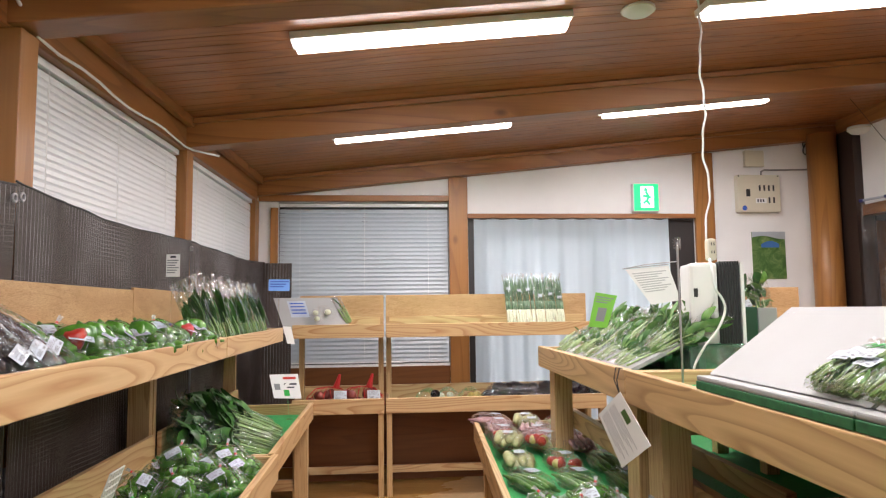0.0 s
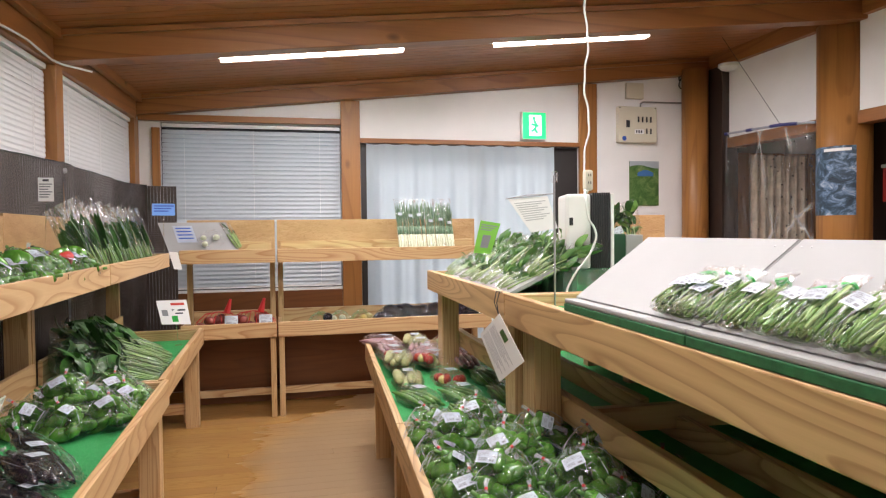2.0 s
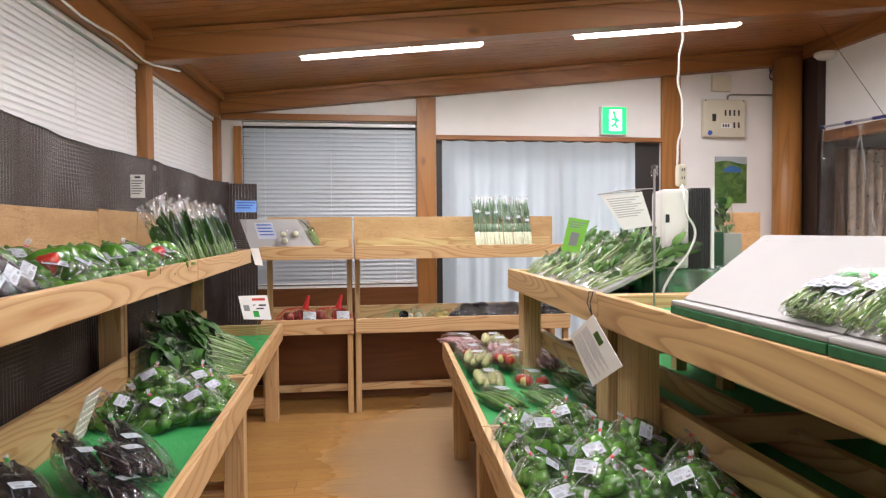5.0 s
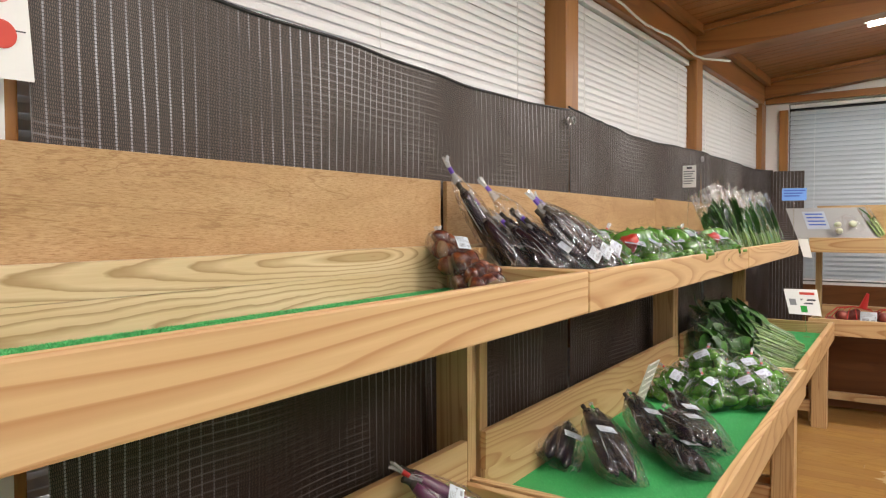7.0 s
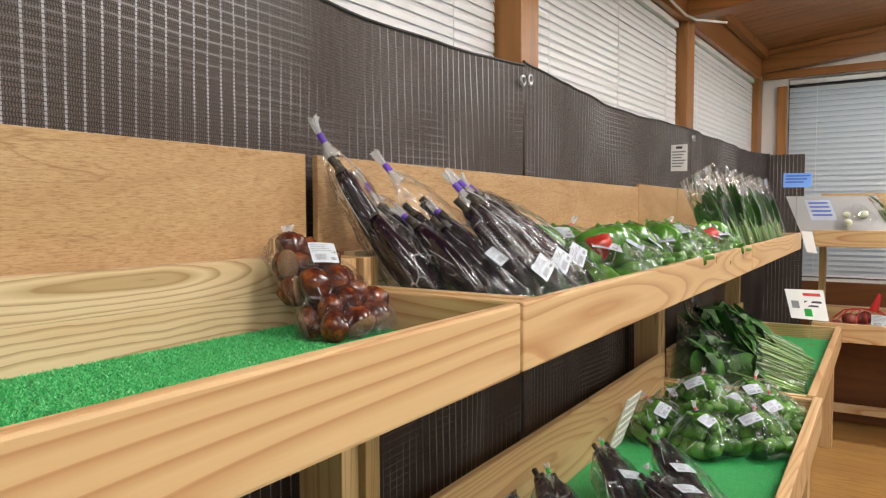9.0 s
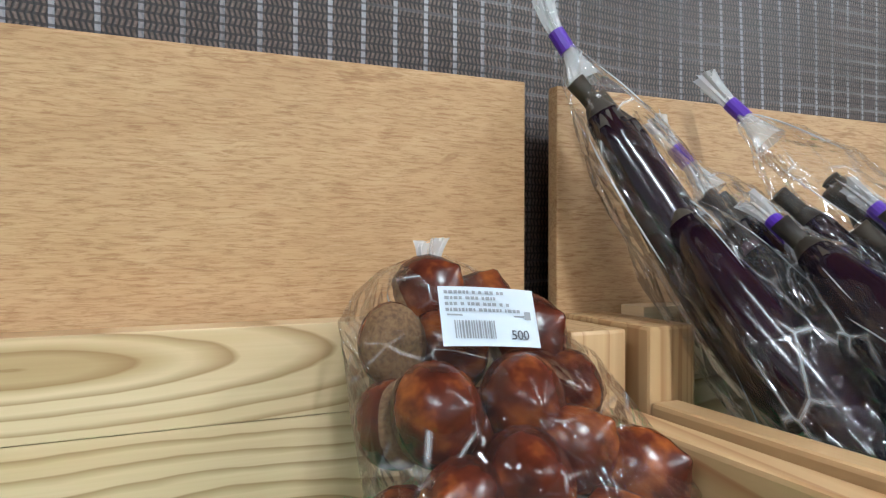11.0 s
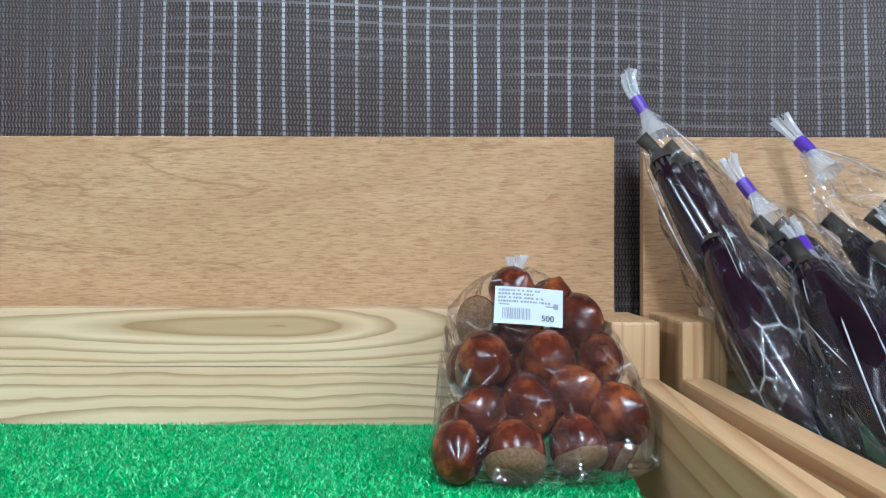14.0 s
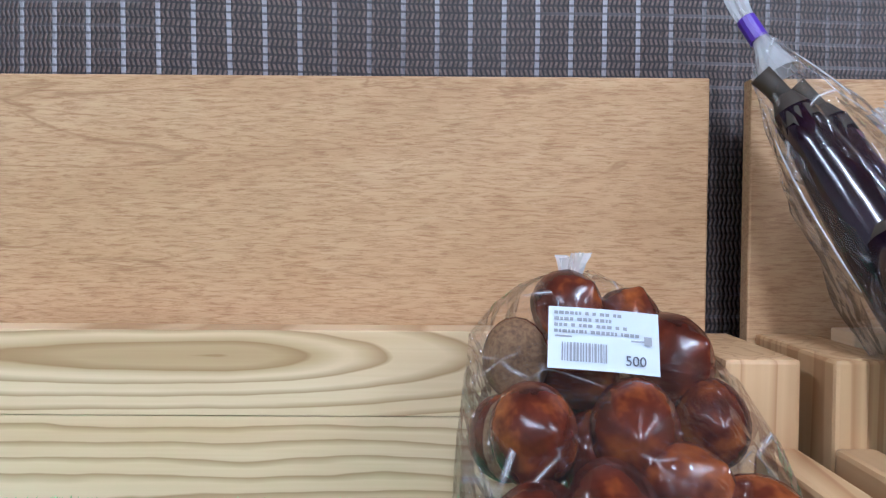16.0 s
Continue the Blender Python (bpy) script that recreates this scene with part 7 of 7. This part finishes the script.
def card(name, label, corners, material, bars=(), category="card", stand=None, border=None):
    """A flat card from four corners (bottom left, bottom right, top right, top left) with printed bars."""
    c = [Vector(p) for p in corners]
    th = thing(name, label, category, Matrix.Translation(sum(c, Vector()) / 4))
    n = (c[1] - c[0]).cross(c[3] - c[0]).normalized()
    at = lambda u, v: c[0] * (1 - u) * (1 - v) + c[1] * u * (1 - v) + c[2] * u * v + c[3] * (1 - u) * v
    bm = bmesh.new()
    f = [bm.verts.new(p + n * 0.0008) for p in c]
    b = [bm.verts.new(p - n * 0.0008) for p in c]
    bm.faces.new(f); bm.faces.new(b[::-1])
    for i in range(4):
        bm.faces.new((b[i], b[(i + 1) % 4], f[(i + 1) % 4], f[i]))
    sheet_ob = part("sheet", bm, material, th)
    groups = {}
    for u0, u1, v0, v1, mt in bars:
        groups.setdefault(mt, []).append((u0, u1, v0, v1))
    for mt, rects in groups.items():
        bm = bmesh.new()
        for u0, u1, v0, v1 in rects:
            bm.faces.new([bm.verts.new(at(u, v) + n * 0.0016) for u, v in ((u0, v0), (u1, v0), (u1, v1), (u0, v1))])
        part("print", bm, mt, th)
    if stand:
        bm = bmesh.new()
        tube(bm, [at(0.5, 0.02), Vector(stand)], 0.003, 6)
        part("stand", bm, vinyl, th, "clear plastic stand")
        bm = bmesh.new()
        s = Vector(stand)
        tube(bm, [s, s + Vector((0, 0, 0.004))], 0.022, 14)
        part("foot", bm, vinyl, th)
    return th


lines = lambda n, top, bottom, right=0.9, mt=None: tuple((0.08, right - 0.12 * (k % 3), top - (top - bottom) * k / n, top - (top - bottom) * (k + 0.45) / n, mt or ink_grey) for k in range(n))
card("shelf_card", "white printed card on a clear stand above the shelf", [(-1.062, 3.65, 1.447), (-0.997, 3.65, 1.447), (-0.997, 3.65, 1.556), (-1.062, 3.65, 1.556)], white_card, ((0.3, 0.7, 0.84, 0.93, ink),) + lines(6, 0.75, 0.1), stand=(-1.04, 3.65, 1.209))
card("shelf_card", "blue price card on a clear stand", [(-0.785, 4.93, 1.412), (-0.650, 4.97, 1.412), (-0.650, 4.98, 1.490), (-0.785, 4.94, 1.490)], plain("blue_card", (0.12, 0.30, 0.72), 0.5, 0.03), lines(3, 0.85, 0.2, 0.95, ink_blue), stand=(-0.72, 4.97, 1.113))
card("price_card", "white price card with coloured marks on a clear stand", [(-0.708, 4.72, 0.724), (-0.535, 4.72, 0.718), (-0.570, 4.80, 0.868), (-0.752, 4.80, 0.866)], white_card, ((0.45, 0.9, 0.78, 0.88, ink_red), (0.1, 0.3, 0.35, 0.6, ink_grey), (0.4, 0.6, 0.1, 0.35, tie_green), (0.45, 0.9, 0.55, 0.62, ink), (0.45, 0.8, 0.42, 0.48, ink)), stand=(-0.62, 4.78, 0.581))
card("rail_tag", "small white paper tag taped to the shelf corner", [(-0.668, 5.012, 1.055), (-0.618, 5.022, 1.050), (-0.645, 5.022, 1.168), (-0.700, 5.012, 1.172)], white_card)
# white tray of bulbs with a printed card, leaning on the far shelf
th = thing("foam_tray", "white foam tray of bagged bulbs leaning on the shelf", "tray", Matrix.Translation((-0.5, 5.2, 1.12)))
bm = bmesh.new()
sheet(bm, 2, 2, lambda u, v: (-0.71 + 0.46 * u - 0.10 * v, 5.10 + 0.20 * v, 1.165 + 0.205 * v))
part("tray_sheet", bm, white_foam, th)
bm = bmesh.new(); box(bm, -0.71, -0.25, 5.085, 5.10, 1.122, 1.172, 0.002); part("tray_edge", bm, white_foam, th)
bm = bmesh.new()
sheet(bm, 1, 1, lambda u, v: (-0.66 + 0.13 * u - 0.05 * v, 5.158 + 0.113 * v, 1.23 + 0.116 * v)); part("printed_card", bm, plain("grey_card", (0.42, 0.47, 0.56), 0.5), th)
bm = bmesh.new()
for k in range(4):
    v = 0.2 + 0.2 * k
    bm.faces.new([bm.verts.new((-0.645 + 0.11 * a - 0.05 * (v + b), 5.155 + 0.113 * (v + b), 1.232 + 0.116 * (v + b))) for a, b in ((0, 0), (0.9, 0), (0.9, 0.07), (0, 0.07))])
part("print", bm, ink_blue, th)
dark_heap(-0.44, 5.15, 171, leek_white, "garlic_bag", "small clear bag of white garlic bulbs", 0.017, 7)
bpy.data.objects[[o.name for o in scene.objects if o.name.startswith("garlic_bag")][-1]].location.z = 1.20
leafy_bag((-0.25, 5.11, 1.19), (-0.37, 5.29, 1.375), 0.06, 172, 6, label="slim clear bag of green onions on the tray", front=(0, -1, 0.5), thick=0.012, stems=8, tag=False, leaf_w=0.012)

# hanging price sheet on the island rail
card("hanging_sheet", "white printed sheet hanging from the island rail", [(0.700, 2.495, 0.919), (0.700, 2.282, 0.793), (0.700, 2.049, 0.903), (0.700, 2.276, 1.019)], white_card, ((0.28, 0.52, 0.72, 0.88, leaf_mid),) + lines(6, 0.66, 0.40, 0.92, ink_pale) + lines(6, 0.36, 0.08, 0.92, ink_pale))
th = thing("string_loop", "black string loop tied round the island rail", "string", Matrix.Translation((0.72, 2.34, 1.0)))
bm = bmesh.new(); tube(bm, [(0.705, 2.30, 1.012), (0.700, 2.33, 1.05), (0.712, 2.345, 1.085), (0.735, 2.35, 1.082)], 0.002, 5); tube(bm, [(0.705, 2.30, 1.012), (0.702, 2.31, 1.05), (0.715, 2.32, 1.085), (0.735, 2.35, 1.082)], 0.002, 5); part("string", bm, dark_plastic, th)
# green code card and clipped paper
card("green_card", "bright green printed card standing in the greens", [(0.767, 2.80, 1.201), (0.839, 2.80, 1.195), (0.886, 2.81, 1.318), (0.802, 2.81, 1.332)], plain("lime_card", (0.20, 0.55, 0.06), 0.45, 0.04), ((0.28, 0.72, 0.18, 0.58, ink_grey),) + lines(3, 0.9, 0.68, 0.9, ink_grey))
card("clipped_paper", "translucent white printed paper clipped to a rod", [(0.937, 2.60, 1.281), (1.042, 2.59, 1.296), (1.005, 2.60, 1.420), (0.850, 2.61, 1.407)], white_card, lines(9, 0.88, 0.3, 0.9, ink_pale))
th = thing("metal_rod", "thin metal rod clamped upright on the island rail", "rod", Matrix.Translation((0.86, 2.17, 1.03)))
bm = bmesh.new(); tube(bm, [(0.850, 2.17, 1.034), (0.850, 2.17, 1.462)], 0.0034, 8); part("rod", bm, grey_metal, th)
bm = bmesh.new(); tube(bm, [(0.850, 2.17, 1.405), (0.865, 2.45, 1.415), (0.838, 2.60, 1.409), (1.0, 2.595, 1.424)], 0.0016, 6); part("cross_wire", bm, grey_metal, th)
bm = bmesh.new(); box(bm, 0.841, 0.859, 2.161, 2.179, 1.44, 1.475, 0.004); part("clip", bm, vinyl, th)

# notice on the wall by the net
th = card("wall_notice", "white wall notice with coloured round stickers", [(-1.128, 0.394, 1.450), (-1.128, 0.609, 1.458), (-1.143, 0.596, 1.78), (-1.143, 0.374, 1.77)], white_card, ((0.05, 0.97, 0.20, 0.206, ink), (0.05, 0.97, 0.42, 0.426, ink), (0.05, 0.97, 0.64, 0.646, ink), (0.6, 0.604, 0.2, 0.95, ink)), "notice")
for k, (z, mt) in enumerate(((1.535, ink_red), (1.595, plain("print_pink", (0.65, 0.25, 0.25), 0.5)), (1.655, plain("print_orange", (0.75, 0.35, 0.08), 0.5)))):
    bm = bmesh.new(); tube(bm, [(-1.1315 - 0.0028 * k, 0.569 - 0.003 * k, z - 0.02), (-1.1275 - 0.0028 * k, 0.569 - 0.003 * k, z - 0.02)], 0.019, 20); part("sticker", bm, mt, th)

# plastic lattice basket on the lower tier
th = thing("lattice_basket", "white plastic lattice basket leaning by the peppers", "basket", Matrix.Translation((-0.95, 2.70, 0.582)))
for k in range(7):
    bm = bmesh.new(); tube(bm, [(-0.965 + 0.01 * k, 2.62, 0.585 + 0.027 * k), (-0.965 + 0.01 * k, 2.74, 0.585 + 0.027 * k)], 0.003, 5); part("rib", bm, white_plastic, th)
for k in range(6):
    y = 2.62 + 0.024 * k
    bm = bmesh.new(); tube(bm, [(-0.965, y, 0.583), (-0.905, y, 0.75)], 0.003, 5); part("bar", bm, white_plastic, th)

# cartons under the island
cardboard = plain("brown_cardboard", (0.36, 0.22, 0.11), 0.8, 0.1)
for i, (x, y, w, d, h, turn) in enumerate(((1.35, 3.3, 0.42, 0.32, 0.30, 6), (1.45, 2.4, 0.45, 0.34, 0.33, -4), (1.35, 1.5, 0.42, 0.34, 0.28, 3))):
    th = thing("cardboard_carton", "closed brown cardboard carton under the island", "carton", pose(x, y, 0.001, 0, 0, turn), group="cartons")
    bm = bmesh.new(); box(bm, -w / 2, w / 2, -d / 2, d / 2, 0, h, 0.004); part("carton_body", bm, cardboard, th, local=True)
    bm = bmesh.new(); box(bm, -w / 2 + 0.002, w / 2 - 0.002, -0.025, 0.025, h + 0.0005, h + 0.0015); part("tape", bm, plain("brown_tape", (0.42, 0.28, 0.14), 0.3), th, local=True)

# ---------------------------------------------------------------- turf fibres where the turf is seen closely
def fibres(parent, x0, x1, y0, y1, z, count, seed):
    r = np.random.default_rng(seed)
    x, y = r.uniform(x0, x1, count), r.uniform(y0, y1, count)
    a, h = r.uniform(0, 6.28, count), r.uniform(0.0015, 0.0042, count)
    lean = r.uniform(-0.0035, 0.0035, (count, 2))
    w = 0.0009
    o = PLACE[parent].translation
    v = np.empty((count, 3, 3))
    v[:, 0] = np.stack([x + np.cos(a) * w, y + np.sin(a) * w, np.full(count, z)], 1)
    v[:, 1] = np.stack([x - np.cos(a) * w, y - np.sin(a) * w, np.full(count, z)], 1)
    v[:, 2] = np.stack([x + lean[:, 0], y + lean[:, 1], z + h], 1)
    v -= np.array(o)
    me = bpy.data.meshes.new("turf_pile")
    me.from_pydata(v.reshape(-1, 3).tolist(), [], [(3 * i, 3 * i + 1, 3 * i + 2) for i in range(count)])
    me.materials.append(fibre_green)
    ob = new("turf_pile", me)
    ob.parent = parent
    return tagged(ob, kind="stuff")


def fibre_material():
    m, nt, b = nodes_of("turf_fibre")
    g = nt.nodes.new("ShaderNodeNewGeometry")
    nt.links.new(ramp(nt, g.outputs["Random Per Island"], [(0.0, (0.012, 0.26, 0.07)), (0.5, (0.035, 0.51, 0.13)), (1.0, (0.25, 0.76, 0.34))]), b.inputs["Base Color"])
    b.inputs["Roughness"].default_value = 0.4
    return m


fibre_green = fibre_material()
units = [o for o in scene.objects if o.name.startswith("produce_shelf")]
fibres(units[0], -1.056, -0.718, 0.30, 1.515, 1.1095, 130000, 1)
fibres(units[1], -1.0, -0.52, 1.60, 3.28, 0.5795, 30000, 2)

# ---------------------------------------------------------------- floor planks, last
def floor_material():
    m = wood("floor_plank", (0.50, 0.285, 0.085), (0.40, 0.215, 0.06), (0.25, 0.11, 0.03), 'x', rings=140, width=8, rough=0.28, lines=0.4)
    nt = m.node_tree
    b = nt.nodes["Principled BSDF"]
    link = b.inputs["Base Color"].links[0]
    src = link.from_socket
    g = nt.nodes.new("ShaderNodeNewGeometry")
    mp = nd(nt, "ShaderNodeMapping", Scale=(0.55, 1.6, 1.0))
    nt.links.new(g.outputs["Position"], mp.inputs[0])
    n = noisen(nt, mp.outputs[0], 1.6, 6.0, 0.65)
    sp = nt.nodes.new("ShaderNodeSeparateXYZ")
    nt.links.new(g.outputs["Position"], sp.inputs[0])
    # trodden grey track down the aisle
    side = mathn(nt, 'MULTIPLY', mathn(nt, 'ADD', sp.outputs[0], 0.17), 3.2)
    far = mathn(nt, 'MULTIPLY', mathn(nt, 'SUBTRACT', mathn(nt, 'ADD', sp.outputs[0], 4.82), sp.outputs[1]), 1.6)
    tread = mathn(nt, 'ADD', mathn(nt, 'MINIMUM', side, far), mathn(nt, 'MULTIPLY', mathn(nt, 'SUBTRACT', n, 0.5), 2.4))
    mask = ramp(nt, tread, [(0.0, (0, 0, 0)), (0.5, (0.85, 0.85, 0.85)), (1.0, (1, 1, 1))])
    info = nt.nodes.new("ShaderNodeObjectInfo")
    tone = mixc(nt, mathn(nt, 'MULTIPLY', info.outputs["Random"], 0.45), src, (0.34, 0.19, 0.07))
    col = mixc(nt, mathn(nt, 'MULTIPLY', mask, 0.78), tone, (0.31, 0.22, 0.13))
    nt.links.new(col, b.inputs["Base Color"])
    rg = nt.nodes.new("ShaderNodeMath")
    rg.operation = 'MULTIPLY_ADD'
    rg.inputs[1].default_value, rg.inputs[2].default_value = 0.25, 0.26
    nt.links.new(mask, rg.inputs[0])
    nt.links.new(rg.outputs[0], b.inputs["Roughness"])
    return m


plank_mat = floor_material()
plank_mesh = {}
def plank(length):
    if length not in plank_mesh:
        bm = bmesh.new()
        box(bm, 0.0008, length - 0.0008, 0.0008, 0.0892, -0.012, 0.0)
        me = bpy.data.meshes.new("plank")
        bm.to_mesh(me)
        bm.free()
        me.materials.append(plank_mat)
        plank_mesh[length] = me
    return plank_mesh[length]


r = random.Random(9)
rest = bmesh.new()
count = 0
for row in range(int((WALL_Y - BACK_Y) / 0.09)):
    y = BACK_Y + row * 0.09
    x = west(y) - 0.03
    first = True
    while x < 4.2:
        L = r.choice((0.3, 0.6, 0.9, 1.2)) if first else r.choice((1.2, 1.5, 1.8))
        first = False
        if y > 1.4 and x < 2.0 and count < 290:
            ob = new("plank", plank(L))
            ob.parent = floor
            ob.location = (x, y, 0)
            count += 1
        else:
            box(rest, x + 0.0008, x + L - 0.0008, y + 0.0008, y + 0.0892, -0.0055, 0.0)
        x += L
box(rest, 4.2, FAR_X, BACK_Y, WALL_Y, -0.005, -0.001)
me = bpy.data.meshes.new("floor_rest")
rest.to_mesh(me)
rest.free()
me.materials.append(plank_mat)
ob = new("floor_planks", me)
ob.parent = floor
tagged(ob, kind="stuff")
